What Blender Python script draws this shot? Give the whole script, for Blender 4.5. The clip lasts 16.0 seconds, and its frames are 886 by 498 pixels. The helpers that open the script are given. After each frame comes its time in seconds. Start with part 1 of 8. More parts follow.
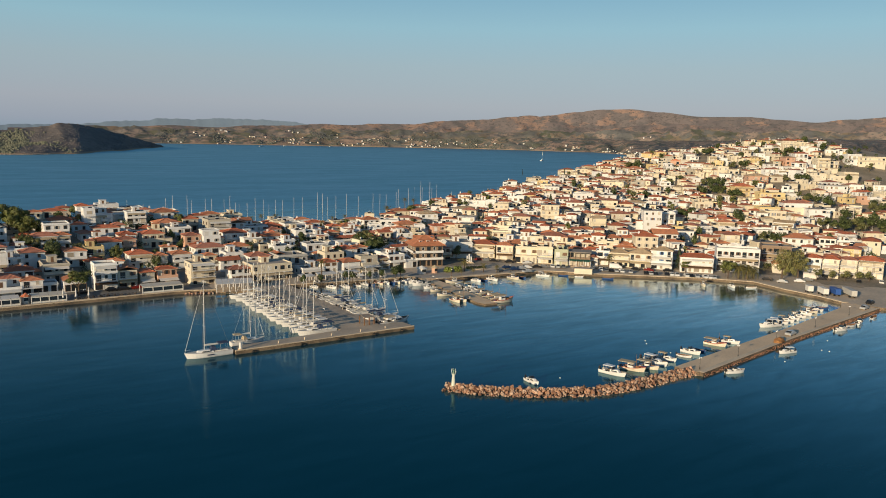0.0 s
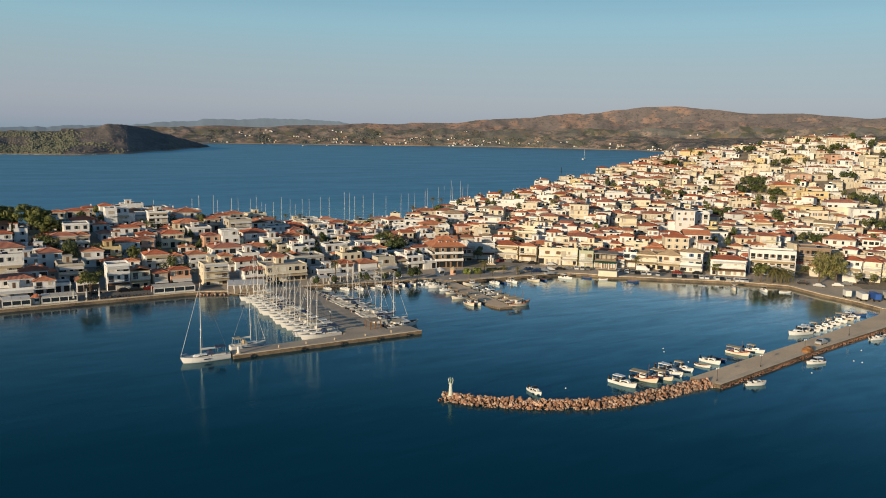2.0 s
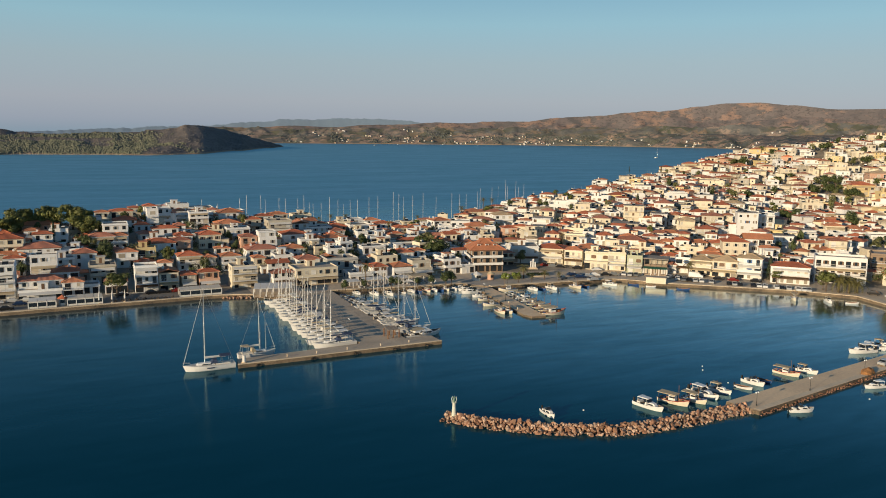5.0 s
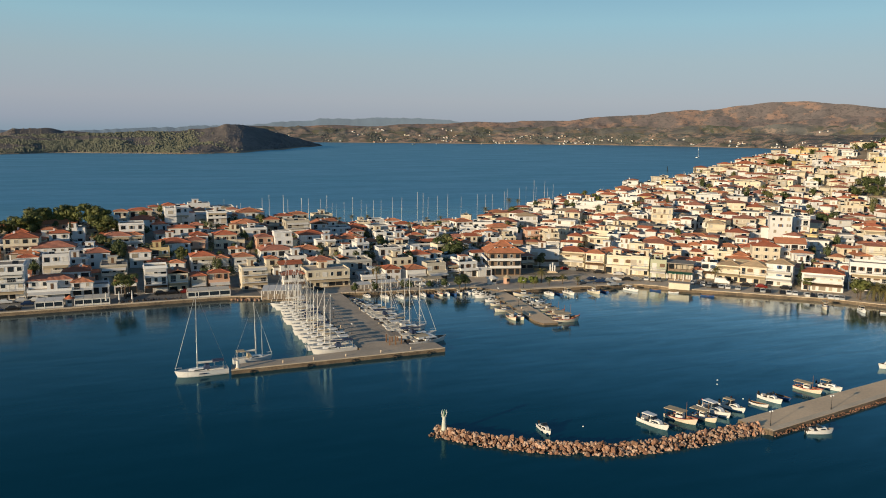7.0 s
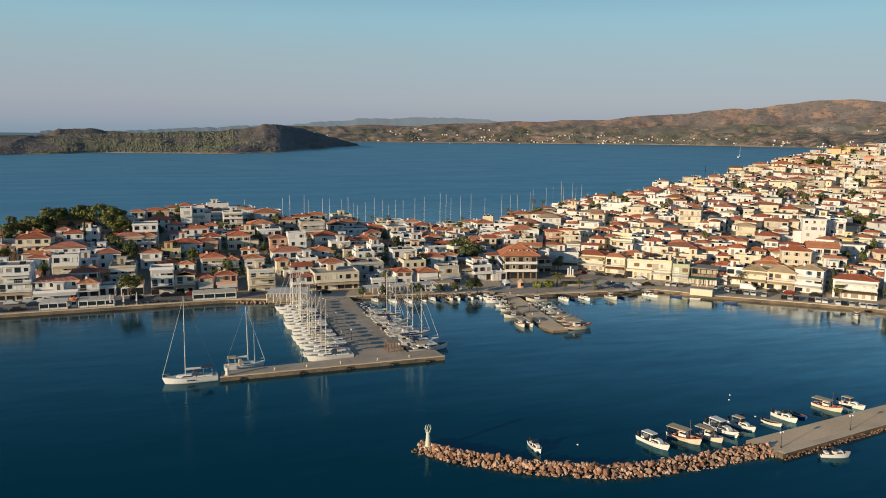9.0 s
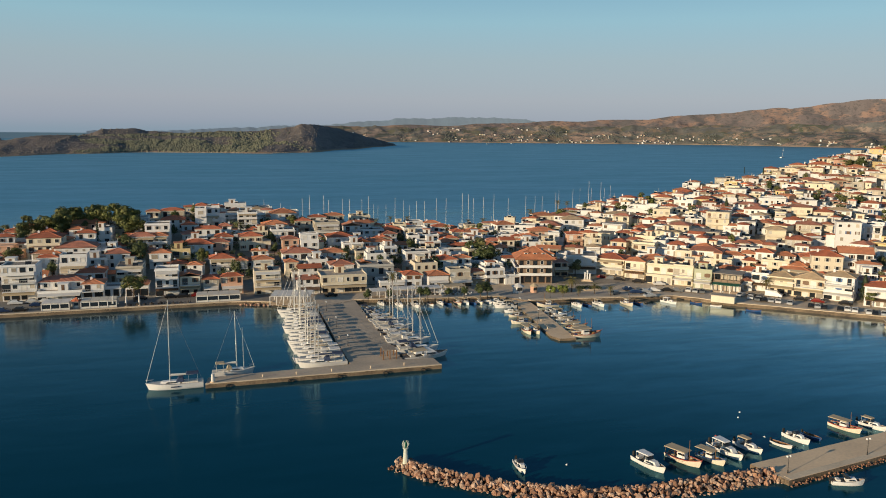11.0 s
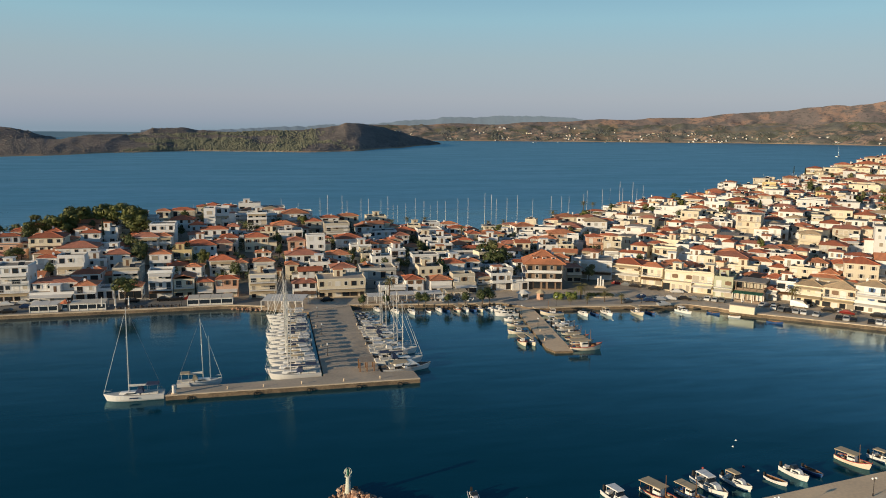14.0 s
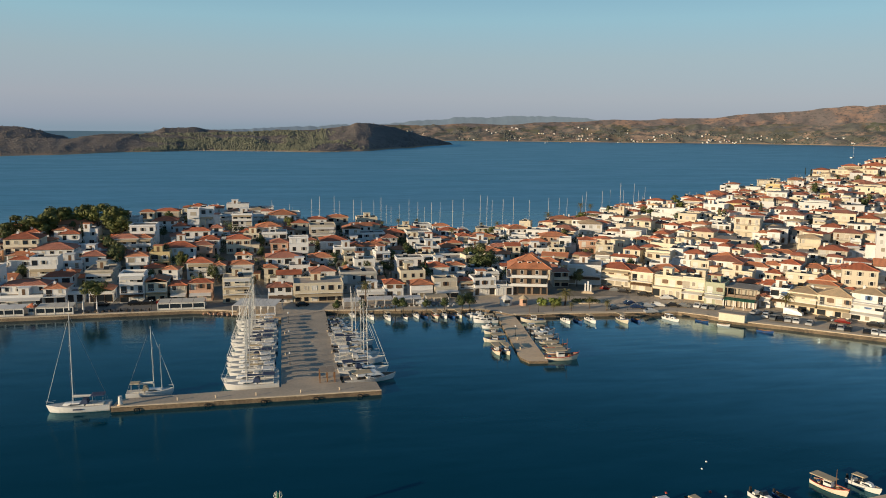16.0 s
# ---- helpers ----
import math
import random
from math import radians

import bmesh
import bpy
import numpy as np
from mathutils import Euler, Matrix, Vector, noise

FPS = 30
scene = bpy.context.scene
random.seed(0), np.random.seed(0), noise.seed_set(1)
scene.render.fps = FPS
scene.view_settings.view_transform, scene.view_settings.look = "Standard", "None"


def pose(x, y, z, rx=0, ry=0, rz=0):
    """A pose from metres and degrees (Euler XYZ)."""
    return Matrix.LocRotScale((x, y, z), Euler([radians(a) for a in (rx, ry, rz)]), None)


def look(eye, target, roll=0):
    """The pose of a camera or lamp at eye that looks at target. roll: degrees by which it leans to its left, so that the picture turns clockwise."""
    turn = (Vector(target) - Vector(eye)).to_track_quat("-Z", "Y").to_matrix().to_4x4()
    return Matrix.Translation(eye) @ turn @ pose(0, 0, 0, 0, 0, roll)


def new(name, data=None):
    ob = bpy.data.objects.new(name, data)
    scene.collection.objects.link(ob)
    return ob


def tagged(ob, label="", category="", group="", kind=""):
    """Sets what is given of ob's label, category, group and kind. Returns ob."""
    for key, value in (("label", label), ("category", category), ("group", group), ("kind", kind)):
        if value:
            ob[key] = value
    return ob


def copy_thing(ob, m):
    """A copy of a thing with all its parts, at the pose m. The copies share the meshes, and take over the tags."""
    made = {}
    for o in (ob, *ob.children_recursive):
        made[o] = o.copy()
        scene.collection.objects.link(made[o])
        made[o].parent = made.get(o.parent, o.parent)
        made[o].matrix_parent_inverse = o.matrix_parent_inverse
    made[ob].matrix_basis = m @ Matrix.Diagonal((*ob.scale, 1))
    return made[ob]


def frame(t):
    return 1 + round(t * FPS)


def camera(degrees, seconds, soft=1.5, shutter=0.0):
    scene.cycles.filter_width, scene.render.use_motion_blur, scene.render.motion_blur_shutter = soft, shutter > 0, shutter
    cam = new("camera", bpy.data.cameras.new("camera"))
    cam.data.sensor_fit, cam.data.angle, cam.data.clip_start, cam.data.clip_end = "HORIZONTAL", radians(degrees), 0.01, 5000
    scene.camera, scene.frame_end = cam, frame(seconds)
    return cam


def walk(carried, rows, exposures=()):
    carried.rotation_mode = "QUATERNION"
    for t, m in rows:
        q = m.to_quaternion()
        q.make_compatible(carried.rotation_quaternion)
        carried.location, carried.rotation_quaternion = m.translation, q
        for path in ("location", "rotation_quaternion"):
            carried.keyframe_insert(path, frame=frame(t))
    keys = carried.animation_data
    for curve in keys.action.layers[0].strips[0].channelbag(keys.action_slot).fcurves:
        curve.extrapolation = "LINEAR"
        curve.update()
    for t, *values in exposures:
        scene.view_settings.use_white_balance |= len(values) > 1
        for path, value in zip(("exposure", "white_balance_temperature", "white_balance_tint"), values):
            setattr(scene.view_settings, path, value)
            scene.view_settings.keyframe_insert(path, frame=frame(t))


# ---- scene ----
cam = camera(59.8, 16.0, soft=0.95)
PATH = [
    (0, (0.961, -1.346, 55.551), (2.067, 0.296, 55.266), 1.2),
    (0.5, (4.099, -1.258, 55.664), (5.187, 0.396, 55.377), 1.1),
    (1, (7.293, -0.94, 55.591), (8.361, 0.727, 55.304), 1.1),
    (1.5, (10.537, -0.38, 55.579), (11.573, 1.307, 55.29), 1.0),
    (2, (13.795, 0.016, 55.472), (14.804, 1.718, 55.182), 0.9),
    (2.5, (16.888, 0.609, 55.48), (17.871, 2.326, 55.19), 0.9),
    (3, (20.095, 1.398, 55.441), (21.05, 3.131, 55.149), 0.8),
    (3.5, (23.077, 2.211, 55.413), (24.004, 3.959, 55.12), 0.8),
    (4, (26.168, 3.104, 55.429), (27.063, 4.868, 55.135), 0.7),
    (6.5, (40.563, 7.136, 55.627), (41.339, 8.956, 55.33), 0.6),
    (7, (43.501, 8.011, 55.662), (44.25, 9.841, 55.364), 0.6),
    (7.5, (46.439, 8.969, 55.656), (47.163, 10.809, 55.358), 0.5),
    (8, (49.331, 9.883, 55.665), (50.034, 11.731, 55.366), 0.5),
    (8.5, (52.239, 10.878, 55.637), (52.919, 12.735, 55.338), 0.5),
    (9, (55.266, 11.929, 55.682), (55.921, 13.795, 55.382), 0.5),
    (9.5, (58.222, 13.063, 55.614), (58.852, 14.938, 55.313), 0.5),
    (10, (61.126, 14.207, 55.549), (61.729, 16.09, 55.248), 0.5),
    (12.5, (75.971, 20.079, 55.44), (76.474, 21.991, 55.138), 0.5),
    (13, (78.908, 21.401, 55.402), (79.388, 23.319, 55.099), 0.5),
    (13.5, (82.007, 22.697, 55.379), (82.466, 24.62, 55.075), 0.4),
    (14, (85.005, 24.093, 55.44), (85.444, 26.02, 55.135), 0.4),
    (14.5, (87.996, 25.69, 55.398), (88.424, 27.62, 55.094), 0.5),
    (15, (91.087, 27.016, 55.503), (91.507, 28.948, 55.198), 0.5),
    (15.5, (94.035, 28.354, 55.442), (94.45, 30.287, 55.137), 0.5),
    (16, (97.174, 29.914, 55.384), (97.579, 31.849, 55.079), 0.5),
]
walk(cam, [(t, look(eye, target, roll)) for t, eye, target, roll in PATH], [(0, 0.06), (4, 0.07), (8, 0.1), (16, 0.11)])

# ---------------------------------------------------------------- light
SUN_FROM = Vector((-1.0, -0.40, 0.0)).normalized()
SUN_UP = radians(11)
world = bpy.data.worlds.new("sky")
scene.world = world
world.use_nodes = True
wn = world.node_tree.nodes
wl = world.node_tree.links
sky = wn.new("ShaderNodeTexSky")
sky.sky_type = "NISHITA"
sky.sun_disc = False
sky.sun_elevation = SUN_UP
sky.sun_rotation = math.atan2(SUN_FROM.x, SUN_FROM.y)
sky.altitude = 60
sky.air_density, sky.dust_density, sky.ozone_density = 1.0, 0.4, 3.0
# evening haze: the clear sky fades into a grey-violet veil above the horizon
tcw = wn.new("ShaderNodeTexCoord")
sep = wn.new("ShaderNodeSeparateXYZ")
wl.new(tcw.outputs["Generated"], sep.inputs[0])
ramp = wn.new("ShaderNodeValToRGB")
ramp.color_ramp.elements[0].position, ramp.color_ramp.elements[0].color = 0.0, (2.1, 3.0, 4.05, 1)
ramp.color_ramp.elements[1].position, ramp.color_ramp.elements[1].color = 1.0, (0.33, 0.67, 1.28, 1)
for p, c in ((0.014, (2.75, 3.25, 4.3, 1)), (0.04, (3.4, 3.65, 4.4, 1)), (0.088, (3.35, 4.2, 4.7, 1)), (0.135, (2.85, 4.75, 5.5, 1)), (0.19, (1.9, 3.85, 5.1, 1)), (0.26, (0.9, 2.45, 3.9, 1)), (0.5, (0.4, 1.05, 2.1, 1))):
    ramp.color_ramp.elements.new(p).color = c
wl.new(sep.outputs["Z"], ramp.inputs[0])
veil = wn.new("ShaderNodeMix")
veil.data_type = "RGBA"
veil.inputs["Factor"].default_value = 0.8
wl.new(sky.outputs[0], veil.inputs["A"])
wl.new(ramp.outputs[0], veil.inputs["B"])
wl.new(veil.outputs["Result"], wn["Background"].inputs[0])
wn["Background"].inputs[1].default_value = 0.104
sun_data = bpy.data.lights.new("sun", "SUN")
sun_data.energy, sun_data.angle, sun_data.color = 4.75, radians(0.6), (1.0, 0.79, 0.515)
sun = new("sun", sun_data)
sun_dir = -(SUN_FROM * math.cos(SUN_UP) + Vector((0, 0, math.sin(SUN_UP))))
sun.matrix_world = Matrix.Translation((0, 0, 300)) @ sun_dir.to_track_quat("-Z", "Y").to_matrix().to_4x4()

# ---------------------------------------------------------------- materials
def mat(name, colour, rough=0.7, metal=0.0, vary=0.0, grain=0.0, scale=1.0, bump=0.0, bscale=None, spec=0.5, per_object=0.0, second=None, patch=None, coord="Object"):
    """A surface: base colour, mottled at two scales towards a second colour, with fine relief."""
    m = bpy.data.materials.new(name)
    m.use_nodes = True
    n, l = m.node_tree.nodes, m.node_tree.links
    b = n["Principled BSDF"]
    b.inputs["Roughness"].default_value = rough
    b.inputs["Metallic"].default_value = metal
    b.inputs["Specular IOR Level"].default_value = spec
    b.inputs["Base Color"].default_value = (*colour, 1)
    tc = n.new("ShaderNodeTexCoord")
    out = None
    if vary or grain:
        second = second or tuple(c * 0.55 for c in colour)
        a = n.new("ShaderNodeTexNoise")
        a.inputs["Scale"].default_value = patch or 0.25 * scale
        a.inputs["Detail"].default_value = 4
        g = n.new("ShaderNodeTexNoise")
        g.inputs["Scale"].default_value = 4 * scale
        g.inputs["Detail"].default_value = 3
        l.new(tc.outputs[coord], a.inputs["Vector"])
        l.new(tc.outputs[coord], g.inputs["Vector"])
        ra = n.new("ShaderNodeMapRange")
        ra.inputs["From Min"].default_value, ra.inputs["From Max"].default_value = 0.35, 0.7
        ra.inputs["To Max"].default_value = vary
        l.new(a.outputs[0], ra.inputs["Value"])
        rg = n.new("ShaderNodeMapRange")
        rg.inputs["From Min"].default_value, rg.inputs["From Max"].default_value = 0.35, 0.7
        rg.inputs["To Max"].default_value = grain
        l.new(g.outputs[0], rg.inputs["Value"])
        add = n.new("ShaderNodeMath")
        add.use_clamp = True
        l.new(ra.outputs[0], add.inputs[0])
        l.new(rg.outputs[0], add.inputs[1])
        mix = n.new("ShaderNodeMix")
        mix.data_type = "RGBA"
        l.new(add.outputs[0], mix.inputs["Factor"])
        mix.inputs["A"].default_value = (*colour, 1)
        mix.inputs["B"].default_value = (*second, 1)
        out = mix.outputs["Result"]
    if per_object:
        oi = n.new("ShaderNodeObjectInfo")
        hsv = n.new("ShaderNodeHueSaturation")
        mr = n.new("ShaderNodeMapRange")
        mr.inputs["To Min"].default_value, mr.inputs["To Max"].default_value = 1 - per_object, 1 + per_object * 0.6
        geo = n.new("ShaderNodeNewGeometry")
        sm = n.new("ShaderNodeMath")
        l.new(oi.outputs["Random"], sm.inputs[0])
        l.new(geo.outputs["Random Per Island"], sm.inputs[1])
        fr = n.new("ShaderNodeMath")
        fr.operation = "FRACT"
        l.new(sm.outputs[0], fr.inputs[0])
        l.new(fr.outputs[0], mr.inputs["Value"])
        l.new(mr.outputs[0], hsv.inputs["Value"])
        if out:
            l.new(out, hsv.inputs["Color"])
        else:
            hsv.inputs["Color"].default_value = (*colour, 1)
        out = hsv.outputs[0]
    if out:
        l.new(out, b.inputs["Base Color"])
    if bump:
        bn = n.new("ShaderNodeTexNoise")
        bn.inputs["Scale"].default_value = bscale or 6 * scale
        bn.inputs["Detail"].default_value = 4
        l.new(tc.outputs[coord], bn.inputs["Vector"])
        bp = n.new("ShaderNodeBump")
        bp.inputs["Strength"].default_value = bump
        bp.inputs["Distance"].default_value = 0.1
        l.new(bn.outputs[0], bp.inputs["Height"])
        l.new(bp.outputs[0], b.inputs["Normal"])
    return m


WALL = {
    "white": mat("white_render", (0.775, 0.78, 0.78), 0.85, vary=0.35, grain=0.2, scale=0.6, second=(0.57, 0.55, 0.52), per_object=0.07, bump=0.15),
    "cream": mat("cream_render", (0.74, 0.67, 0.53), 0.85, vary=0.35, grain=0.2, scale=0.6, second=(0.52, 0.45, 0.33), per_object=0.12, bump=0.15),
    "yellow": mat("yellow_render", (0.72, 0.57, 0.30), 0.85, vary=0.3, grain=0.15, scale=0.6, per_object=0.08, bump=0.15),
    "salmon": mat("salmon_render", (0.64, 0.40, 0.29), 0.85, vary=0.3, grain=0.15, scale=0.6, per_object=0.1, bump=0.15),
    "tan": mat("tan_render", (0.61, 0.56, 0.465), 0.85, vary=0.4, grain=0.25, scale=0.6, per_object=0.2, bump=0.15),
    "grey": mat("grey_render", (0.50, 0.49, 0.46), 0.85, vary=0.35, grain=0.2, scale=0.6, per_object=0.1, bump=0.15),
    "brown": mat("brown_and_shade_render", (0.30, 0.22, 0.16), 0.85, vary=0.35, grain=0.2, scale=0.6, per_object=0.1, bump=0.15),
    "green": mat("pale_green_render", (0.48, 0.50, 0.36), 0.85, vary=0.3, grain=0.15, scale=0.6, per_object=0.08, bump=0.15),
}


def tile_material(name, colour):
    """Clay pantiles: rows down the slope, every house of its own shade, with darker weathered patches."""
    m = mat(name, colour, 0.8, vary=0.45, grain=0.3, scale=1.0, second=(colour[0] * 0.55, colour[1] * 0.6, colour[2] * 0.65), per_object=0.28, patch=0.5)
    n, l = m.node_tree.nodes, m.node_tree.links
    tc = n.new("ShaderNodeTexCoord")
    w = n.new("ShaderNodeTexWave")
    w.inputs["Scale"].default_value = 0.9
    w.inputs["Distortion"].default_value = 0.6
    l.new(tc.outputs["Object"], w.inputs["Vector"])
    w2 = n.new("ShaderNodeTexWave")
    w2.bands_direction = "Y"
    w2.inputs["Scale"].default_value = 0.9
    w2.inputs["Distortion"].default_value = 0.6
    l.new(tc.outputs["Object"], w2.inputs["Vector"])
    ad = n.new("ShaderNodeMath")
    l.new(w.outputs["Fac"], ad.inputs[0])
    l.new(w2.outputs["Fac"], ad.inputs[1])
    bp = n.new("ShaderNodeBump")
    bp.inputs["Strength"].default_value = 0.5
    bp.inputs["Distance"].default_value = 0.12
    l.new(ad.outputs[0], bp.inputs["Height"])
    l.new(bp.outputs[0], n["Principled BSDF"].inputs["Normal"])
    return m


TILE = [tile_material("red_clay_tile", (0.64, 0.19, 0.09)), tile_material("orange_clay_tile", (0.73, 0.28, 0.135)), tile_material("brown_clay_tile", (0.57, 0.225, 0.14)), tile_material("ochre_clay_tile", (0.66, 0.47, 0.28))]
FLATROOF = mat("roof_screed", (0.42, 0.365, 0.305), 0.9, vary=0.6, grain=0.35, scale=0.7, per_object=0.35)
GLASS = mat("window_glass", (0.02, 0.025, 0.03), 0.08, spec=0.8)
FRAME_W = mat("white_joinery", (0.72, 0.70, 0.66), 0.5)
FRAME_B = mat("brown_joinery", (0.16, 0.09, 0.05), 0.6, per_object=0.3)
ROLLER = mat("roller_shutter", (0.50, 0.44, 0.35), 0.6, vary=0.3, grain=0.2, scale=2.0, per_object=0.45)
FRAME_U = mat("blue_joinery", (0.05, 0.12, 0.28), 0.5)
RAIL = mat("painted_rail", (0.55, 0.53, 0.5), 0.5)
CONCRETE = mat("quay_concrete", (0.84, 0.63, 0.41), 0.9, vary=0.6, grain=0.4, scale=0.4, second=(0.62, 0.465, 0.31), bump=0.3)
KERB = mat("kerb_stone", (0.78, 0.63, 0.45), 0.9, vary=0.4, grain=0.3, scale=0.6, bump=0.2)
WET = mat("wet_quay_wall", (0.30, 0.215, 0.135), 0.8, vary=0.7, grain=0.5, scale=0.7, second=(0.08, 0.06, 0.042), bump=0.4)
ASPHALT = mat("asphalt", (0.19, 0.178, 0.16), 0.9, vary=0.6, grain=0.4, scale=0.25, second=(0.25, 0.232, 0.205), bump=0.2)
PARKING = mat("worn_parking", (0.66, 0.53, 0.385), 0.9, vary=0.6, grain=0.4, scale=0.25, second=(0.38, 0.325, 0.26), bump=0.2)
PAVING = mat("paving", (0.46, 0.40, 0.33), 0.9, vary=0.5, grain=0.3, scale=0.6, second=(0.32, 0.27, 0.22), bump=0.2)
SOIL = mat("dry_soil", (0.36, 0.30, 0.235), 0.95, vary=0.9, grain=0.5, scale=0.3, second=(0.19, 0.165, 0.12), bump=0.5, patch=0.06)
ROCK = mat("armour_stone", (0.55, 0.325, 0.215), 0.9, vary=0.6, grain=0.5, scale=1.2, second=(0.24, 0.13, 0.08), per_object=0.5, bump=0.6)
WOOD = mat("varnished_wood", (0.26, 0.13, 0.06), 0.5, vary=0.4, grain=0.4, scale=2.0)
HULLW = mat("white_gelcoat", (0.80, 0.79, 0.77), 0.25, vary=0.1, grain=0.08, per_object=0.05)
HULLB = mat("blue_hull_paint", (0.03, 0.09, 0.25), 0.3, per_object=0.2)
HULLR = mat("red_hull_paint", (0.40, 0.06, 0.04), 0.4, per_object=0.2)
HULLC = mat("cream_boat_paint", (0.76, 0.70, 0.57), 0.45, vary=0.3, grain=0.2, second=(0.52, 0.43, 0.30), per_object=0.15)
COCKPIT = mat("worn_cockpit", (0.36, 0.29, 0.22), 0.7, vary=0.6, grain=0.4, scale=2, second=(0.16, 0.11, 0.08), per_object=0.3)
DECK = mat("cream_deck", (0.72, 0.68, 0.60), 0.6, vary=0.3, grain=0.2, scale=2)
CANVAS_B = mat("navy_canvas", (0.03, 0.05, 0.11), 0.9, vary=0.3, grain=0.2)
CANVAS_W = mat("white_canvas", (0.74, 0.72, 0.68), 0.9, vary=0.3, grain=0.2)
CANVAS_S = mat("stone_grey_canvas", (0.68, 0.63, 0.54), 0.9, vary=0.4, grain=0.3, scale=0.8, second=(0.40, 0.38, 0.34))
CANVAS_T = mat("tan_canvas", (0.52, 0.42, 0.28), 0.9, vary=0.3, grain=0.2)
CANVAS_G = mat("green_canvas", (0.02, 0.14, 0.09), 0.8, vary=0.3, grain=0.2)
ALU = mat("mast_alloy", (0.72, 0.70, 0.66), 0.35, metal=0.3)
WIRE = mat("rigging_wire", (0.30, 0.30, 0.30), 0.4, metal=0.6)
DARK = mat("dark_rubber", (0.02, 0.02, 0.02), 0.8)
BARK = mat("bark", (0.14, 0.10, 0.07), 0.95, vary=0.5, grain=0.5, scale=2, bump=0.6)


def leaf_material(name, colour):
    m = mat(name, colour, 0.65, vary=0.8, grain=0.5, scale=1.6, second=tuple(c * 0.45 for c in colour), per_object=0.25)
    return m


LEAF = {"dark": leaf_material("dark_foliage", (0.09, 0.12, 0.035)), "olive": leaf_material("olive_foliage", (0.19, 0.195, 0.07)),
        "pine": leaf_material("pine_foliage", (0.165, 0.185, 0.045)), "palm": leaf_material("palm_foliage", (0.21, 0.19, 0.065)),
        "cypress": leaf_material("cypress_foliage", (0.04, 0.06, 0.022)), "gum": leaf_material("gum_foliage", (0.27, 0.26, 0.09))}
CAR_PAINT = [mat("car_" + k, c, 0.2, metal=0.2, spec=0.6) for k, c in (("white", (0.75, 0.75, 0.74)), ("silver", (0.45, 0.46, 0.47)), ("black", (0.02, 0.02, 0.022)), ("navy", (0.02, 0.04, 0.10)), ("red", (0.20, 0.02, 0.015)), ("grey", (0.16, 0.17, 0.18)))]


# ---------------------------------------------------------------- mesh helpers
def box(bm, x0, y0, z0, x1, y1, z1, mi=0):
    v = [bm.verts.new(p) for p in ((x0, y0, z0), (x1, y0, z0), (x1, y1, z0), (x0, y1, z0), (x0, y0, z1), (x1, y0, z1), (x1, y1, z1), (x0, y1, z1))]
    for q in ((3, 2, 1, 0), (4, 5, 6, 7), (0, 1, 5, 4), (1, 2, 6, 5), (2, 3, 7, 6), (3, 0, 4, 7)):
        bm.faces.new([v[i] for i in q]).material_index = mi


def loft(bm, rings):
    """One closed skin through level rectangles (x0, y0, x1, y1, z), from the lowest to the last."""
    rows = [[bm.verts.new(p) for p in ((x0, y0, z), (x1, y0, z), (x1, y1, z), (x0, y1, z))] for x0, y0, x1, y1, z in rings]
    for p, q in zip(rows, rows[1:]):
        for i in range(4):
            bm.faces.new((p[i], p[(i + 1) % 4], q[(i + 1) % 4], q[i]))
    bm.faces.new(rows[0][::-1])
    bm.faces.new(rows[-1])


def prism(bm, pts, z0, z1, mi=0, mside=None):
    """Upright prism over a polygon given anticlockwise."""
    lo = [bm.verts.new((p[0], p[1], z0)) for p in pts]
    hi = [bm.verts.new((p[0], p[1], z1)) for p in pts]
    bm.faces.new(hi).material_index = mi
    bm.faces.new(lo[::-1]).material_index = mi
    k = len(pts)
    for i in range(k):
        bm.faces.new((lo[i], lo[(i + 1) % k], hi[(i + 1) % k], hi[i])).material_index = mi if mside is None else mside


def tube(bm, p, q, r0, r1=None, sides=6, mi=0):
    p, q = Vector(p), Vector(q)
    r1 = r0 if r1 is None else r1
    z = (q - p).normalized()
    x = z.cross(Vector((0.3, 0.9, 0.1)) if abs(z.z) > 0.9 else Vector((0, 0, 1))).normalized()
    y = z.cross(x)
    a = [bm.verts.new(p + r0 * (math.cos(2 * math.pi * i / sides) * x + math.sin(2 * math.pi * i / sides) * y)) for i in range(sides)]
    b = [bm.verts.new(q + r1 * (math.cos(2 * math.pi * i / sides) * x + math.sin(2 * math.pi * i / sides) * y)) for i in range(sides)]
    for i in range(sides):
        bm.faces.new((a[i], a[(i + 1) % sides], b[(i + 1) % sides], b[i])).material_index = mi
    bm.faces.new(a[::-1]).material_index = mi
    bm.faces.new(b).material_index = mi


def mesh(name, bm, *mats, smooth=False):
    bmesh.ops.recalc_face_normals(bm, faces=bm.faces)
    me = bpy.data.meshes.new(name)
    bm.to_mesh(me)
    bm.free()
    for m in mats:
        me.materials.append(m)
    if smooth:
        for p in me.polygons:
            p.use_smooth = True
    return me


def part(name, data, material=None, parent=None, label="", at=None, smooth=False):
    """Links a bmesh, or a finished mesh, as one object under a thing or a part."""
    if isinstance(data, bmesh.types.BMesh):
        data = mesh(name, data, *(material if isinstance(material, (list, tuple)) else [material]), smooth=smooth)
    ob = new(name, data)
    if parent is not None:
        ob.parent = parent
    if at is not None:
        ob.matrix_basis = at
    if label:
        tagged(ob, label)
    return ob


def thing(name, m, label, category, group=""):
    ob = new(name)
    ob.empty_display_size = 0.3
    ob.matrix_basis = m
    return tagged(ob, label, category, group)


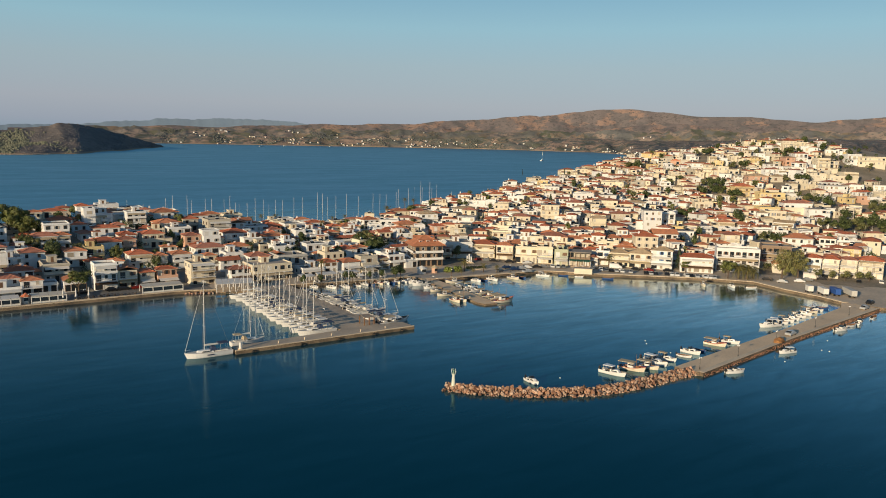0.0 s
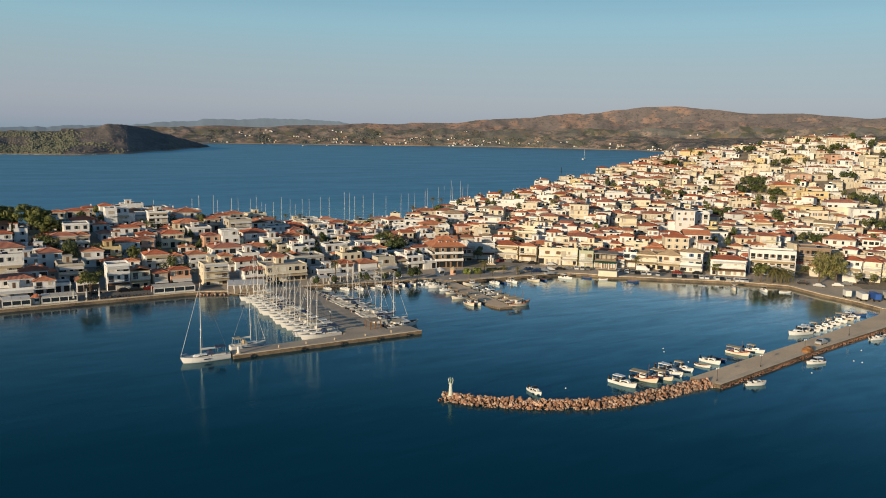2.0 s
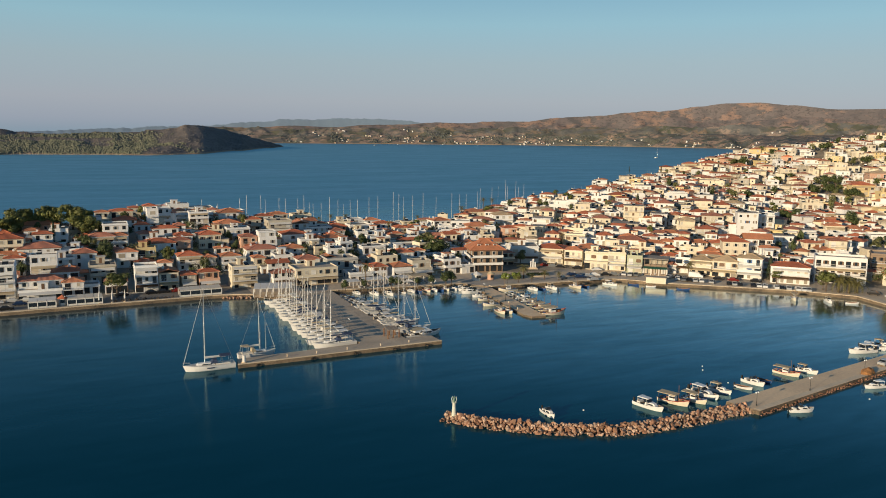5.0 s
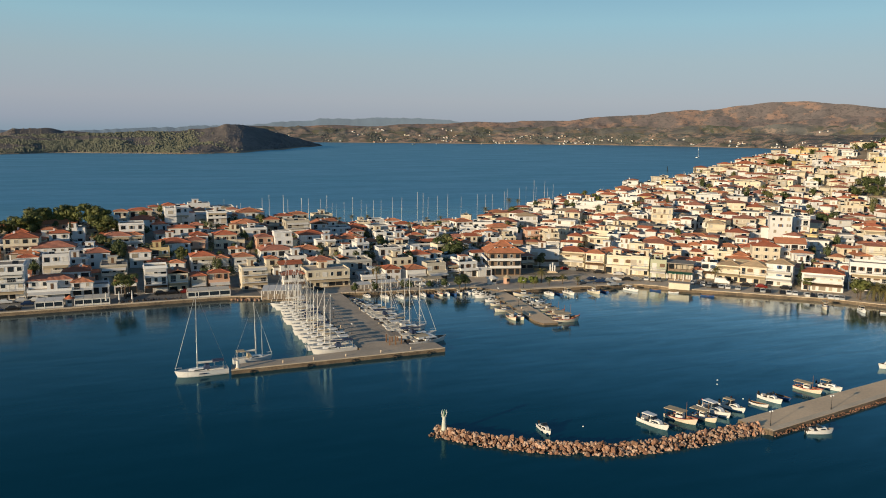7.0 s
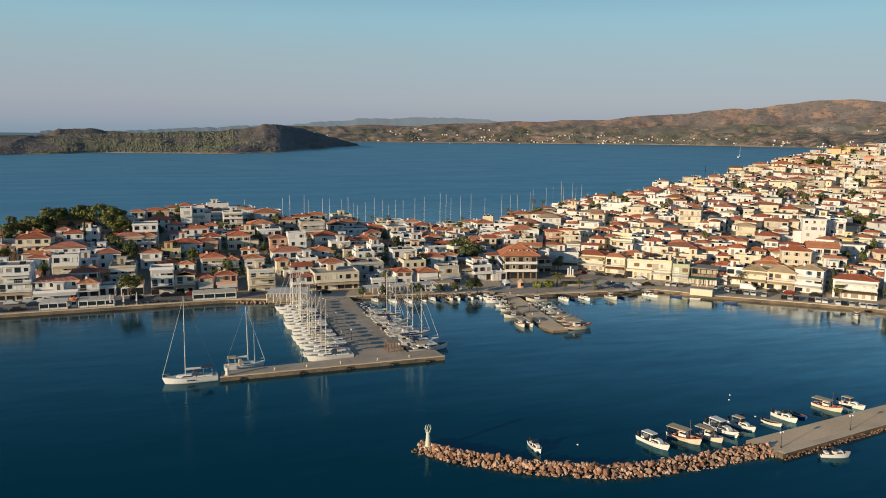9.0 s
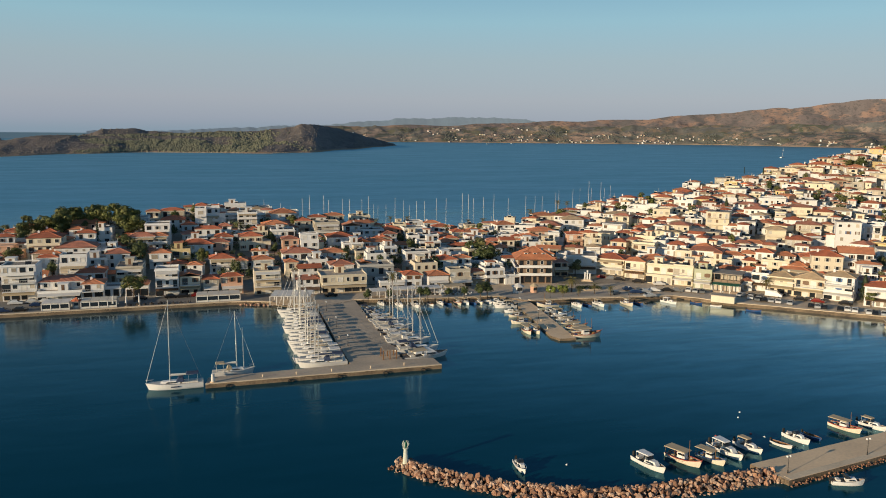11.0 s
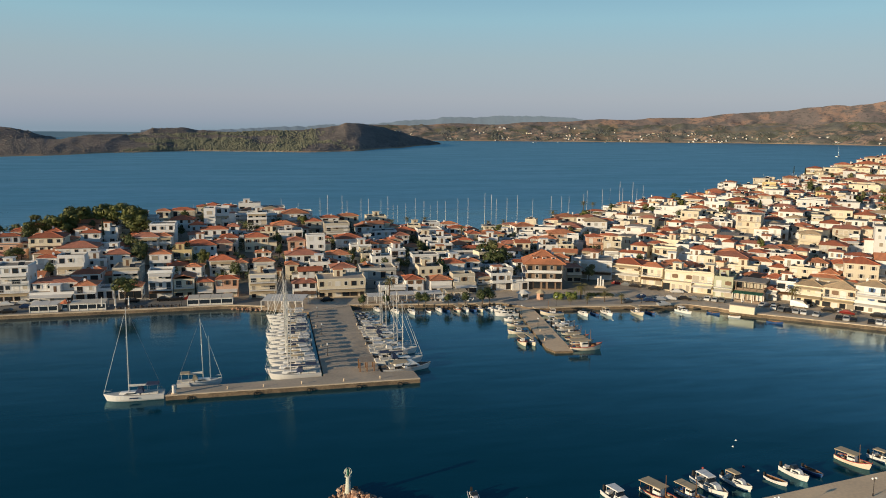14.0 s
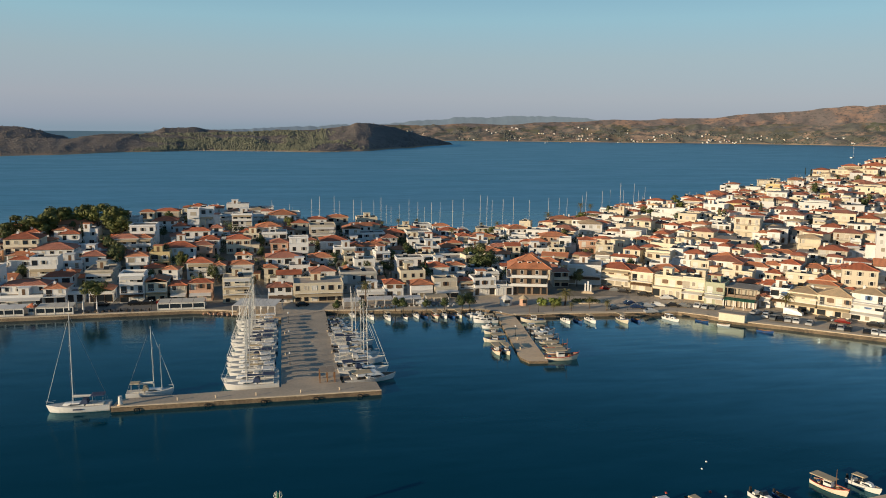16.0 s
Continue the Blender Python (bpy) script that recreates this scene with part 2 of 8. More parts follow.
# ---------------------------------------------------------------- the lie of the land
HILLS = [(585, 385, 95, 75, 38.3), (690, 310, 110, 90, 27.9), (420, 430, 70, 45, 11.1), (315, 390, 60, 50, 11.6), (320, 300, 50, 45, 4.8), (50, 392, 60, 42, 11.5),
         (-50, 335, 60, 45, 5.8), (110, 375, 40, 40, 1.5), (500, 465, 60, 45, 14.5), (480, 270, 90, 60, 12.9)]
SHORE = [(-400, 264), (5, 265), (70, 266.5), (84, 261.5), (110, 259), (139, 254.5), (160, 252), (165, 243), (197, 241), (214, 239), (224, 228), (236, 217), (248, 206),
         (262, 194), (273, 180), (270, 150), (300, 120), (420, 60), (700, -40)]
NORTH = [(-400, 425), (0, 435), (100, 424), (230, 420), (300, 455), (400, 505), (500, 560), (620, 640), (900, 1100)]


def inland(px, py, line):
    """Distance from a shoreline, above 0 to its left."""
    best, sign = 1e9, 1
    for (a, b), (c, d) in zip(line, line[1:]):
        t = min(1, max(0, ((px - a) * (c - a) + (py - b) * (d - b)) / ((c - a) ** 2 + (d - b) ** 2)))
        dx, dy = px - a - t * (c - a), py - b - t * (d - b)
        r = math.hypot(dx, dy)
        if r < best:
            best, sign = r, 1 if (c - a) * dy - (d - b) * dx > 0 else -1
    return best * sign


def ground(x, y):
    d = inland(x, y, SHORE)
    m = min(1, max(0, (d - 12) / 45))
    m = m * m * (3 - 2 * m)
    return 1.5 + m * sum(w * math.exp(-(((x - a) / s) ** 2 + ((y - b) / r) ** 2) / 2) for a, b, s, r, w in HILLS)


# ---------------------------------------------------------------- sea, land and hills
def water_material():
    """Deep blue water; Fresnel drives the gloss, held down as small waves do on open water."""
    m = bpy.data.materials.new("sea_water")
    m.use_nodes = True
    n, l = m.node_tree.nodes, m.node_tree.links
    n.remove(n["Principled BSDF"])
    deep = n.new("ShaderNodeBsdfDiffuse")
    deep.inputs["Color"].default_value = (0.0003, 0.036, 0.060, 1)
    gloss = n.new("ShaderNodeBsdfGlossy")
    gloss.inputs["Color"].default_value = (0.66, 0.87, 1.0, 1)
    tc = n.new("ShaderNodeTexCoord")
    prev = None
    for scale, strength, dist, stretch in ((1.6, 0.30, 0.06, (1, 1.4, 1)), (0.09, 0.10, 0.6, (1, 2.4, 1))):
        mp = n.new("ShaderNodeMapping")
        mp.inputs["Scale"].default_value = stretch
        mp.inputs["Rotation"].default_value = (0, 0, 0.5)
        l.new(tc.outputs["Object"], mp.inputs["Vector"])
        no = n.new("ShaderNodeTexNoise")
        no.inputs["Scale"].default_value = scale
        no.inputs["Detail"].default_value = 3
        l.new(mp.outputs[0], no.inputs["Vector"])
        bp = n.new("ShaderNodeBump")
        bp.inputs["Strength"].default_value = strength
        bp.inputs["Distance"].default_value = dist
        l.new(no.outputs[0], bp.inputs["Height"])
        if prev:
            l.new(prev.outputs[0], bp.inputs["Normal"])
        prev = bp
    l.new(prev.outputs[0], gloss.inputs["Normal"])
    # wind lanes: streaks of rougher and smoother water
    mp = n.new("ShaderNodeMapping")
    mp.inputs["Scale"].default_value = (1, 3.5, 1)
    mp.inputs["Rotation"].default_value = (0, 0, 0.6)
    l.new(tc.outputs["Object"], mp.inputs["Vector"])
    no = n.new("ShaderNodeTexNoise")
    no.inputs["Scale"].default_value = 0.007
    no.inputs["Detail"].default_value = 5
    l.new(mp.outputs[0], no.inputs["Vector"])
    mr = n.new("ShaderNodeMapRange")
    mr.inputs["From Min"].default_value, mr.inputs["From Max"].default_value = 0.35, 0.65
    mr.inputs["To Min"].default_value, mr.inputs["To Max"].default_value = 0.05, 0.16
    l.new(no.outputs[0], mr.inputs["Value"])
    # the open bay beyond the isthmus lies in the wind, the harbour in the lee
    sp = n.new("ShaderNodeSeparateXYZ")
    l.new(tc.outputs["Object"], sp.inputs[0])
    lee = n.new("ShaderNodeMapRange")
    lee.inputs["From Min"].default_value, lee.inputs["From Max"].default_value = 330, 620
    lee.inputs["To Max"].default_value = 0.24
    l.new(sp.outputs["Y"], lee.inputs["Value"])
    rs = n.new("ShaderNodeMath")
    l.new(mr.outputs[0], rs.inputs[0])
    l.new(lee.outputs[0], rs.inputs[1])
    l.new(rs.outputs[0], gloss.inputs["Roughness"])
    fr = n.new("ShaderNodeFresnel")
    fr.inputs["IOR"].default_value = 1.33
    # reflection tinted by angle, standing in for bluer sky in tilted waves
    gc = n.new("ShaderNodeValToRGB")
    gc.color_ramp.elements[0].position, gc.color_ramp.elements[0].color = 0.08, (0.36, 0.84, 1.0, 1)
    gc.color_ramp.elements[1].position, gc.color_ramp.elements[1].color = 0.6, (0.52, 0.85, 1.0, 1)
    gc.color_ramp.elements.new(0.30).color = (0.82, 0.90, 0.95, 1)
    l.new(fr.outputs[0], gc.inputs[0])
    l.new(gc.outputs[0], gloss.inputs["Color"])
    fm = n.new("ShaderNodeValToRGB")
    fm.color_ramp.elements[0].color = (0, 0, 0, 1)
    fm.color_ramp.elements[1].position, fm.color_ramp.elements[1].color = 1.0, (0.5, 0.5, 0.5, 1)
    for p, g in ((0.12, 0.075), (0.22, 0.235), (0.32, 0.40), (0.6, 0.47)):
        fm.color_ramp.elements.new(p).color = (g, g, g, 1)
    l.new(fr.outputs[0], fm.inputs[0])
    # cat's-paws: small waves in broken bands mirror a little more or less of the sky
    cm = n.new("ShaderNodeMapping")
    cm.inputs["Scale"].default_value = (1, 5.0, 1)
    cm.inputs["Rotation"].default_value = (0, 0, 0.35)
    l.new(tc.outputs["Object"], cm.inputs["Vector"])
    cn = n.new("ShaderNodeTexNoise")
    cn.inputs["Scale"].default_value = 0.05
    cn.inputs["Detail"].default_value = 6
    cn.inputs["Roughness"].default_value = 0.65
    cn.inputs["Distortion"].default_value = 0.6
    l.new(cm.outputs[0], cn.inputs["Vector"])
    cr = n.new("ShaderNodeMapRange")
    cr.inputs["From Min"].default_value, cr.inputs["From Max"].default_value = 0.3, 0.7
    cr.inputs["To Min"].default_value, cr.inputs["To Max"].default_value = 0.84, 1.2
    l.new(cn.outputs[0], cr.inputs["Value"])
    lr = n.new("ShaderNodeMapRange")
    lr.inputs["From Min"].default_value, lr.inputs["From Max"].default_value = 0.35, 0.65
    lr.inputs["To Min"].default_value, lr.inputs["To Max"].default_value = 0.9, 1.12
    l.new(no.outputs[0], lr.inputs["Value"])
    k1 = n.new("ShaderNodeMath")
    k1.operation = "MULTIPLY"
    l.new(cr.outputs[0], k1.inputs[0])
    l.new(lr.outputs[0], k1.inputs[1])
    # extra reflection put in eastward, past the jetty, to brighten the water
    bx = n.new("ShaderNodeMapRange")
    bx.inputs["From Min"].default_value, bx.inputs["From Max"].default_value = 20, 230
    bx.inputs["To Min"].default_value, bx.inputs["To Max"].default_value = -0.15, 0.7
    l.new(sp.outputs["X"], bx.inputs["Value"])
    by = n.new("ShaderNodeMapRange")
    by.inputs["From Min"].default_value, by.inputs["From Max"].default_value = 250, 420
    by.inputs["To Min"].default_value, by.inputs["To Max"].default_value = 1.0, 0.0
    l.new(sp.outputs["Y"], by.inputs["Value"])
    bm_ = n.new("ShaderNodeMath")
    bm_.operation = "MULTIPLY_ADD"
    l.new(bx.outputs[0], bm_.inputs[0])
    l.new(by.outputs[0], bm_.inputs[1])
    bm_.inputs[2].default_value = 1.0
    k0 = n.new("ShaderNodeMath")
    k0.operation = "MULTIPLY"
    l.new(k1.outputs[0], k0.inputs[0])
    l.new(bm_.outputs[0], k0.inputs[1])
    k2 = n.new("ShaderNodeMath")
    k2.operation = "MULTIPLY"
    k2.use_clamp = True
    l.new(k0.outputs[0], k2.inputs[0])
    l.new(fm.outputs[0], k2.inputs[1])
    mx = n.new("ShaderNodeMixShader")
    l.new(k2.outputs[0], mx.inputs[0])
    l.new(deep.outputs[0], mx.inputs[1])
    l.new(gloss.outputs[0], mx.inputs[2])
    l.new(mx.outputs[0], n["Material Output"].inputs["Surface"])
    return m


WATER = 0.35  # the level of the sea
SEA = water_material()
bm = bmesh.new()
rings = [0, 150, 400, 900, 1800, 3200, 4800]
prev = None
for r in rings:
    ring = [bm.verts.new((90 + r * math.cos(2 * math.pi * i / 64), 60 + r * math.sin(2 * math.pi * i / 64), 0)) for i in range(64)] if r else [bm.verts.new((90, 60, 0))]
    if prev:
        for i in range(64):
            j = (i + 1) % 64
            bm.faces.new((prev[0], ring[i], ring[j]) if len(prev) == 1 else (prev[i], ring[i], ring[j], prev[j]))
    prev = ring
tagged(part("water", bm, SEA, at=pose(0, 0, WATER)), "deep blue rippled sea of the bay and harbour", "sea", kind="structure")


def land_sheet(name, x0, x1, y0, y1, step, height, material, label):
    bm = bmesh.new()
    nx, ny = int((x1 - x0) / step) + 1, int((y1 - y0) / step) + 1
    g = [[bm.verts.new((x0 + i * step, y0 + j * step, height(x0 + i * step, y0 + j * step))) for j in range(ny)] for i in range(nx)]
    for i in range(nx - 1):
        for j in range(ny - 1):
            q = (g[i][j], g[i + 1][j], g[i + 1][j + 1], g[i][j + 1])
            if max(v.co.z for v in q) > -2.5:
                bm.faces.new(q)
    bmesh.ops.delete(bm, geom=[v for v in bm.verts if not v.link_faces], context="VERTS")
    return tagged(part(name, bm, material, smooth=True), label, "ground", kind="structure")


def town_height(x, y):
    d, e = inland(x, y, SHORE), -inland(x, y, NORTH)
    z = ground(x, y) + 0.5 * noise.noise((x * 0.03, y * 0.03, 0))
    k = min(d - 6, e)
    if d < 24:
        z = min(z, 1.25)
    return z - 0.15 if k > 8 else -3 + (z + 2.85) * max(0, min(1, k / 8 + 0.0))


land_sheet("ground", -400, 960, -60, 860, 8, town_height, SOIL, "dry earth and streets under the town's hill")



def hill_material(name, base, bare, scrub, bare_at=0.55, fields=False):
    """Dry hill country: scrub and bare earth in patches at three scales; on the plain also a patchwork of fields."""
    m = bpy.data.materials.new(name)
    m.use_nodes = True
    n, l = m.node_tree.nodes, m.node_tree.links
    b = n["Principled BSDF"]
    b.inputs["Roughness"].default_value = 0.95
    b.inputs["Specular IOR Level"].default_value = 0.2
    tc = n.new("ShaderNodeTexCoord")
    mp = n.new("ShaderNodeMapping")
    mp.inputs["Scale"].default_value = (1, 1, 2.2)
    l.new(tc.outputs["Object"], mp.inputs["Vector"])

    def tint(a, c, scale, lo, hi, detail=6, rough=0.6):
        no = n.new("ShaderNodeTexNoise")
        no.inputs["Scale"].default_value = scale
        no.inputs["Detail"].default_value = detail
        no.inputs["Roughness"].default_value = rough
        l.new(mp.outputs[0], no.inputs["Vector"])
        mr = n.new("ShaderNodeMapRange")
        mr.inputs["From Min"].default_value, mr.inputs["From Max"].default_value = lo, hi
        l.new(no.outputs[0], mr.inputs["Value"])
        mx = n.new("ShaderNodeMix")
        mx.data_type = "RGBA"
        l.new(mr.outputs[0], mx.inputs["Factor"])
        for k, v in (("A", a), ("B", c)):
            if isinstance(v, tuple):
                mx.inputs[k].default_value = (*v, 1)
            else:
                l.new(v, mx.inputs[k])
        return mx.outputs["Result"]

    out = base
    if fields:
        vo = n.new("ShaderNodeTexVoronoi")
        vo.inputs["Scale"].default_value = 0.013
        l.new(tc.outputs["Object"], vo.inputs["Vector"])
        sep = n.new("ShaderNodeSeparateColor")
        l.new(vo.outputs["Color"], sep.inputs[0])
        fr = n.new("ShaderNodeValToRGB")
        fr.color_ramp.interpolation = "CONSTANT"
        fr.color_ramp.elements[0].color = (0.095, 0.10, 0.075, 1)
        fr.color_ramp.elements[1].position, fr.color_ramp.elements[1].color = 0.86, (*bare, 1)
        for p, c in ((0.25, (0.125, 0.125, 0.09, 1)), (0.42, (0.19, 0.155, 0.115, 1)), (0.62, (0.085, 0.095, 0.07, 1)), (0.72, (0.25, 0.185, 0.13, 1))):
            fr.color_ramp.elements.new(p).color = c
        l.new(sep.outputs[0], fr.inputs[0])
        out = fr.outputs[0]
    out = tint(out, tuple(0.5 * (p + q) for p, q in zip(base, scrub)), 0.0022, 0.45, 0.58, 3)
    out = tint(out, bare, 0.007, bare_at, bare_at + 0.07, 5)
    out = tint(out, scrub, 0.015, 0.5, 0.59, 5)
    out = tint(out, tuple(c * 0.75 for c in scrub), 0.05, 0.52, 0.62, 5, 0.7)
    # a pale strip of beach at the water's edge
    sx = n.new("ShaderNodeSeparateXYZ")
    l.new(tc.outputs["Object"], sx.inputs[0])
    br = n.new("ShaderNodeMapRange")
    br.inputs["From Min"].default_value, br.inputs["From Max"].default_value = 2.2, 5.0
    l.new(sx.outputs["Z"], br.inputs["Value"])
    bx = n.new("ShaderNodeMix")
    bx.data_type = "RGBA"
    l.new(br.outputs[0], bx.inputs["Factor"])
    bx.inputs["A"].default_value = (0.36, 0.26, 0.18, 1)
    l.new(out, bx.inputs["B"])
    l.new(bx.outputs["Result"], b.inputs["Base Color"])
    return m


# distance haze is mixed into these base colours: greyer, bluer and lighter
PLAIN = hill_material("coastal_plain", (0.20, 0.172, 0.155), (0.36, 0.26, 0.205), (0.13, 0.138, 0.13), 0.46, True)
FOOTHILL = hill_material("foothills", (0.165, 0.162, 0.162), (0.27, 0.215, 0.185), (0.135, 0.138, 0.137), 0.50, True)
BROWN_HILL = hill_material("brown_hills", (0.158, 0.135, 0.138), (0.25, 0.175, 0.147), (0.122, 0.115, 0.12), 0.49)
GREY_HILL = hill_material("grey_brown_hills", (0.158, 0.138, 0.142), (0.255, 0.178, 0.15), (0.122, 0.114, 0.121), 0.52)
HEADLAND = hill_material("headland_earth", (0.20, 0.172, 0.16), (0.26, 0.21, 0.178), (0.15, 0.137, 0.13), 0.55)
# backdrop colours: the blue and the paleness are haze put into the paint
FARBLUE = mat("hazed_mountain", (0.17, 0.24, 0.34), 1.0, vary=0.5, grain=0.3, scale=0.02, second=(0.14, 0.195, 0.27), patch=0.004)
FARSEA = mat("hazed_sea", (0.14, 0.25, 0.35), 1.0, vary=0.3, grain=0.2, scale=0.01, second=(0.12, 0.22, 0.31))


def curve(az, knots):
    """Smooth line through (azimuth, value) knots."""
    if az <= knots[0][0]:
        return knots[0][1]
    for (a, p), (b, q) in zip(knots, knots[1:]):
        if az <= b:
            t = (az - a) / (b - a)
            return p + (q - p) * t * t * (3 - 2 * t)
    return knots[-1][1]


def range_of_hills(name, az0, az1, near, far, foot, sky, material, label, n=300, m=24, gully=0.3, seed=0.0, power=1.6, jag=0.03, freq=1.0):
    """A range seen across the water: it rises from radius near(az) at height foot(az) to a crest at far(az), whose
    elevation above the eye's level is sky(az) degrees; gullies and spurs run down its face, and it falls away behind."""
    cx, cy = 50, 15

    def place(az, u):
        a, b = near(az), far(az)
        r = a + (b - a) * u
        x, y = cx + math.sin(radians(az)) * r, cy + math.cos(radians(az)) * r
        top = 55.5 + b * math.tan(radians(sky(az) + jag * noise.fractal((az * 2.1, seed, 1.0), 1.0, 2.0, 4)))
        low = foot(az)
        if u > 1:
            return x, y, top - (top - low) * min(1, 9 * (u - 1) ** 2)
        bend = noise.noise((az * 0.5 * freq, u * 1.5, seed + 3)) * 0.6
        k = abs(noise.noise((az * 0.55 * freq + bend, u * 0.7, seed))) * 1.5 + 0.6 * abs(noise.noise((az * 1.7 * freq + bend, u * 1.6, seed + 7))) + 0.3 * noise.noise((x * 0.02, y * 0.02, seed))
        z = low + (top - low) * u ** power
        return x, y, z + (top - low) * gully * (0.45 - k) * math.sin(math.pi * min(1, u ** 0.8)) ** 0.8

    rows, vs, fs = int(m * 1.35) + 1, [], []
    for i in range(n + 1):
        az = az0 + (az1 - az0) * i / n
        vs.extend(place(az, j / m) for j in range(rows))
    for i in range(n):
        for j in range(rows - 1):
            k = i * rows + j
            fs.append((k, k + rows, k + rows + 1, k + 1))
    me = bpy.data.meshes.new(name)
    me.from_pydata(vs, [], fs)
    me.materials.append(material)
    me.polygons.foreach_set("use_smooth", [True] * len(fs))
    me.update(calc_edges=True)
    crest = me.attributes.new("sharp_edge", "BOOLEAN", "EDGE")
    crest.data.foreach_set("value", [e.vertices[0] % rows == m and e.vertices[1] % rows == m for e in me.edges])
    tagged(new(name, me), label, "hills", kind="structure")
    return place


# the mainland: a plain with fields along the shore, foothills, a brown hill, and the grey-brown range behind it
SHORE_R = [(4, 4050), (20, 4120), (36, 4200), (44, 3900), (50, 2500), (57, 1300), (64, 1000), (95, 900)]
PLAIN_TOP = [(4, -0.32), (12, -0.18), (17, -0.08), (22, -0.15), (27, -0.02), (32, -0.12), (36, 0.0), (40, 0.12), (44, 0.2), (48, 0.1), (54, 0.25), (60, 0.45), (70, 0.5), (95, 0.3)]
FOOT_SKY = [(4, 0.0), (9, 0.3), (12, 0.36), (15, 0.28), (18, 0.42), (21, 0.36), (24, 0.5), (27, 0.42), (30, 0.55), (33, 0.42), (36, 0.62), (38, 0.5), (40.5, 0.72), (43, 0.62), (46, 0.85), (49, 0.7), (52, 1.0), (55, 0.8), (58, 1.05), (61, 0.9), (65, 1.1), (95, 0.6)]
HILL_SKY = [(4, 0.1), (9, 0.36), (11, 0.3), (14, 0.5), (17, 0.42), (19.5, 0.62), (22, 0.66), (24.5, 0.84), (26.5, 0.8), (28.5, 0.95), (31, 0.96), (33.5, 1.26), (35, 1.34), (36.5, 1.42), (38.3, 1.64), (39.8, 1.78), (41, 1.66), (42, 1.36), (43.3, 1.02), (45, 0.9), (48, 1.2), (50, 1.36), (53, 1.15), (56, 1.42),
            (59, 1.3), (62, 1.5), (66, 1.7), (80, 1.2), (95, 0.9)]
RANGE_SKY = [(30, 0.3), (36, 0.9), (39, 1.4), (41.2, 1.8), (43, 2.06), (45, 2.28), (47, 2.33), (49, 2.14), (52, 1.85), (55, 1.87), (57, 1.7), (59.2, 1.54), (61, 1.75), (64, 1.95), (70, 2.1), (80, 1.4), (95, 1.0)]


plain = range_of_hills("coastal_plain", 4, 95, lambda a: curve(a, SHORE_R), lambda a: 4300, lambda a: 0.4, lambda a: curve(a, PLAIN_TOP), PLAIN, "coastal plain of fields, groves and a pale beach", n=420, m=24, gully=0.35, seed=4.0, power=1.0, jag=0.08)
foothills = range_of_hills("foothills", 4, 95, lambda a: 4280, lambda a: 4420, lambda a: 25, lambda a: curve(a, FOOT_SKY), FOOTHILL, "olive-brown foothills behind the coastal plain", n=420, m=14, gully=0.4, seed=11.0, power=1.0, jag=0.12, freq=1.4)
range_of_hills("brown_hills", 4, 95, lambda a: 4400, lambda a: 4560, lambda a: 20, lambda a: curve(a, HILL_SKY), BROWN_HILL, "brown hills with bare orange earth", n=420, m=20, gully=0.38, seed=21.0, power=1.1, freq=1.2)
range_of_hills("mountain_range", 30, 95, lambda a: 4560, lambda a: 4680, lambda a: 20, lambda a: curve(a, RANGE_SKY), GREY_HILL, "grey-brown range of hills behind the bay", n=300, m=20, gully=0.4, seed=31.0, power=1.1, jag=0.02)
FAR_SKY = [(-30, -0.3), (-4, -0.1), (3, 0.2), (5, 0.36), (7, 0.34), (9, 0.5), (10.5, 0.7), (12, 0.74), (13.5, 0.96), (15.5, 0.94), (17.5, 1.06), (20, 1.04), (22, 0.98), (23.5, 0.8), (25.5, 0.7), (28, 0.74), (32, 0.5)]
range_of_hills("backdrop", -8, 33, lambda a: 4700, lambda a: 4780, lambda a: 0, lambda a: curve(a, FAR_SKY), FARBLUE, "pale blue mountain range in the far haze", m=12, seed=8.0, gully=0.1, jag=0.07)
# low backdrop strip past the sea sheet, haze in its colour
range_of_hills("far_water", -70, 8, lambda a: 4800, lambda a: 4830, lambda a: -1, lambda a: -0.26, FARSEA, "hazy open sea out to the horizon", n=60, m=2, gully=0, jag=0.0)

# the headland across the bay: its wooded front and the bare hills behind
HEAD_SHORE = [(-60, 1450), (-20, 1540), (-14, 1700), (-8, 1900), (-4, 2000), (0, 1960), (4, 1900), (7, 2000), (10, 2350), (12.2, 2800), (13.3, 3050)]
HEAD_CREST = [(-60, 2000), (-14, 2120), (-4, 2350), (6, 2500), (10, 2700), (13.3, 3080)]
HEAD_SKY = [(-60, -0.5), (-25, -0.75), (-18, -0.85), (-14.5, -0.75), (-12.6, -0.78), (-11.5, -0.6), (-10.5, -0.46), (-9, -0.42), (-7.5, -0.5), (-6, -0.38), (-4, -0.34), (-2, -0.28), (0.5, -0.16), (3, -0.08), (4.6, 0.06), (5.6, 0.22), (6.6, 0.47), (7.6, 0.42), (8.9, 0.22), (10.2, -0.14), (11.4, -0.46), (12.2, -0.66), (12.9, -0.86), (13.3, -1.02)]
BACK_SKY = [(-60, 0.1), (-26, 0.0), (-20, -0.12), (-17.4, 0.02), (-15.6, 0.0), (-14.6, -0.2), (-13.4, -0.55), (-12.2, -0.85), (-9.4, -0.8), (-7.8, -0.35), (-6.8, -0.02), (-5.6, 0.02), (-4.7, 0.06), (-4.0, -0.12), (-2, -0.22), (0.0, -0.28), (0.6, -0.08), (1.4, -0.06), (2.2, -0.3), (5, -0.9)]
headland = range_of_hills("islet", -60, 13.3, lambda a: curve(a, HEAD_SHORE), lambda a: curve(a, HEAD_CREST), lambda a: 0.3, lambda a: curve(a, HEAD_SKY), HEADLAND, "low headland of brown scrub with a pale rocky shore", n=420, m=30, gully=0.13, seed=2.0, power=0.9, jag=0.03, freq=0.7)
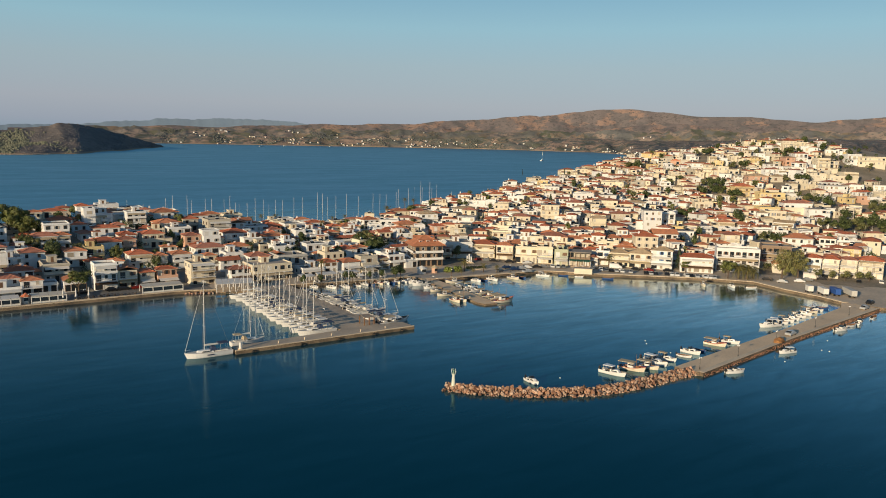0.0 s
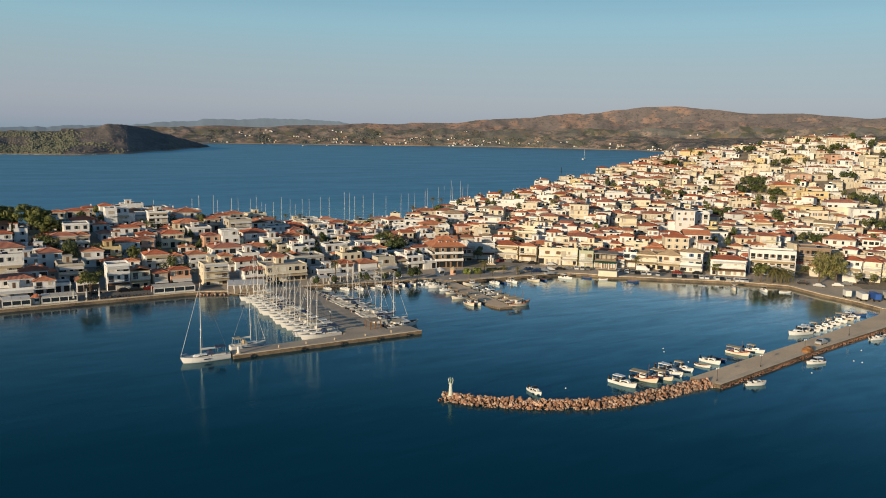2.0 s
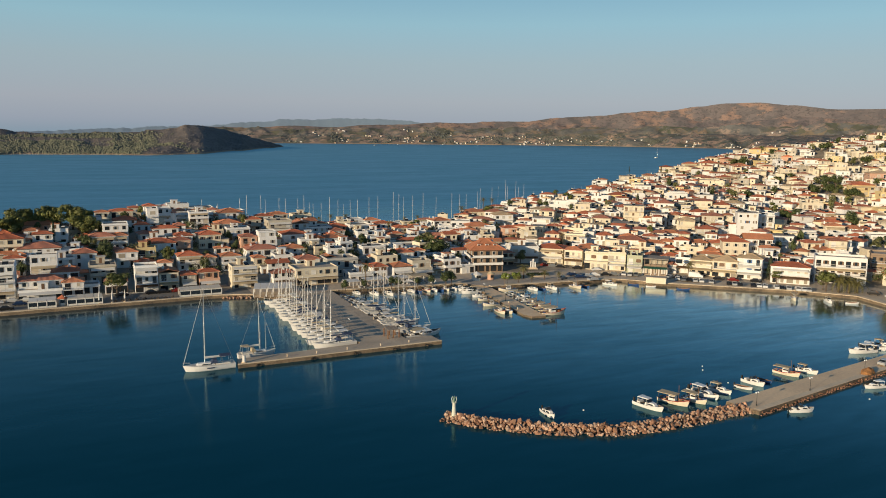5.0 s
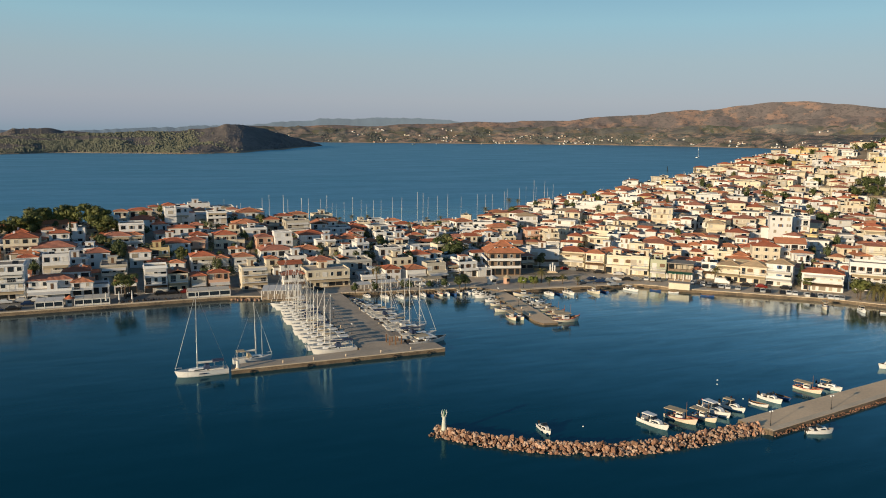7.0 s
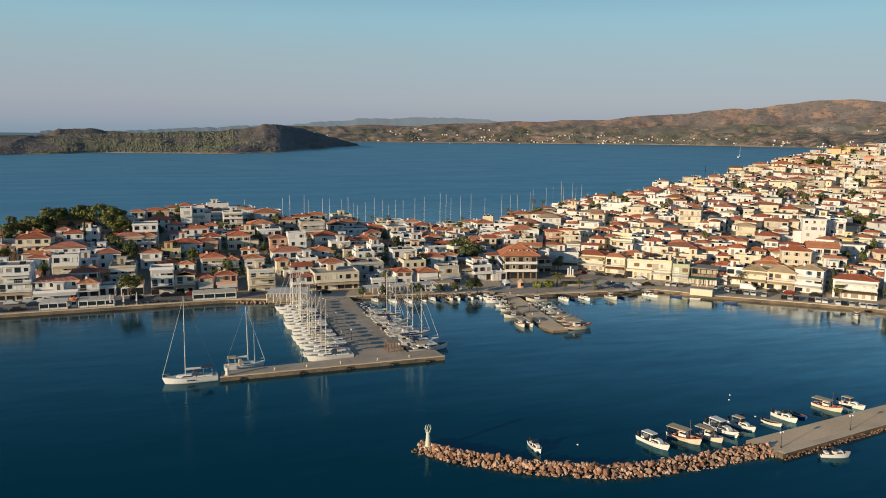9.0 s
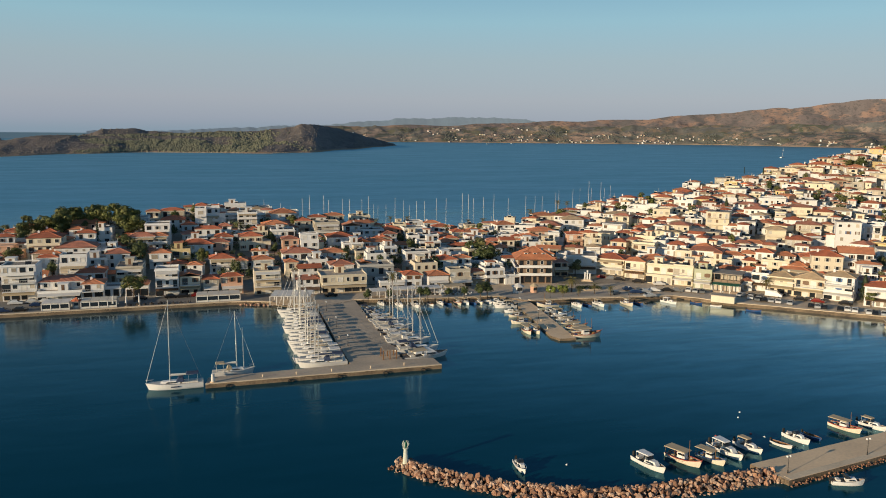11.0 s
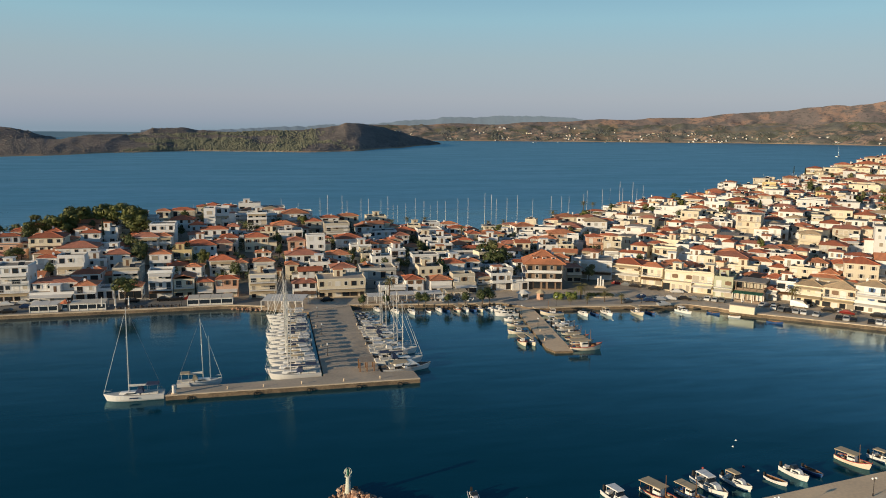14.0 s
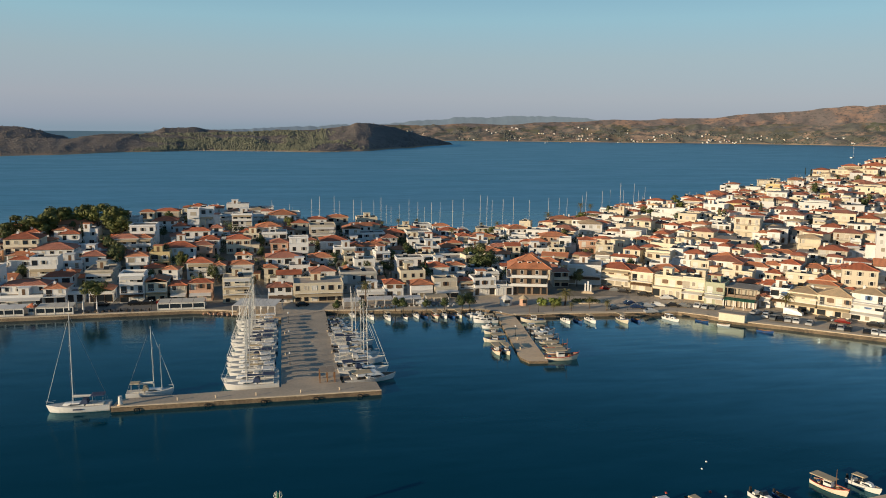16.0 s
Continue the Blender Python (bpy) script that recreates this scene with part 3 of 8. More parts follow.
knolls = range_of_hills("headland_hills", -60, 5, lambda a: curve(a, HEAD_CREST), lambda a: curve(a, HEAD_CREST) + 260, lambda a: 2, lambda a: curve(a, BACK_SKY), HEADLAND, "bare brown hills behind the headland", n=260, m=12, gully=0.15, seed=41.0, power=1.0, jag=0.05)

# scrub colour greyed and lightened as well, haze included
SCRUB = mat("scrub", (0.13, 0.14, 0.118), 0.9, vary=0.9, grain=0.4, scale=0.1, patch=0.006, second=(0.11, 0.118, 0.104), per_object=0.3)


def scrub(name, place, az0, az1, u0, u1, n, size, seed, label, weight, material=None, lowest=1.0):
    """Bushes and low woods over a far slope, too many to count: uneven tufts in one mesh, thick where weight says so."""
    rnd = random.Random(seed)
    vs, fs = [], []
    ring = [(math.cos(k * 1.2566), math.sin(k * 1.2566)) for k in range(5)]
    for _ in range(n):
        az, u = rnd.uniform(az0, az1), u0 + (u1 - u0) * rnd.random() ** 1.2
        x, y, z = place(az, u)
        if rnd.random() > weight(az, u, x, y) or z < lowest:
            continue
        s = size * rnd.uniform(0.45, 1.4)
        k = len(vs)
        vs.extend((x + c * s * rnd.uniform(0.7, 1.2), y + d * s * rnd.uniform(0.7, 1.2), z - 0.6) for c, d in ring)
        vs.extend((x + c * s * rnd.uniform(0.4, 0.9), y + d * s * rnd.uniform(0.4, 0.9), z + s * rnd.uniform(0.4, 0.8)) for c, d in ring)
        vs.append((x, y, z + s * rnd.uniform(0.7, 1.1)))
        for q in range(5):
            fs.append((k + q, k + (q + 1) % 5, k + 5 + (q + 1) % 5, k + 5 + q))
            fs.append((k + 5 + q, k + 5 + (q + 1) % 5, k + 10))
    me = bpy.data.meshes.new(name)
    me.from_pydata(vs, [], fs)
    me.materials.append(material or SCRUB)
    tagged(new(name, me), label, "scrub", kind="stuff")


def soft_step(v, lo, hi):
    return min(1, max(0, (v - lo) / (hi - lo)))


def wooded(az, u, x, y):
    """The headland's pine woods: thick in the middle, thinning out in tongues to both sides and towards the bare summit."""
    k = noise.fractal((x * 0.006, y * 0.006, 3.0), 1.0, 2.0, 3)
    side = soft_step(az + 3 * k, -8.2, -5.2) * (1 - soft_step(az + 2.2 * k + 2.5 * u, 5.4, 7.2))
    return side * soft_step(k + 0.55, 0.15, 0.5)


def grove(az, u, x, y):
    return soft_step(noise.fractal((x * 0.009, y * 0.009, 5.0), 1.0, 2.0, 3), -0.05, 0.25) * (1 - 0.75 * soft_step(az, 38, 47))


# leaf colours of the headland raised towards grey to hold the haze
PINES = mat("headland_pines_leaf", (0.17, 0.178, 0.12), 0.9, vary=0.9, grain=0.4, scale=0.1, patch=0.01, second=(0.14, 0.148, 0.11), per_object=0.14)
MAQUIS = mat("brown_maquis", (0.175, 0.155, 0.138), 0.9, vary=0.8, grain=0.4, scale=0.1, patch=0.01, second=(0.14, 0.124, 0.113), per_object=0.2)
SHORE_ROCK = mat("shore_rock", (0.45, 0.38, 0.30), 0.9, vary=0.6, grain=0.4, scale=0.2, per_object=0.3)
scrub("headland_pines", headland, -10, 8, 0.03, 1.0, 17000, 2.7, 3, "green pine woods over the headland", wooded, PINES)
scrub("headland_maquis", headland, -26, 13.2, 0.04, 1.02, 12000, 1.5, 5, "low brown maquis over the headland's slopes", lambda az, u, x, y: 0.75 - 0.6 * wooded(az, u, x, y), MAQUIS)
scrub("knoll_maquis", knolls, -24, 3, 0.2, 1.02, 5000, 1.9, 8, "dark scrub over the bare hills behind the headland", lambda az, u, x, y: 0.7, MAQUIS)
scrub("shore_rocks", headland, -9, 6.6, 0.0, 0.010, 1500, 1.2, 15, "pale rocks along the headland's waterline", lambda az, u, x, y: soft_step(noise.noise((x * 0.01, y * 0.01, 2)), -0.35, 0.2), SHORE_ROCK, -2.0)
scrub("plain_groves", plain, 8, 66, 0.05, 1.0, 11000, 3.2, 4, "olive groves and hedges on the far plain", grove)
scrub("foothill_groves", foothills, 8, 66, 0.1, 1.0, 6000, 2.8, 6, "dark trees over the far foothills", grove)

# ---------------------------------------------------------------- quays, piers, jetty
PIER = mat("pier_concrete", (0.56, 0.455, 0.34), 0.9, vary=0.8, grain=0.4, scale=0.4, second=(0.36, 0.305, 0.24), bump=0.3, patch=0.12)
def slab(name, pts, label, top=1.3, mats=(CONCRETE, WET), low=-2.5, cat="quay"):
    bm = bmesh.new()
    prism(bm, pts, low, top, 0, 1)
    return tagged(part(name, bm, mats), label, cat, kind="structure")


def kerb(name, line, width, z0, z1, label, material=None):
    """A coping that follows a line."""
    bm = bmesh.new()
    for (a, b), (c, d) in zip(line, line[1:]):
        L = math.hypot(c - a, d - b)
        nx, ny = -(d - b) / L * width, (c - a) / L * width
        prism(bm, [(a, b), (c, d), (c + nx, d + ny), (a + nx, b + ny)], z0, z1)
    return tagged(part(name, bm, material or KERB), label, "kerb", kind="structure")


QUAY_W = [(-400, 263.2), (5, 264.2), (70, 265.6), (76, 264.8), (83, 262)]
slab("quay", QUAY_W + [(83, 285), (-400, 285)], "concrete waterfront quay of the old town", mats=(ASPHALT, WET))
kerb("quay_coping", QUAY_W, 1.1, 1.15, 1.5, "pale stone coping along the quay edge")
slab("quay_terrace", [(83, 262), (90.5, 256), (96, 252.5), (109, 259), (121.5, 257), (138, 254.4), (157, 252.6), (164, 243.6), (179.5, 243), (196.5, 240.9), (214, 239), (220.3, 233.2), (224.7, 226),
                      (236, 217), (248, 206.5), (262, 194.5), (273, 180), (269.6, 165), (268.5, 150), (266, 140), (270, 128), (330, 100), (420, 60), (430, 200), (300, 230), (230, 285), (83, 285)], "broad paved harbour front with parking", mats=(PARKING, WET))
kerb("quay_coping", [(109, 259), (121.5, 257), (138, 254.4), (157, 252.6)], 1.2, 1.15, 1.5, "pale stone coping along the quay edge")
kerb("quay_coping", [(164, 243.6), (179.5, 243), (196.5, 240.9), (214, 239), (220.3, 233.2), (224.7, 226), (236, 217), (248, 206.5), (262, 194.5), (273, 180), (269.6, 165), (268.5, 150), (266, 140)], 2.2, 1.15, 1.5, "pale stone coping along the quay edge")
slab("plaza", [(157.5, 252.0), (164.2, 243.8), (179.5, 243.2), (196.5, 241.1), (206, 240.2), (203, 247), (196, 250.5), (183, 252.5), (166, 260), (157.5, 258)], "pale paved square by the fishing pier", top=1.36, mats=(PAVING, PAVING), low=1.0, cat="square")
slab("pier", [(63.4, 183.9), (116.6, 184.4), (116.2, 190.6), (108.8, 191), (109, 262), (96, 262), (96, 190.6), (64, 188.8)], "concrete yacht pier with a cross arm", top=1.25, mats=(PIER, WET))
kerb("pier_coping", [(63.4, 183.9), (116.6, 184.4)], 0.5, 1.1, 1.42, "worn concrete lip of the pier")
slab("small_pier", [(152.9, 203), (154.0, 199.8), (158.6, 199.2), (160.2, 213), (162.6, 231), (164.2, 246), (160, 256), (159.6, 252)], "short concrete fishing pier", top=0.95)
kerb("jetty_coping", [(153.2, 111.6), (204, 120.1), (268, 128.7)], 1.4, 1.0, 1.29, "pale concrete edge of the jetty")
slab("jetty", [(150.8, 118.4), (152.7, 111.4), (204, 120), (268, 128.6), (268, 142), (257.6, 136.2), (214.4, 128.2), (180, 123)], "long concrete jetty with a road on it", top=1.25)


# ---------------------------------------------------------------- houses
def window_mesh(name, w, h, joinery, pane=None):
    """A frame with a sunk dark pane, in one piece; the wall's face is y = 0 and the outside is -y."""
    bm = bmesh.new()
    f = 0.1
    rings = []
    for a, z0, z1, y in ((w / 2 + f, -f, h + f, 0.0), (w / 2 + f, -f, h + f, -0.08), (w / 2, 0, h, -0.08), (w / 2, 0, h, -0.02)):
        rings.append([bm.verts.new(p) for p in ((-a, y, z0), (a, y, z0), (a, y, z1), (-a, y, z1))])
    for p, q in zip(rings, rings[1:]):
        for i in range(4):
            bm.faces.new((p[i], p[(i + 1) % 4], q[(i + 1) % 4], q[i]))
    bm.faces.new(rings[-1]).material_index = 1
    return mesh(name, bm, joinery, pane or GLASS)


def shutter_mesh(w, h, joinery):
    bm = bmesh.new()
    box(bm, 0, -0.10, 0, w, -0.03, h)
    return mesh("shutter", bm, joinery)


WINDOWS = [window_mesh("window", 0.95, 1.25, FRAME_W), window_mesh("window", 0.85, 1.2, FRAME_B), window_mesh("window", 1.3, 1.2, FRAME_W), window_mesh("window", 0.8, 1.15, FRAME_U)]
CLOSED = [window_mesh("window", 0.95, 1.25, FRAME_W, ROLLER), window_mesh("window", 0.85, 1.2, FRAME_B, FRAME_B), window_mesh("window", 1.3, 1.2, FRAME_W, ROLLER), window_mesh("window", 0.8, 1.15, FRAME_U, FRAME_U)]
def shuttered_mesh(w, h, joinery, leaf):
    """A window with its two open shutter leaves against the wall."""
    bm = bmesh.new()
    for x0, x1 in ((-w / 2 - 0.1, w / 2 + 0.1),):
        box(bm, x0, -0.06, -0.1, x1, 0, h + 0.1)
        box(bm, x0 - 0.06, -0.14, -0.16, x1 + 0.06, 0, -0.1)
    box(bm, -w / 2, -0.075, 0, w / 2, -0.06, h, 1)
    for s in (-1, 1):
        for k in range(5):
            c = s * (w / 2 + 0.34)
            box(bm, c - 0.21, -0.11 - 0.01 * (k % 2), h * k / 5, c + 0.21, -0.03, h * (k + 1) / 5 - 0.02, 2)
    return mesh("window", bm, joinery, GLASS, leaf)


SHUTTERED = {0: shuttered_mesh(0.9, 1.25, FRAME_W, ROLLER), 1: shuttered_mesh(0.85, 1.2, FRAME_W, FRAME_B), 2: shuttered_mesh(1.0, 1.25, FRAME_W, FRAME_W), 3: shuttered_mesh(0.8, 1.15, FRAME_W, FRAME_U)}
SHUTTERS = {1: (shutter_mesh(0.45, 1.2, FRAME_B), 0.85), 3: (shutter_mesh(0.42, 1.15, FRAME_U), 0.8)}
CLOSED_DOORS = [window_mesh("glazed_door", 1.1, 2.1, FRAME_W, ROLLER), window_mesh("glazed_door", 1.5, 2.1, FRAME_W, CANVAS_W), window_mesh("glazed_door", 2.2, 2.2, FRAME_W, ROLLER)]
# dark brown frames round dark glass stand in for shaded openings
DOORS = [window_mesh("glazed_door", 1.1, 2.1, FRAME_B), window_mesh("glazed_door", 1.5, 2.1, FRAME_B), window_mesh("glazed_door", 2.2, 2.2, FRAME_B)]
bm = bmesh.new()
box(bm, -0.35, -0.3, -1.2, 0.35, 0.3, 0.75)
box(bm, -0.43, -0.38, 0.75, 0.43, 0.38, 0.85)
box(bm, -0.2, -0.2, 0.85, 0.2, 0.2, 1.05)
CHIMNEY = mesh("chimney", bm, WALL["white"])
bm = bmesh.new()
tube(bm, (-0.7, 0.45, 1.15), (0.7, 0.45, 1.15), 0.28, sides=10)
v = [bm.verts.new(p) for p in ((-0.9, -0.9, 0.1), (0.9, -0.9, 0.1), (0.9, 0.3, 1.0), (-0.9, 0.3, 1.0), (-0.9, -0.9, 0.02), (0.9, -0.9, 0.02), (0.9, 0.3, 0.92), (-0.9, 0.3, 0.92))]
for q in ((0, 1, 2, 3), (7, 6, 5, 4), (0, 4, 5, 1), (1, 5, 6, 2), (2, 6, 7, 3), (3, 7, 4, 0)):
    bm.faces.new([v[i] for i in q]).material_index = 1
for x in (-0.6, 0.6):
    tube(bm, (x, 0.45, 0), (x, 0.45, 0.95), 0.03, sides=4)
SOLAR = mesh("solar_heater", bm, ALU, GLASS)
bm = bmesh.new()
tube(bm, (0, 0, 0), (0, 0, 2.6), 0.025, sides=4)
for k in range(5):
    box(bm, -0.5 + 0.05 * k, -0.012, 1.9 + 0.16 * k, 0.5 - 0.05 * k, 0.012, 1.93 + 0.16 * k)
AERIAL = mesh("aerial", bm, WIRE)

ROOFW = {"white": "white-walled", "cream": "cream-walled", "yellow": "yellow-ochre", "salmon": "salmon-pink", "tan": "tan-walled", "grey": "grey-walled", "brown": "brown-fronted", "green": "pale green"}
PLACED = []
STOREY = 2.75
count = [0]


def hip_roof(w, d, pitch=0.42, eave=0.45, gable=False):
    """A tiled roof with thickness, eaves and a ridge cap; z = 0 is the wall's top."""
    bm = bmesh.new()
    a, b = w / 2 + eave, d / 2 + eave
    along = a >= b
    rise = min(a, b) * pitch
    if along:
        r = a if gable else max(0.0, a - b)
        e0, e1 = Vector((-r, 0, rise)), Vector((r, 0, rise))
    else:
        r = b if gable else max(0.0, b - a)
        e0, e1 = Vector((0, -r, rise)), Vector((0, r, rise))
    for dz, mi in ((0.0, 0), (-0.16, 1)):
        c = [bm.verts.new((x, y, dz - 0.02)) for x, y in ((-a, -b), (a, -b), (a, b), (-a, b))]
        t = [bm.verts.new(e + Vector((0, 0, dz))) for e in (e0, e1)]
        if along:
            fs = [(c[0], c[1], t[1], t[0]), (c[2], c[3], t[0], t[1]), (c[1], c[2], t[1]), (c[3], c[0], t[0])]
        else:
            fs = [(c[1], c[2], t[1], t[0]), (c[3], c[0], t[0], t[1]), (c[0], c[1], t[0]), (c[2], c[3], t[1])]
        for f in fs:
            bm.faces.new(f).material_index = mi
        if dz == 0:
            up = c
    for i in range(4):
        p, q = up[i], up[(i + 1) % 4]
        w4 = [bm.verts.new(p.co), bm.verts.new(q.co), bm.verts.new(q.co - Vector((0, 0, 0.16))), bm.verts.new(p.co - Vector((0, 0, 0.16)))]
        bm.faces.new(w4).material_index = 1
    tube(bm, e0 + Vector((0, 0, 0.03)), e1 + Vector((0, 0, 0.03)) + (Vector((0.01, 0, 0)) if r == 0 else Vector()), 0.13, sides=5)
    for cc in ((-a, -b), (a, -b), (a, b), (-a, b)):
        e = (e0 if (cc[0] if along else cc[1]) < 0 else e1)
        if not gable:
            tube(bm, (cc[0], cc[1], 0.02), e + Vector((0, 0, 0.02)), 0.11, sides=5)
    return bm, rise


def house(x, y, rz, w, d, st, roof="hip", wall="white", balconies=0, front=0, sides=1, grand=0, ochre=0, tile=None, shut=None):
    """A house of st storeys with its front to local -y, standing on the slope."""
    rnd = random.Random(int(x * 13 + y * 7))
    closed = (0.85 if rz < -20 else 0.4) if shut is None else shut
    PLACED.append((x, y, max(w, d) * 0.5))
    c, s = math.cos(radians(rz)), math.sin(radians(rz))
    zs = [ground(x + c * a - s * b, y + s * a + c * b) for a in (-w / 2, w / 2) for b in (-d / 2, d / 2)]
    g = ground(x + s * d / 2, y - c * d / 2)
    base = min(zs) - g - 0.3
    h = STOREY * st + 0.3
    if (st >= 2 or front and st >= 1.7) and not balconies and rnd.random() < (0.75 if front else 0.6):
        balconies = 1
    words = {"hip": ("ochre" if ochre else "red") + "-tiled hipped roof", "gable": "red-tiled gabled roof", "flat": "flat parapet roof"}[roof]
    n_st = {1: "one-storey", 2: "two-storey", 3: "three-storey", 4: "four-storey"}[max(1, round(st + 0.01))]
    extra = " and balconies" if balconies else ""
    ob = thing("house", pose(x, y, g, 0, 0, rz), f"{ROOFW[wall]} {n_st} house with {words}{extra}", "house", "waterfront houses" if front else "houses of the town")
    a, b = w / 2, d / 2
    floors = max(1, round(st + 0.01))
    fh = h / floors
    # the top storey of some houses stands back behind a terrace
    back = rnd.uniform(1.3, 2.2) if not grand and floors >= 2 and rnd.random() < (0.18 if front else 0.36) else 0.0
    yb = -b + back
    low = h - fh if back else h
    bm = bmesh.new()
    x0, y0, x1, y1 = -a, -b, a, b
    rings = [(x0, y0, x1, y1, base)]

    def ledge(z, thick, out, front_out):
        for o, q, zz in ((0, 0, z - thick), (out, front_out, z - thick), (out, front_out, z), (0, 0, z)):
            rings.append((x0 - o, y0 - q, x1 + o, y1 + min(o, 0.02), zz))

    banded = rnd.random() < 0.55
    for f in range(1, floors + 1):
        z = f * fh
        if back and f == floors - 1:
            if rnd.random() < 0.6:
                t = 0.15
                rings.extend(((x0, y0, x1, y1, low + 0.8), (x0 + t, y0 + t, x1 - t, y1 - t, low + 0.8), (x0 + t, y0 + t, x1 - t, y1 - t, low)))
            else:
                ledge(low, 0.14, 0.2, 0.35)
            x0, y0, x1, y1 = -a + 0.004, yb, a - 0.004, b - 0.004
            rings.append((x0, y0, x1, y1, low))
        elif f == floors:
            if roof == "flat" and rnd.random() < 0.5:
                ledge(h, 0.14, 0.3, 0.4)
            rings.append((x0, y0, x1, y1, h))
        elif banded:
            ledge(z, 0.16, 0.07, 0.07)
    if roof == "flat":
        t, p = 0.2, rnd.uniform(0.35, 0.85)
        rings.extend(((x0, y0, x1, y1, h + p), (x0 + t, y0 + t, x1 - t, y1 - t, h + p), (x0 + t, y0 + t, x1 - t, y1 - t, h)))
    loft(bm, rings)
    if roof == "flat":
        part("wall", bm, WALL[wall], ob)
        bm = bmesh.new()
        box(bm, -a + t + 0.01, yb + t, h, a - t - 0.01, b - t - 0.01, h + 0.06)
        part("roof", bm, FLATROOF, ob, "grey screed roof behind a parapet")
        if rnd.random() < 0.6 and w > 5 and st < 2.9:
            bm = bmesh.new()
            hx, hy = a * rnd.uniform(-0.4, 0.4), b * 0.35
            box(bm, hx - 1.5, hy - 1.4, h + 0.06, hx + 1.5, hy + 1.6, h + 2.3)
            box(bm, hx - 1.75, hy - 1.65, h + 2.3, hx + 1.75, hy + 1.85, h + 2.45, rnd.choice((0, 0, 2)))
            box(bm, hx - 0.45, hy - 1.44, h + 0.1, hx + 0.45, hy - 1.4, h + 2.0, 1)
            box(bm, hx - 1.54, hy - 0.5, h + 1.0, hx - 1.5, hy + 0.4, h + 1.8, 1)
            part("stair_head", bm, (WALL[wall], FRAME_B, TILE[1]), ob)
        top = h + 0.06
        if rnd.random() < 0.6:
            part("solar_heater", SOLAR, None, ob, "solar water heater with a steel tank", pose(rnd.uniform(-0.5, 0.5) * a, yb + (b - yb) * 0.35, top, 0, 0, rnd.choice((0, 0, 30))))
    else:
        gab = roof == "gable"
        rbm, rise = hip_roof(w, b - yb, 0.56 if grand else 0.27 + 0.08 * rnd.random(), 1.2 if grand else 0.4, gab)
        if gab:
            ax = w >= b - yb
            for sgn in (-1, 1):
                rr = rise * (1 - 0.4 / (min(a, (b - yb) / 2) + 0.4))
                pts = [(sgn * a, yb, h), (sgn * a, b, h), (sgn * a, (b + yb) / 2, h + rr - 0.1)] if ax else [(-a, yb if sgn < 0 else b, h), (a, yb if sgn < 0 else b, h), (0, yb if sgn < 0 else b, h + rr - 0.1)]
                bm.faces.new([bm.verts.new(p) for p in pts])
        part("wall", bm, WALL[wall], ob)
        r = part("roof", rbm, (TILE[1 if grand else 3 if ochre else rnd.choice((0, 0, 1, 1, 2)) if tile is None else tile], rnd.choice((FRAME_B, FRAME_W, WALL["cream"]))), ob, at=pose(0, back / 2, h))
        if grand:
            for k in (-1, 0, 1):
                bm = bmesh.new()
                box(bm, k * 3.2 - 0.7, -b * 0.72, 0.4, k * 3.2 + 0.7, -b * 0.2, 2.1)
                box(bm, k * 3.2 - 0.9, -b * 0.8, 2.1, k * 3.2 + 0.9, -b * 0.2, 2.25, 1)
                box(bm, k * 3.2 - 0.4, -b * 0.72 - 0.05, 1.2, k * 3.2 + 0.4, -b * 0.72, 1.9, 2)
                part("dormer", bm, (WALL["white"], TILE[1], GLASS), r)
        if rnd.random() < 0.7:
            part("chimney", CHIMNEY, None, ob, at=pose(a * rnd.uniform(-0.6, 0.6), b * rnd.uniform(0, 0.5), h + rise * 0.55))
        top = h + rise
    if front and rnd.random() < 0.6:
        part("aerial", AERIAL, None, ob, at=pose(a * rnd.uniform(-0.5, 0.5), b * 0.2, top - 0.3, 0, 0, rnd.uniform(0, 180)))
    if not front and rnd.random() < 0.5:
        bm = bmesh.new()
        sgn, aw, ah = rnd.choice((-1, 1)), rnd.uniform(1.8, 3.4), h * rnd.uniform(0.4, 0.75)
        x0, x1 = (a, a + aw) if sgn > 0 else (-a - aw, -a)
        y0, y1 = -b * rnd.uniform(0.2, 1.2), b * rnd.uniform(0.2, 0.9)
        box(bm, x0, y0, base - 1, x1, y1, ah)
        box(bm, x0 - 0.15, y0 - 0.2, ah, x1 + 0.15, y1 + 0.1, ah + 0.2, 1)
        box(bm, (x0 + x1) / 2 - 0.5, y0 - 0.06, 0.3, (x0 + x1) / 2 + 0.5, y0, min(2.2, ah - 0.3), 2)
        part("annex", bm, (WALL[rnd.choice((wall, wall, "tan", "cream"))], rnd.choice((TILE[1], TILE[2], FLATROOF, FLATROOF)), FRAME_B), ob, "low wing built against the side wall")
    kind = rnd.choice((0, 0, 1, 1, 2, 3))
    if wall != "white" and kind == 3:
        kind = 1
    nwin = max(1, int(w / (2.3 if front else 2.7)))
    leafed = rnd.random() < 0.45
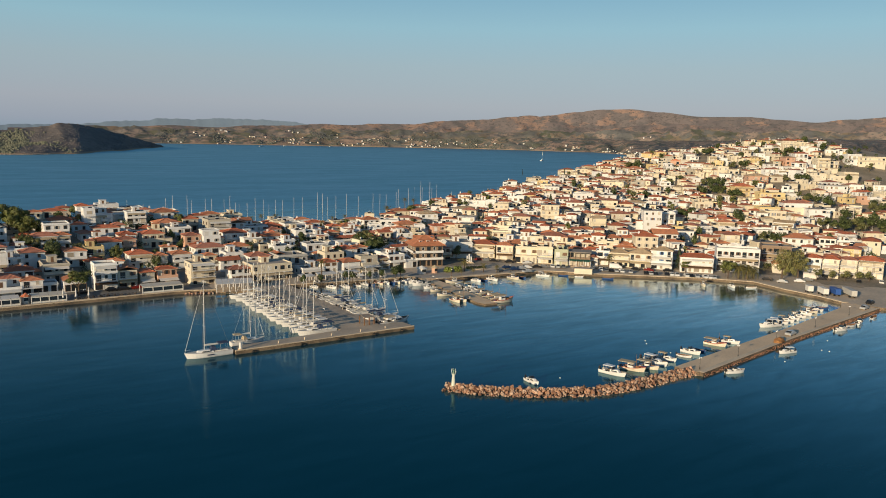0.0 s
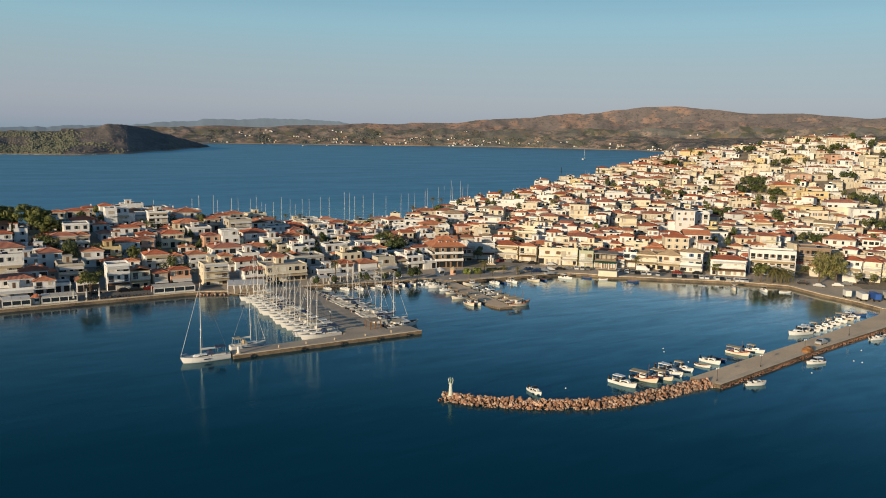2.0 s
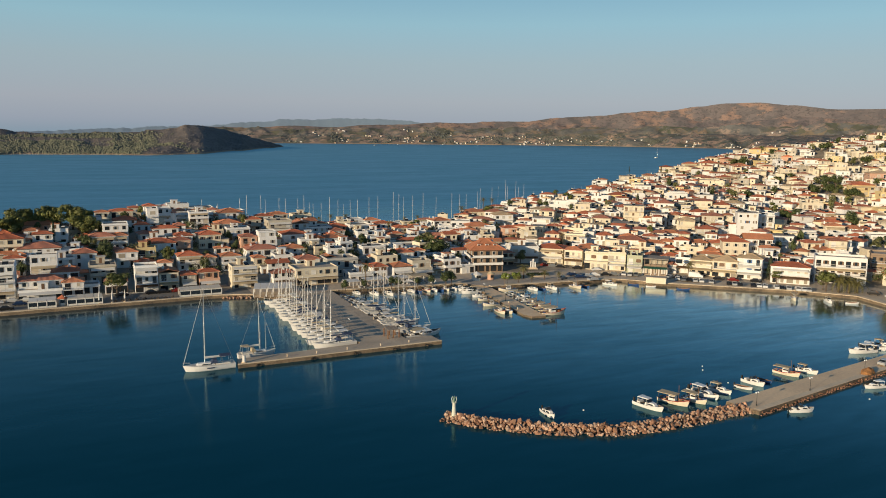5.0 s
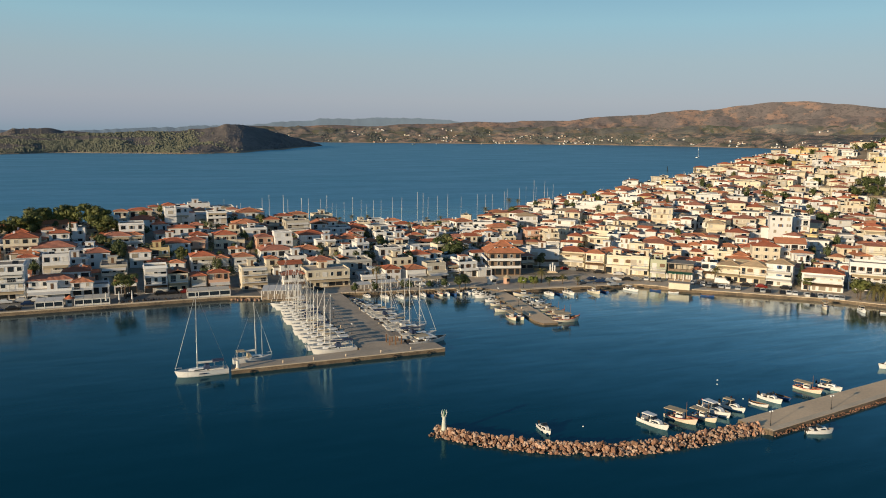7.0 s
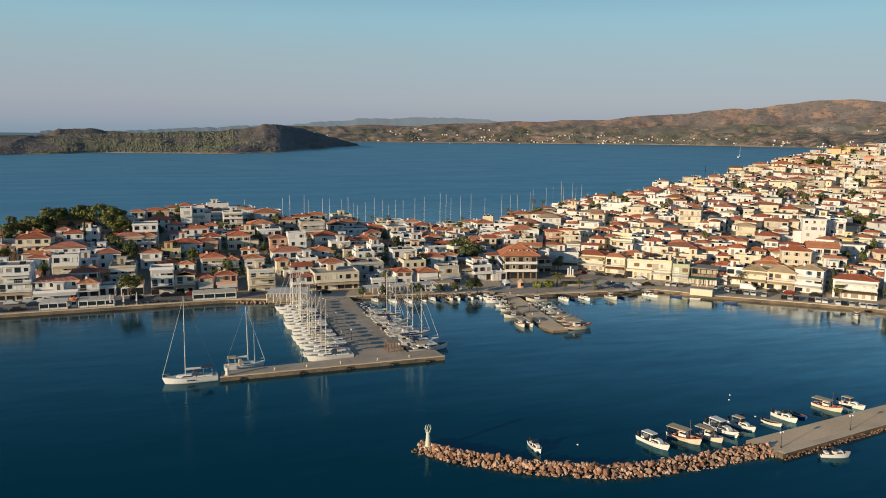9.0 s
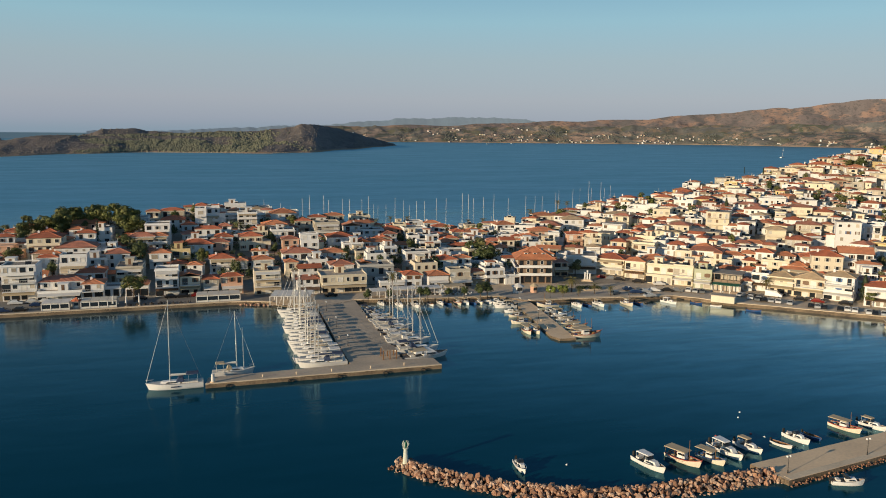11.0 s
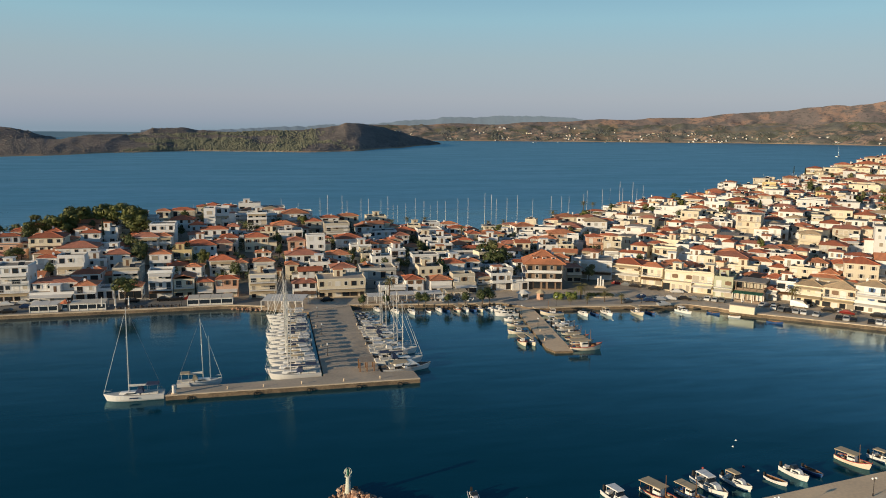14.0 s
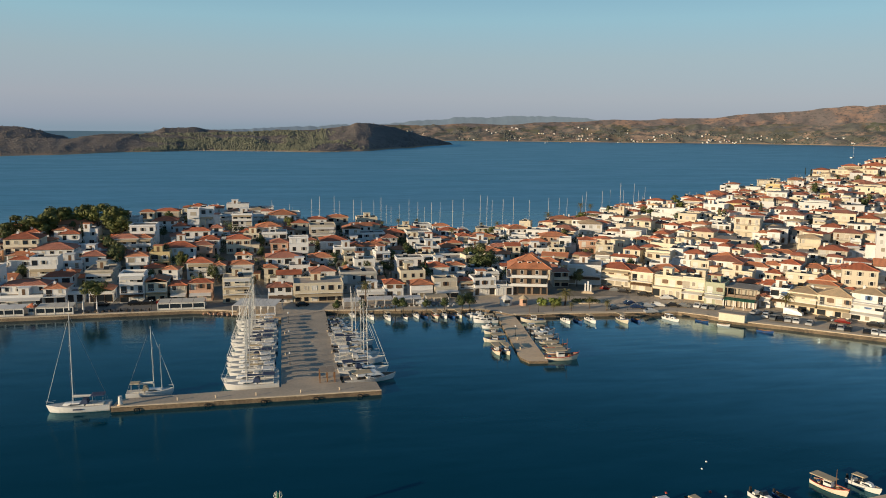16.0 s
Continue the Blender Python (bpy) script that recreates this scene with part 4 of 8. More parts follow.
    for f in range(floors):
        z = f * fh
        terrace = bool(back) and f == floors - 1
        yf = yb if terrace else -b
        for i in range(nwin):
            px = -a + w * (i + 0.5) / nwin
            if f == 0 and front:
                part("door", (CLOSED_DOORS if rnd.random() < closed else DOORS)[rnd.choice((0, 1, 2))], None, ob, at=pose(px, -b, 0.1))
            elif (balconies or terrace) and f > 0 and i % 2 == 0:
                part("door", (CLOSED_DOORS if rnd.random() < closed else DOORS)[rnd.choice((0, 1, 1, 2))], None, ob, at=pose(px, yf, z + 0.12))
            elif f == 0 and i == nwin // 2:
                part("door", DOORS[rnd.choice((0, 1))], None, ob, at=pose(px, -b, 0.1))
            elif leafed and not front:
                part("window", SHUTTERED[kind], None, ob, at=pose(px, yf, z + 0.95))
            else:
                win = part("window", (CLOSED if rnd.random() < closed else WINDOWS)[kind], None, ob, at=pose(px, yf, z + 0.95))
                if front and kind in SHUTTERS:
                    sm, ww = SHUTTERS[kind]
                    part("shutter", sm, None, win, at=pose(ww / 2 + 0.1, 0, 0))
                    part("shutter", sm, None, win, at=pose(-ww / 2 - 0.55, 0, 0))
        if balconies and f > 0 and not terrace:
            bd = 2.0 if grand else rnd.uniform(1.3, 1.7) if front else rnd.uniform(1.1, 1.5)
            bm = bmesh.new()
            box(bm, -a * 0.96, -b - bd, z - 0.02, a * 0.96, -b, z + 0.12)
            if grand:
                box(bm, -a - 1.3, -b - bd, z - 0.02, -a * 0.961, b, z + 0.12)
                box(bm, -a - 1.3, -b - bd, z + 0.12, -a - 1.18, b, z + 0.95)
            bal = part("balcony", bm, WALL["white" if wall in ("white", "grey", "tan") or front else wall], ob)
            bm = bmesh.new()
            if rnd.random() < 0.45:
                box(bm, -a * 0.96, -b - bd, z + 0.12, a * 0.96, -b - bd + 0.12, z + 0.95)
                box(bm, -a * 0.96, -b - bd + 0.12, z + 0.12, -a * 0.96 + 0.12, -b, z + 0.95)
                box(bm, a * 0.96 - 0.12, -b - bd + 0.12, z + 0.12, a * 0.96, -b, z + 0.95)
                part("parapet", bm, WALL["white" if grand else wall], bal)
            else:
                k = max(4, int(w / 0.5))
                for i in range(k + 1):
                    xx = -a * 0.95 + 1.9 * a * i / k
                    box(bm, xx - 0.02, -b - bd + 0.03, z + 0.12, xx + 0.02, -b - bd + 0.07, z + 1.0)
                box(bm, -a * 0.96, -b - bd + 0.01, z + 1.0, a * 0.96, -b - bd + 0.09, z + 1.07)
                for sx in (-1, 1):
                    box(bm, sx * a * 0.95 - 0.03, -b - bd + 0.05, z + 1.0, sx * a * 0.95 + 0.03, -b, z + 1.06)
                part("railing", bm, RAIL, bal)
            if not grand and rnd.random() < (0.45 if front else 0.2):
                bm = bmesh.new()
                va = [bm.verts.new(p) for p in ((-a * 0.9, -b, z + 2.45), (a * 0.9, -b, z + 2.45), (a * 0.9, -b - bd, z + 1.95), (-a * 0.9, -b - bd, z + 1.95), (a * 0.9, -b - bd, z + 1.7), (-a * 0.9, -b - bd, z + 1.7))]
                bm.faces.new((va[0], va[1], va[2], va[3]))
                bm.faces.new((va[3], va[2], va[4], va[5]))
                part("awning", bm, rnd.choice((CANVAS_T, CANVAS_W, CANVAS_T)), ob, "faded fabric awning over the balcony")
    if front and rnd.random() < 0.7:
        bm = bmesh.new()
        z, r = min(2.6, fh - 0.15), rnd.uniform(1.3, 2.4)
        va = [bm.verts.new(p) for p in ((-a * 0.94, -b, z), (a * 0.94, -b, z), (a * 0.94, -b - r, z - 0.45), (-a * 0.94, -b - r, z - 0.45), (a * 0.94, -b - r, z - 0.7), (-a * 0.94, -b - r, z - 0.7))]
        bm.faces.new((va[0], va[1], va[2], va[3]))
        bm.faces.new((va[3], va[2], va[4], va[5]))
        part("shop_awning", bm, rnd.choice((CANVAS_T, CANVAS_W, CANVAS_W, CANVAS_T, FRAME_B)), ob, "fabric awning over the shop front")
    if sides:
        nd = max(1, int(d / 3.6))
        for sx in (-1, 1):
            for f in range(floors):
                for i in range(nd):
                    if rnd.random() < (0.6 if front or d > 8 else 0.45) and (sx < 0 or front or x < 60) and not (back and f == floors - 1 and i == 0) and (sx > 0 or x > 20):
                        part("window", (CLOSED if rnd.random() < 0.4 else WINDOWS)[kind], None, ob, at=pose(sx * a, -b + d * (i + 0.5) / nd, f * fh + 0.95, 0, 0, 90 * sx))
    return ob


house(6.3, 288.2, 0, 9.9, 9.0, 3.8, "flat", "white", balconies=1, front=1)
house(18.6, 287.4, 0, 12.8, 7.0, 1.85, "hip", "white", tile=2)
house(18.6, 281.6, 0, 13.0, 4.2, 0.95, "flat", "white", front=1)
house(28.1, 284.6, 0, 6.4, 7.6, 1.62, "hip", "white", balconies=1, front=1, tile=1)
house(33.4, 286.1, 0, 5.2, 7.0, 0.87, "flat", "white", front=1)
house(41.1, 284.8, 0, 6.9, 7.0, 1.26, "gable", "white", front=1)
house(50.7, 283.2, 0, 7.3, 7.0, 2.95, "flat", "white", balconies=1, front=1)
house(57.8, 283.7, 0, 6.4, 7.0, 2.19, "gable", "cream", balconies=1, front=1)
house(64.4, 283.4, 0, 4.9, 7.0, 1.67, "hip", "tan", front=1)
house(71.2, 282.2, 0, 7.0, 7.0, 1.81, "hip", "salmon", balconies=1, front=1)
house(82.6, 279.1, 0, 8.8, 7.9, 2.59, "flat", "cream", balconies=1, front=1)
house(95.8, 275.6, 0, 7.5, 7.0, 1.54, "hip", "white", front=1)
house(107.7, 277.3, 0, 15.6, 11.0, 1.88, "flat", "cream", balconies=1, front=1)
house(124.3, 275.5, 0, 8.9, 8.0, 0.83, "flat", "white", front=1)
house(131.9, 275.4, 0, 5.9, 7.0, 1.59, "hip", "white", front=1)
house(140.8, 274.8, 0, 7.3, 7.0, 1.46, "hip", "white", front=1)
house(148.8, 273.5, 0, 7.7, 7.0, 1.87, "flat", "tan", balconies=1, front=1)
house(156.0, 276.7, 0, 4.8, 7.0, 1.49, "hip", "white", balconies=1, front=1)
house(162.1, 275.7, 0, 7.6, 7.0, 1.77, "flat", "white", front=1)
house(168.7, 274.6, 0, 5.9, 7.0, 1, "flat", "white", front=1)
# its brown wall colour also carries the shade behind the balconies
house(178.6, 276.3, -16, 12.4, 11.4, 3.05, "hip", "brown", balconies=1, front=1, grand=1, shut=0.0)
house(192.5, 283.9, -10, 5.4, 7.0, 1.72, "hip", "tan", balconies=1, front=1)
house(203.7, 287.4, -25, 11.4, 12.0, 2.25, "flat", "white", balconies=1, front=1)
house(121.7, 289.6, 0, 12.3, 12.0, 2, "flat", "grey")
house(6.2, 329.5, 0, 11.5, 10.4, 3, "hip", "cream", balconies=1)
house(17.1, 326.3, 0, 14.2, 11.0, 2, "hip", "white", balconies=1)
house(9.5, 312.5, 0, 6.6, 7.0, 2, "hip", "white", balconies=1)
house(19.0, 306.4, 0, 8.6, 7.7, 3, "flat", "white", balconies=1)
house(12.0, 365.4, 0, 21.4, 14.0, 2, "hip", "salmon")
house(13.3, 351.8, 0, 5.2, 7.0, 2, "hip", "white")
house(17.5, 344.5, 0, 7.1, 7.0, 2, "hip", "white")
house(29.2, 335.8, 0, 8.6, 7.7, 1, "hip", "white")
house(32.1, 317.7, 0, 8.1, 7.3, 2, "hip", "white")
house(37.9, 318.7, 0, 4.5, 7.0, 1.5, "hip", "white")
house(37.6, 302.6, 0, 8.6, 12.0, 2.1, "flat", "tan")
house(34.4, 368.7, 0, 9.4, 8.5, 2, "flat", "white", balconies=1)
house(44.0, 347.2, 0, 9.5, 9.0, 3, "flat", "white")
house(45.3, 340.0, 0, 5.5, 7.0, 2, "hip", "white")
house(46.5, 317.4, 0, 7.5, 7.0, 2, "hip", "white")
house(53.6, 320.7, 0, 6.9, 7.0, 2, "flat", "yellow")
house(40.0, 380.3, 0, 5.9, 7.0, 2, "hip", "cream")
house(48.1, 382.5, 0, 9.7, 8.8, 2, "hip", "cream")
house(48.8, 370.0, 0, 9.4, 8.5, 1.5, "hip", "white")
house(59.3, 329.5, 0, 11.9, 10.7, 2, "hip", "white", balconies=1)
house(60.3, 370.1, 0, 4.8, 7.0, 3, "flat", "white")
house(65.4, 373.6, 0, 5.8, 7.0, 3, "flat", "white", balconies=1)
house(66.8, 394.8, 0, 7.4, 7.0, 2, "hip", "white")
house(60.6, 388.3, 0, 5.3, 7.0, 2.5, "hip", "white")
house(69.5, 339.0, 0, 6.9, 7.0, 2, "hip", "white", balconies=1)
house(80.0, 340.4, 0, 9.1, 8.2, 2, "hip", "cream")
house(68.3, 310.6, 0, 8.7, 7.8, 2, "hip", "white", balconies=1)
house(82.9, 307.2, 0, 7.3, 7.0, 2, "hip", "white")
house(75.2, 306.7, 0, 4.0, 7.0, 2, "hip", "tan")
house(76.0, 414.5, 0, 10.5, 9.0, 2.4, "flat", "white")
house(87.0, 415.2, 0, 11.7, 10.5, 2, "flat", "white", balconies=1)
house(80.1, 370.8, 0, 8.4, 7.6, 2.6, "flat", "white")
house(91.4, 359.9, 0, 11.0, 9.9, 2, "hip", "cream")
house(93.7, 350.2, 0, 9.8, 8.8, 2, "flat", "white")
house(95.6, 336.1, 0, 6.7, 7.0, 2, "hip", "salmon")
house(97.1, 315.7, 0, 12.8, 11.0, 2, "hip", "white", balconies=1)
house(97.0, 387.7, 0, 11.9, 10.8, 2, "hip", "white")
house(104.2, 369.5, 0, 7.0, 7.0, 2, "hip", "tan")
house(103.0, 333.2, 0, 7.3, 7.0, 3, "flat", "white", balconies=1)
house(92.6, 300.4, 0, 4.4, 7.0, 2, "hip", "cream")
house(112.4, 381.4, 0, 8.0, 7.2, 2, "hip", "white")
house(122.5, 396.5, 0, 9.5, 8.5, 2, "hip", "tan")
house(113.2, 355.5, 0, 10.7, 9.6, 3, "flat", "tan", balconies=1)
house(137.5, 408.3, 0, 9.9, 9.0, 2, "flat", "cream")
house(117.1, 342.9, 0, 11.0, 9.9, 2, "hip", "white")
house(120.5, 329.2, 0, 8.3, 7.4, 2, "flat", "white")
house(134.2, 365.0, 0, 12.7, 11.0, 1.5, "flat", "white")
house(132.0, 335.5, 0, 9.2, 8.3, 2, "hip", "white", balconies=1)
house(145.7, 372.2, 0, 9.2, 8.2, 1.5, "hip", "salmon")
house(156.4, 369.5, 0, 11.2, 10.1, 2, "flat", "white")
house(171.5, 391.6, 0, 7.7, 7.0, 2, "hip", "white")
house(111.1, 320.9, 0, 9.2, 8.3, 1.5, "hip", "white")
house(110.0, 294.3, 0, 8.4, 7.5, 2, "hip", "white")
house(118.6, 294.5, 0, 4.6, 7.0, 2, "gable", "white")
house(126.0, 310.1, 0, 7.6, 7.0, 2, "flat", "white")
house(143.3, 311.8, 0, 10.2, 9.1, 2, "flat", "white")
house(140.4, 290.1, 0, 8.6, 7.8, 2, "flat", "cream")
house(150.2, 296.3, 0, 8.1, 7.3, 2, "hip", "white")
house(160.4, 317.4, 0, 13.7, 11.0, 1.5, "flat", "white")
house(154.0, 334.1, 0, 9.2, 8.3, 2, "flat", "white")
house(163.6, 341.6, 0, 7.7, 7.0, 1.5, "hip", "white")
house(179.6, 382.4, 0, 7.1, 7.0, 1.5, "hip", "white")
house(183.3, 360.1, 0, 10.8, 9.7, 2, "hip", "yellow")
house(189.3, 348.0, -8, 8.5, 7.7, 1.5, "flat", "white")
house(199.2, 353.5, -10, 8.7, 7.8, 1.5, "flat", "white")
house(205.2, 377.6, 0, 9.9, 8.9, 2, "hip", "white")
house(208.9, 356.3, -10, 7.1, 7.0, 1.5, "flat", "white")
house(214.5, 351.1, -10, 11.9, 10.7, 2, "hip", "salmon")
house(223.9, 335.8, -15, 7.1, 7.0, 2, "hip", "salmon")
house(222.7, 314.6, -20, 6.6, 7.0, 2.5, "flat", "cream")
house(201.2, 332.4, -12, 7.9, 7.1, 1.5, "flat", "white")
house(208.4, 330.8, -15, 6.5, 7.0, 1.5, "flat", "cream")
house(214.2, 281.4, -43, 11.1, 10.0, 2.08, "hip", "cream", front=1)
house(219.1, 271.7, -43, 7.4, 7.0, 2.21, "hip", "cream", front=1)
house(229.7, 275.3, -43, 10.4, 9.3, 2, "hip", "cream")
house(223.6, 261.9, -43, 9.5, 8.5, 2.22, "flat", "cream", front=1, balconies=1)
house(229.9, 256.6, -43, 7.0, 7.0, 2.37, "flat", "cream", front=1)
house(233.2, 249.5, -43, 6.0, 7.0, 2.17, "flat", "green", front=1)
taverna = house(239.6, 244.2, -45, 9.0, 8.0, 0.95, "flat", "brown", front=1)
# its open upper terrace under a broad flat roof
bm = bmesh.new()
box(bm, -4.9, -4.8, 5.75, 4.9, 4.3, 6.0)
part("terrace_roof", bm, FLATROOF, taverna, "broad flat screed roof over the open terrace")
bm = bmesh.new()
box(bm, -4.4, 1.2, 2.9, 4.4, 1.45, 5.75)
part("terrace_wall", bm, WALL["tan"], taverna)
for i in range(5):
    for yy in (-4.3, 3.7):
        bm = bmesh.new()
        box(bm, -4.35 + 2.12 * i, yy, 2.9, -4.13 + 2.12 * i, yy + 0.22, 5.75)
        part("terrace_post", bm, WALL["brown"], taverna)
house(246.2, 242.9, -43, 4.0, 7.0, 1.06, "hip", "white", front=1)
house(250.7, 241.4, -43, 5.6, 7.0, 1.92, "flat", "white", front=1)
house(255.1, 234.9, -52, 8.4, 8.6, 2.0, "hip", "cream", front=1, balconies=1, ochre=1, shut=0.55)
house(260.6, 227.9, -52, 9.2, 9.6, 2.2, "hip", "cream", front=1, balconies=1, ochre=1, shut=0.55)
house(266.0, 221.0, -52, 9.0, 8.0, 2.75, "hip", "white", front=1, balconies=1, ochre=1, shut=0.55)
house(273.4, 208.8, -47, 13.4, 8.5, 2.15, "hip", "white", front=1)
house(244.3, 289.3, -43, 9.5, 8.5, 1.5, "flat", "white")
house(291.1, 201.5, -48, 17.5, 9.0, 3.17, "flat", "white", front=1, balconies=1, shut=0.05)
house(313.0, 197.6, -52, 12.1, 10.9, 3.16, "flat", "brown", front=1, balconies=1, shut=0.1)
house(304.8, 174.9, -62, 6.5, 7.0, 2.95, "hip", "white", front=1)
house(310.5, 170.5, -62, 6.4, 7.0, 2.78, "hip", "cream", front=1, balconies=1)
house(317.5, 166.9, -62, 6.6, 7.0, 2.62, "hip", "cream", front=1, balconies=1)
house(325.6, 162.0, -62, 9.5, 8.6, 2.53, "hip", "cream", front=1, balconies=1)
house(323.2, 224.5, -38, 4.7, 7.0, 3, "hip", "white")
house(318.9, 225.3, -38, 7.0, 7.0, 3, "hip", "cream")
house(281.0, 244.3, -38, 10.3, 9.3, 3, "hip", "cream")
house(292.9, 243.5, -38, 11.3, 10.1, 3, "gable", "white", balconies=1)
house(254.8, 279.0, -43, 12.1, 10.9, 2, "hip", "white")
house(268.7, 270.9, -43, 5.9, 7.0, 1.5, "hip", "white")
house(278.9, 262.2, -43, 6.5, 7.0, 1.5, "hip", "white")


# the rest of the town, row upon row over the hill; past the nearer houses they are one pile of real walls, roofs and windows
FAR_MATS = [WALL["white"], WALL["cream"], WALL["tan"], WALL["yellow"], WALL["salmon"], TILE[0], TILE[1], TILE[2], FLATROOF, GLASS, FRAME_W, ALU, FRAME_B, WALL["grey"], ROLLER, TILE[3], FRAME_U, FRAME_W, CANVAS_T, CANVAS_W]
far_v, far_f, far_m = [], [], []


def far_box(T, x0, y0, z0, x1, y1, z1, mi):
    k = len(far_v)
    far_v.extend(T @ Vector(p) for p in ((x0, y0, z0), (x1, y0, z0), (x1, y1, z0), (x0, y1, z0), (x0, y0, z1), (x1, y0, z1), (x1, y1, z1), (x0, y1, z1)))
    for q in ((4, 5, 6, 7), (0, 1, 5, 4), (1, 2, 6, 5), (2, 3, 7, 6), (3, 0, 4, 7)):
        far_f.append([k + i for i in q])
        far_m.append(mi)


def far_top(T, x0, y0, x1, y1, h, roof, wm, rnd):
    """The roof over one block: a screed terrace behind a parapet or thin cornice, or tiles with eaves."""
    if roof == "flat":
        if rnd.random() < 0.6:
            p = rnd.uniform(0.35, 0.9)
            for q in ((x0, y0, x1, y0 + 0.2), (x0, y1 - 0.2, x1, y1), (x0, y0 + 0.2, x0 + 0.2, y1 - 0.2), (x1 - 0.2, y0 + 0.2, x1, y1 - 0.2)):
                far_box(T, q[0], q[1], h - 0.01, q[2], q[3], h + p, wm)
        else:
            far_box(T, x0 - 0.35, y0 - 0.45, h - 0.02, x1 + 0.35, y1 + 0.2, h + 0.16, wm)
            far_box(T, x0 - 0.2, y0 - 0.3, h + 0.16, x1 + 0.2, y1 + 0.1, h + 0.2, 8)
        far_box(T, x0 + 0.2, y0 + 0.2, h - 0.1, x1 - 0.2, y1 - 0.2, h + 0.08, 8)
        return h + 0.1
    e = 0.45
    xm, ym, A, B = (x0 + x1) / 2, (y0 + y1) / 2, (x1 - x0) / 2 + e, (y1 - y0) / 2 + e
    rise = min(A, B) * rnd.uniform(0.24, 0.36)
    gab = roof == "gable"
    if A >= B:
        r = A if gab else A - B
        tops, faces = ((-r, 0), (r, 0)), ((0, 1, 5, 4), (2, 3, 4, 5), (1, 2, 5), (3, 0, 4))
    else:
        r = B if gab else B - A
        tops, faces = ((0, -r), (0, r)), ((1, 2, 5, 4), (3, 0, 4, 5), (0, 1, 4), (2, 3, 5))
    far_box(T, xm - A + 0.08, ym - B + 0.08, h - 0.12, xm + A - 0.08, ym + B - 0.08, h + 0.02, rnd.choice((wm, wm, 12)))
    k = len(far_v)
    far_v.extend(T @ Vector((xm + p * A, ym + q * B, h + 0.04)) for p, q in ((-1, -1), (1, -1), (1, 1), (-1, 1)))
    far_v.extend(T @ Vector((xm + p[0], ym + p[1], h + rise)) for p in tops)
    tm = rnd.choice((5, 5, 5, 6, 6, 7, 7, 15))
    for q in faces:
        far_f.append([k + i for i in q])
        far_m.append(tm)
    if rnd.random() < 0.5:
        sx = rnd.uniform(x0 + 0.5, x1 - 0.5)
        far_box(T, sx - 0.3, ym + 0.3, h + rise * 0.3, sx + 0.3, ym + 0.8, h + rise + 0.5, 0)
    return h + rise


def far_heater(T, x, y, z):
    """A solar water heater: a tilted dark panel with its white tank behind."""
    far_box(T, x - 0.7, y + 0.5, z + 0.7, x + 0.7, y + 1.0, z + 1.2, 11)
    k = len(far_v)
    far_v.extend(T @ Vector(p) for p in ((x - 0.9, y - 0.8, z + 0.1), (x + 0.9, y - 0.8, z + 0.1), (x + 0.9, y + 0.5, z + 1.0), (x - 0.9, y + 0.5, z + 1.0)))
    far_f.append([k, k + 1, k + 2, k + 3])
    far_m.append(9)


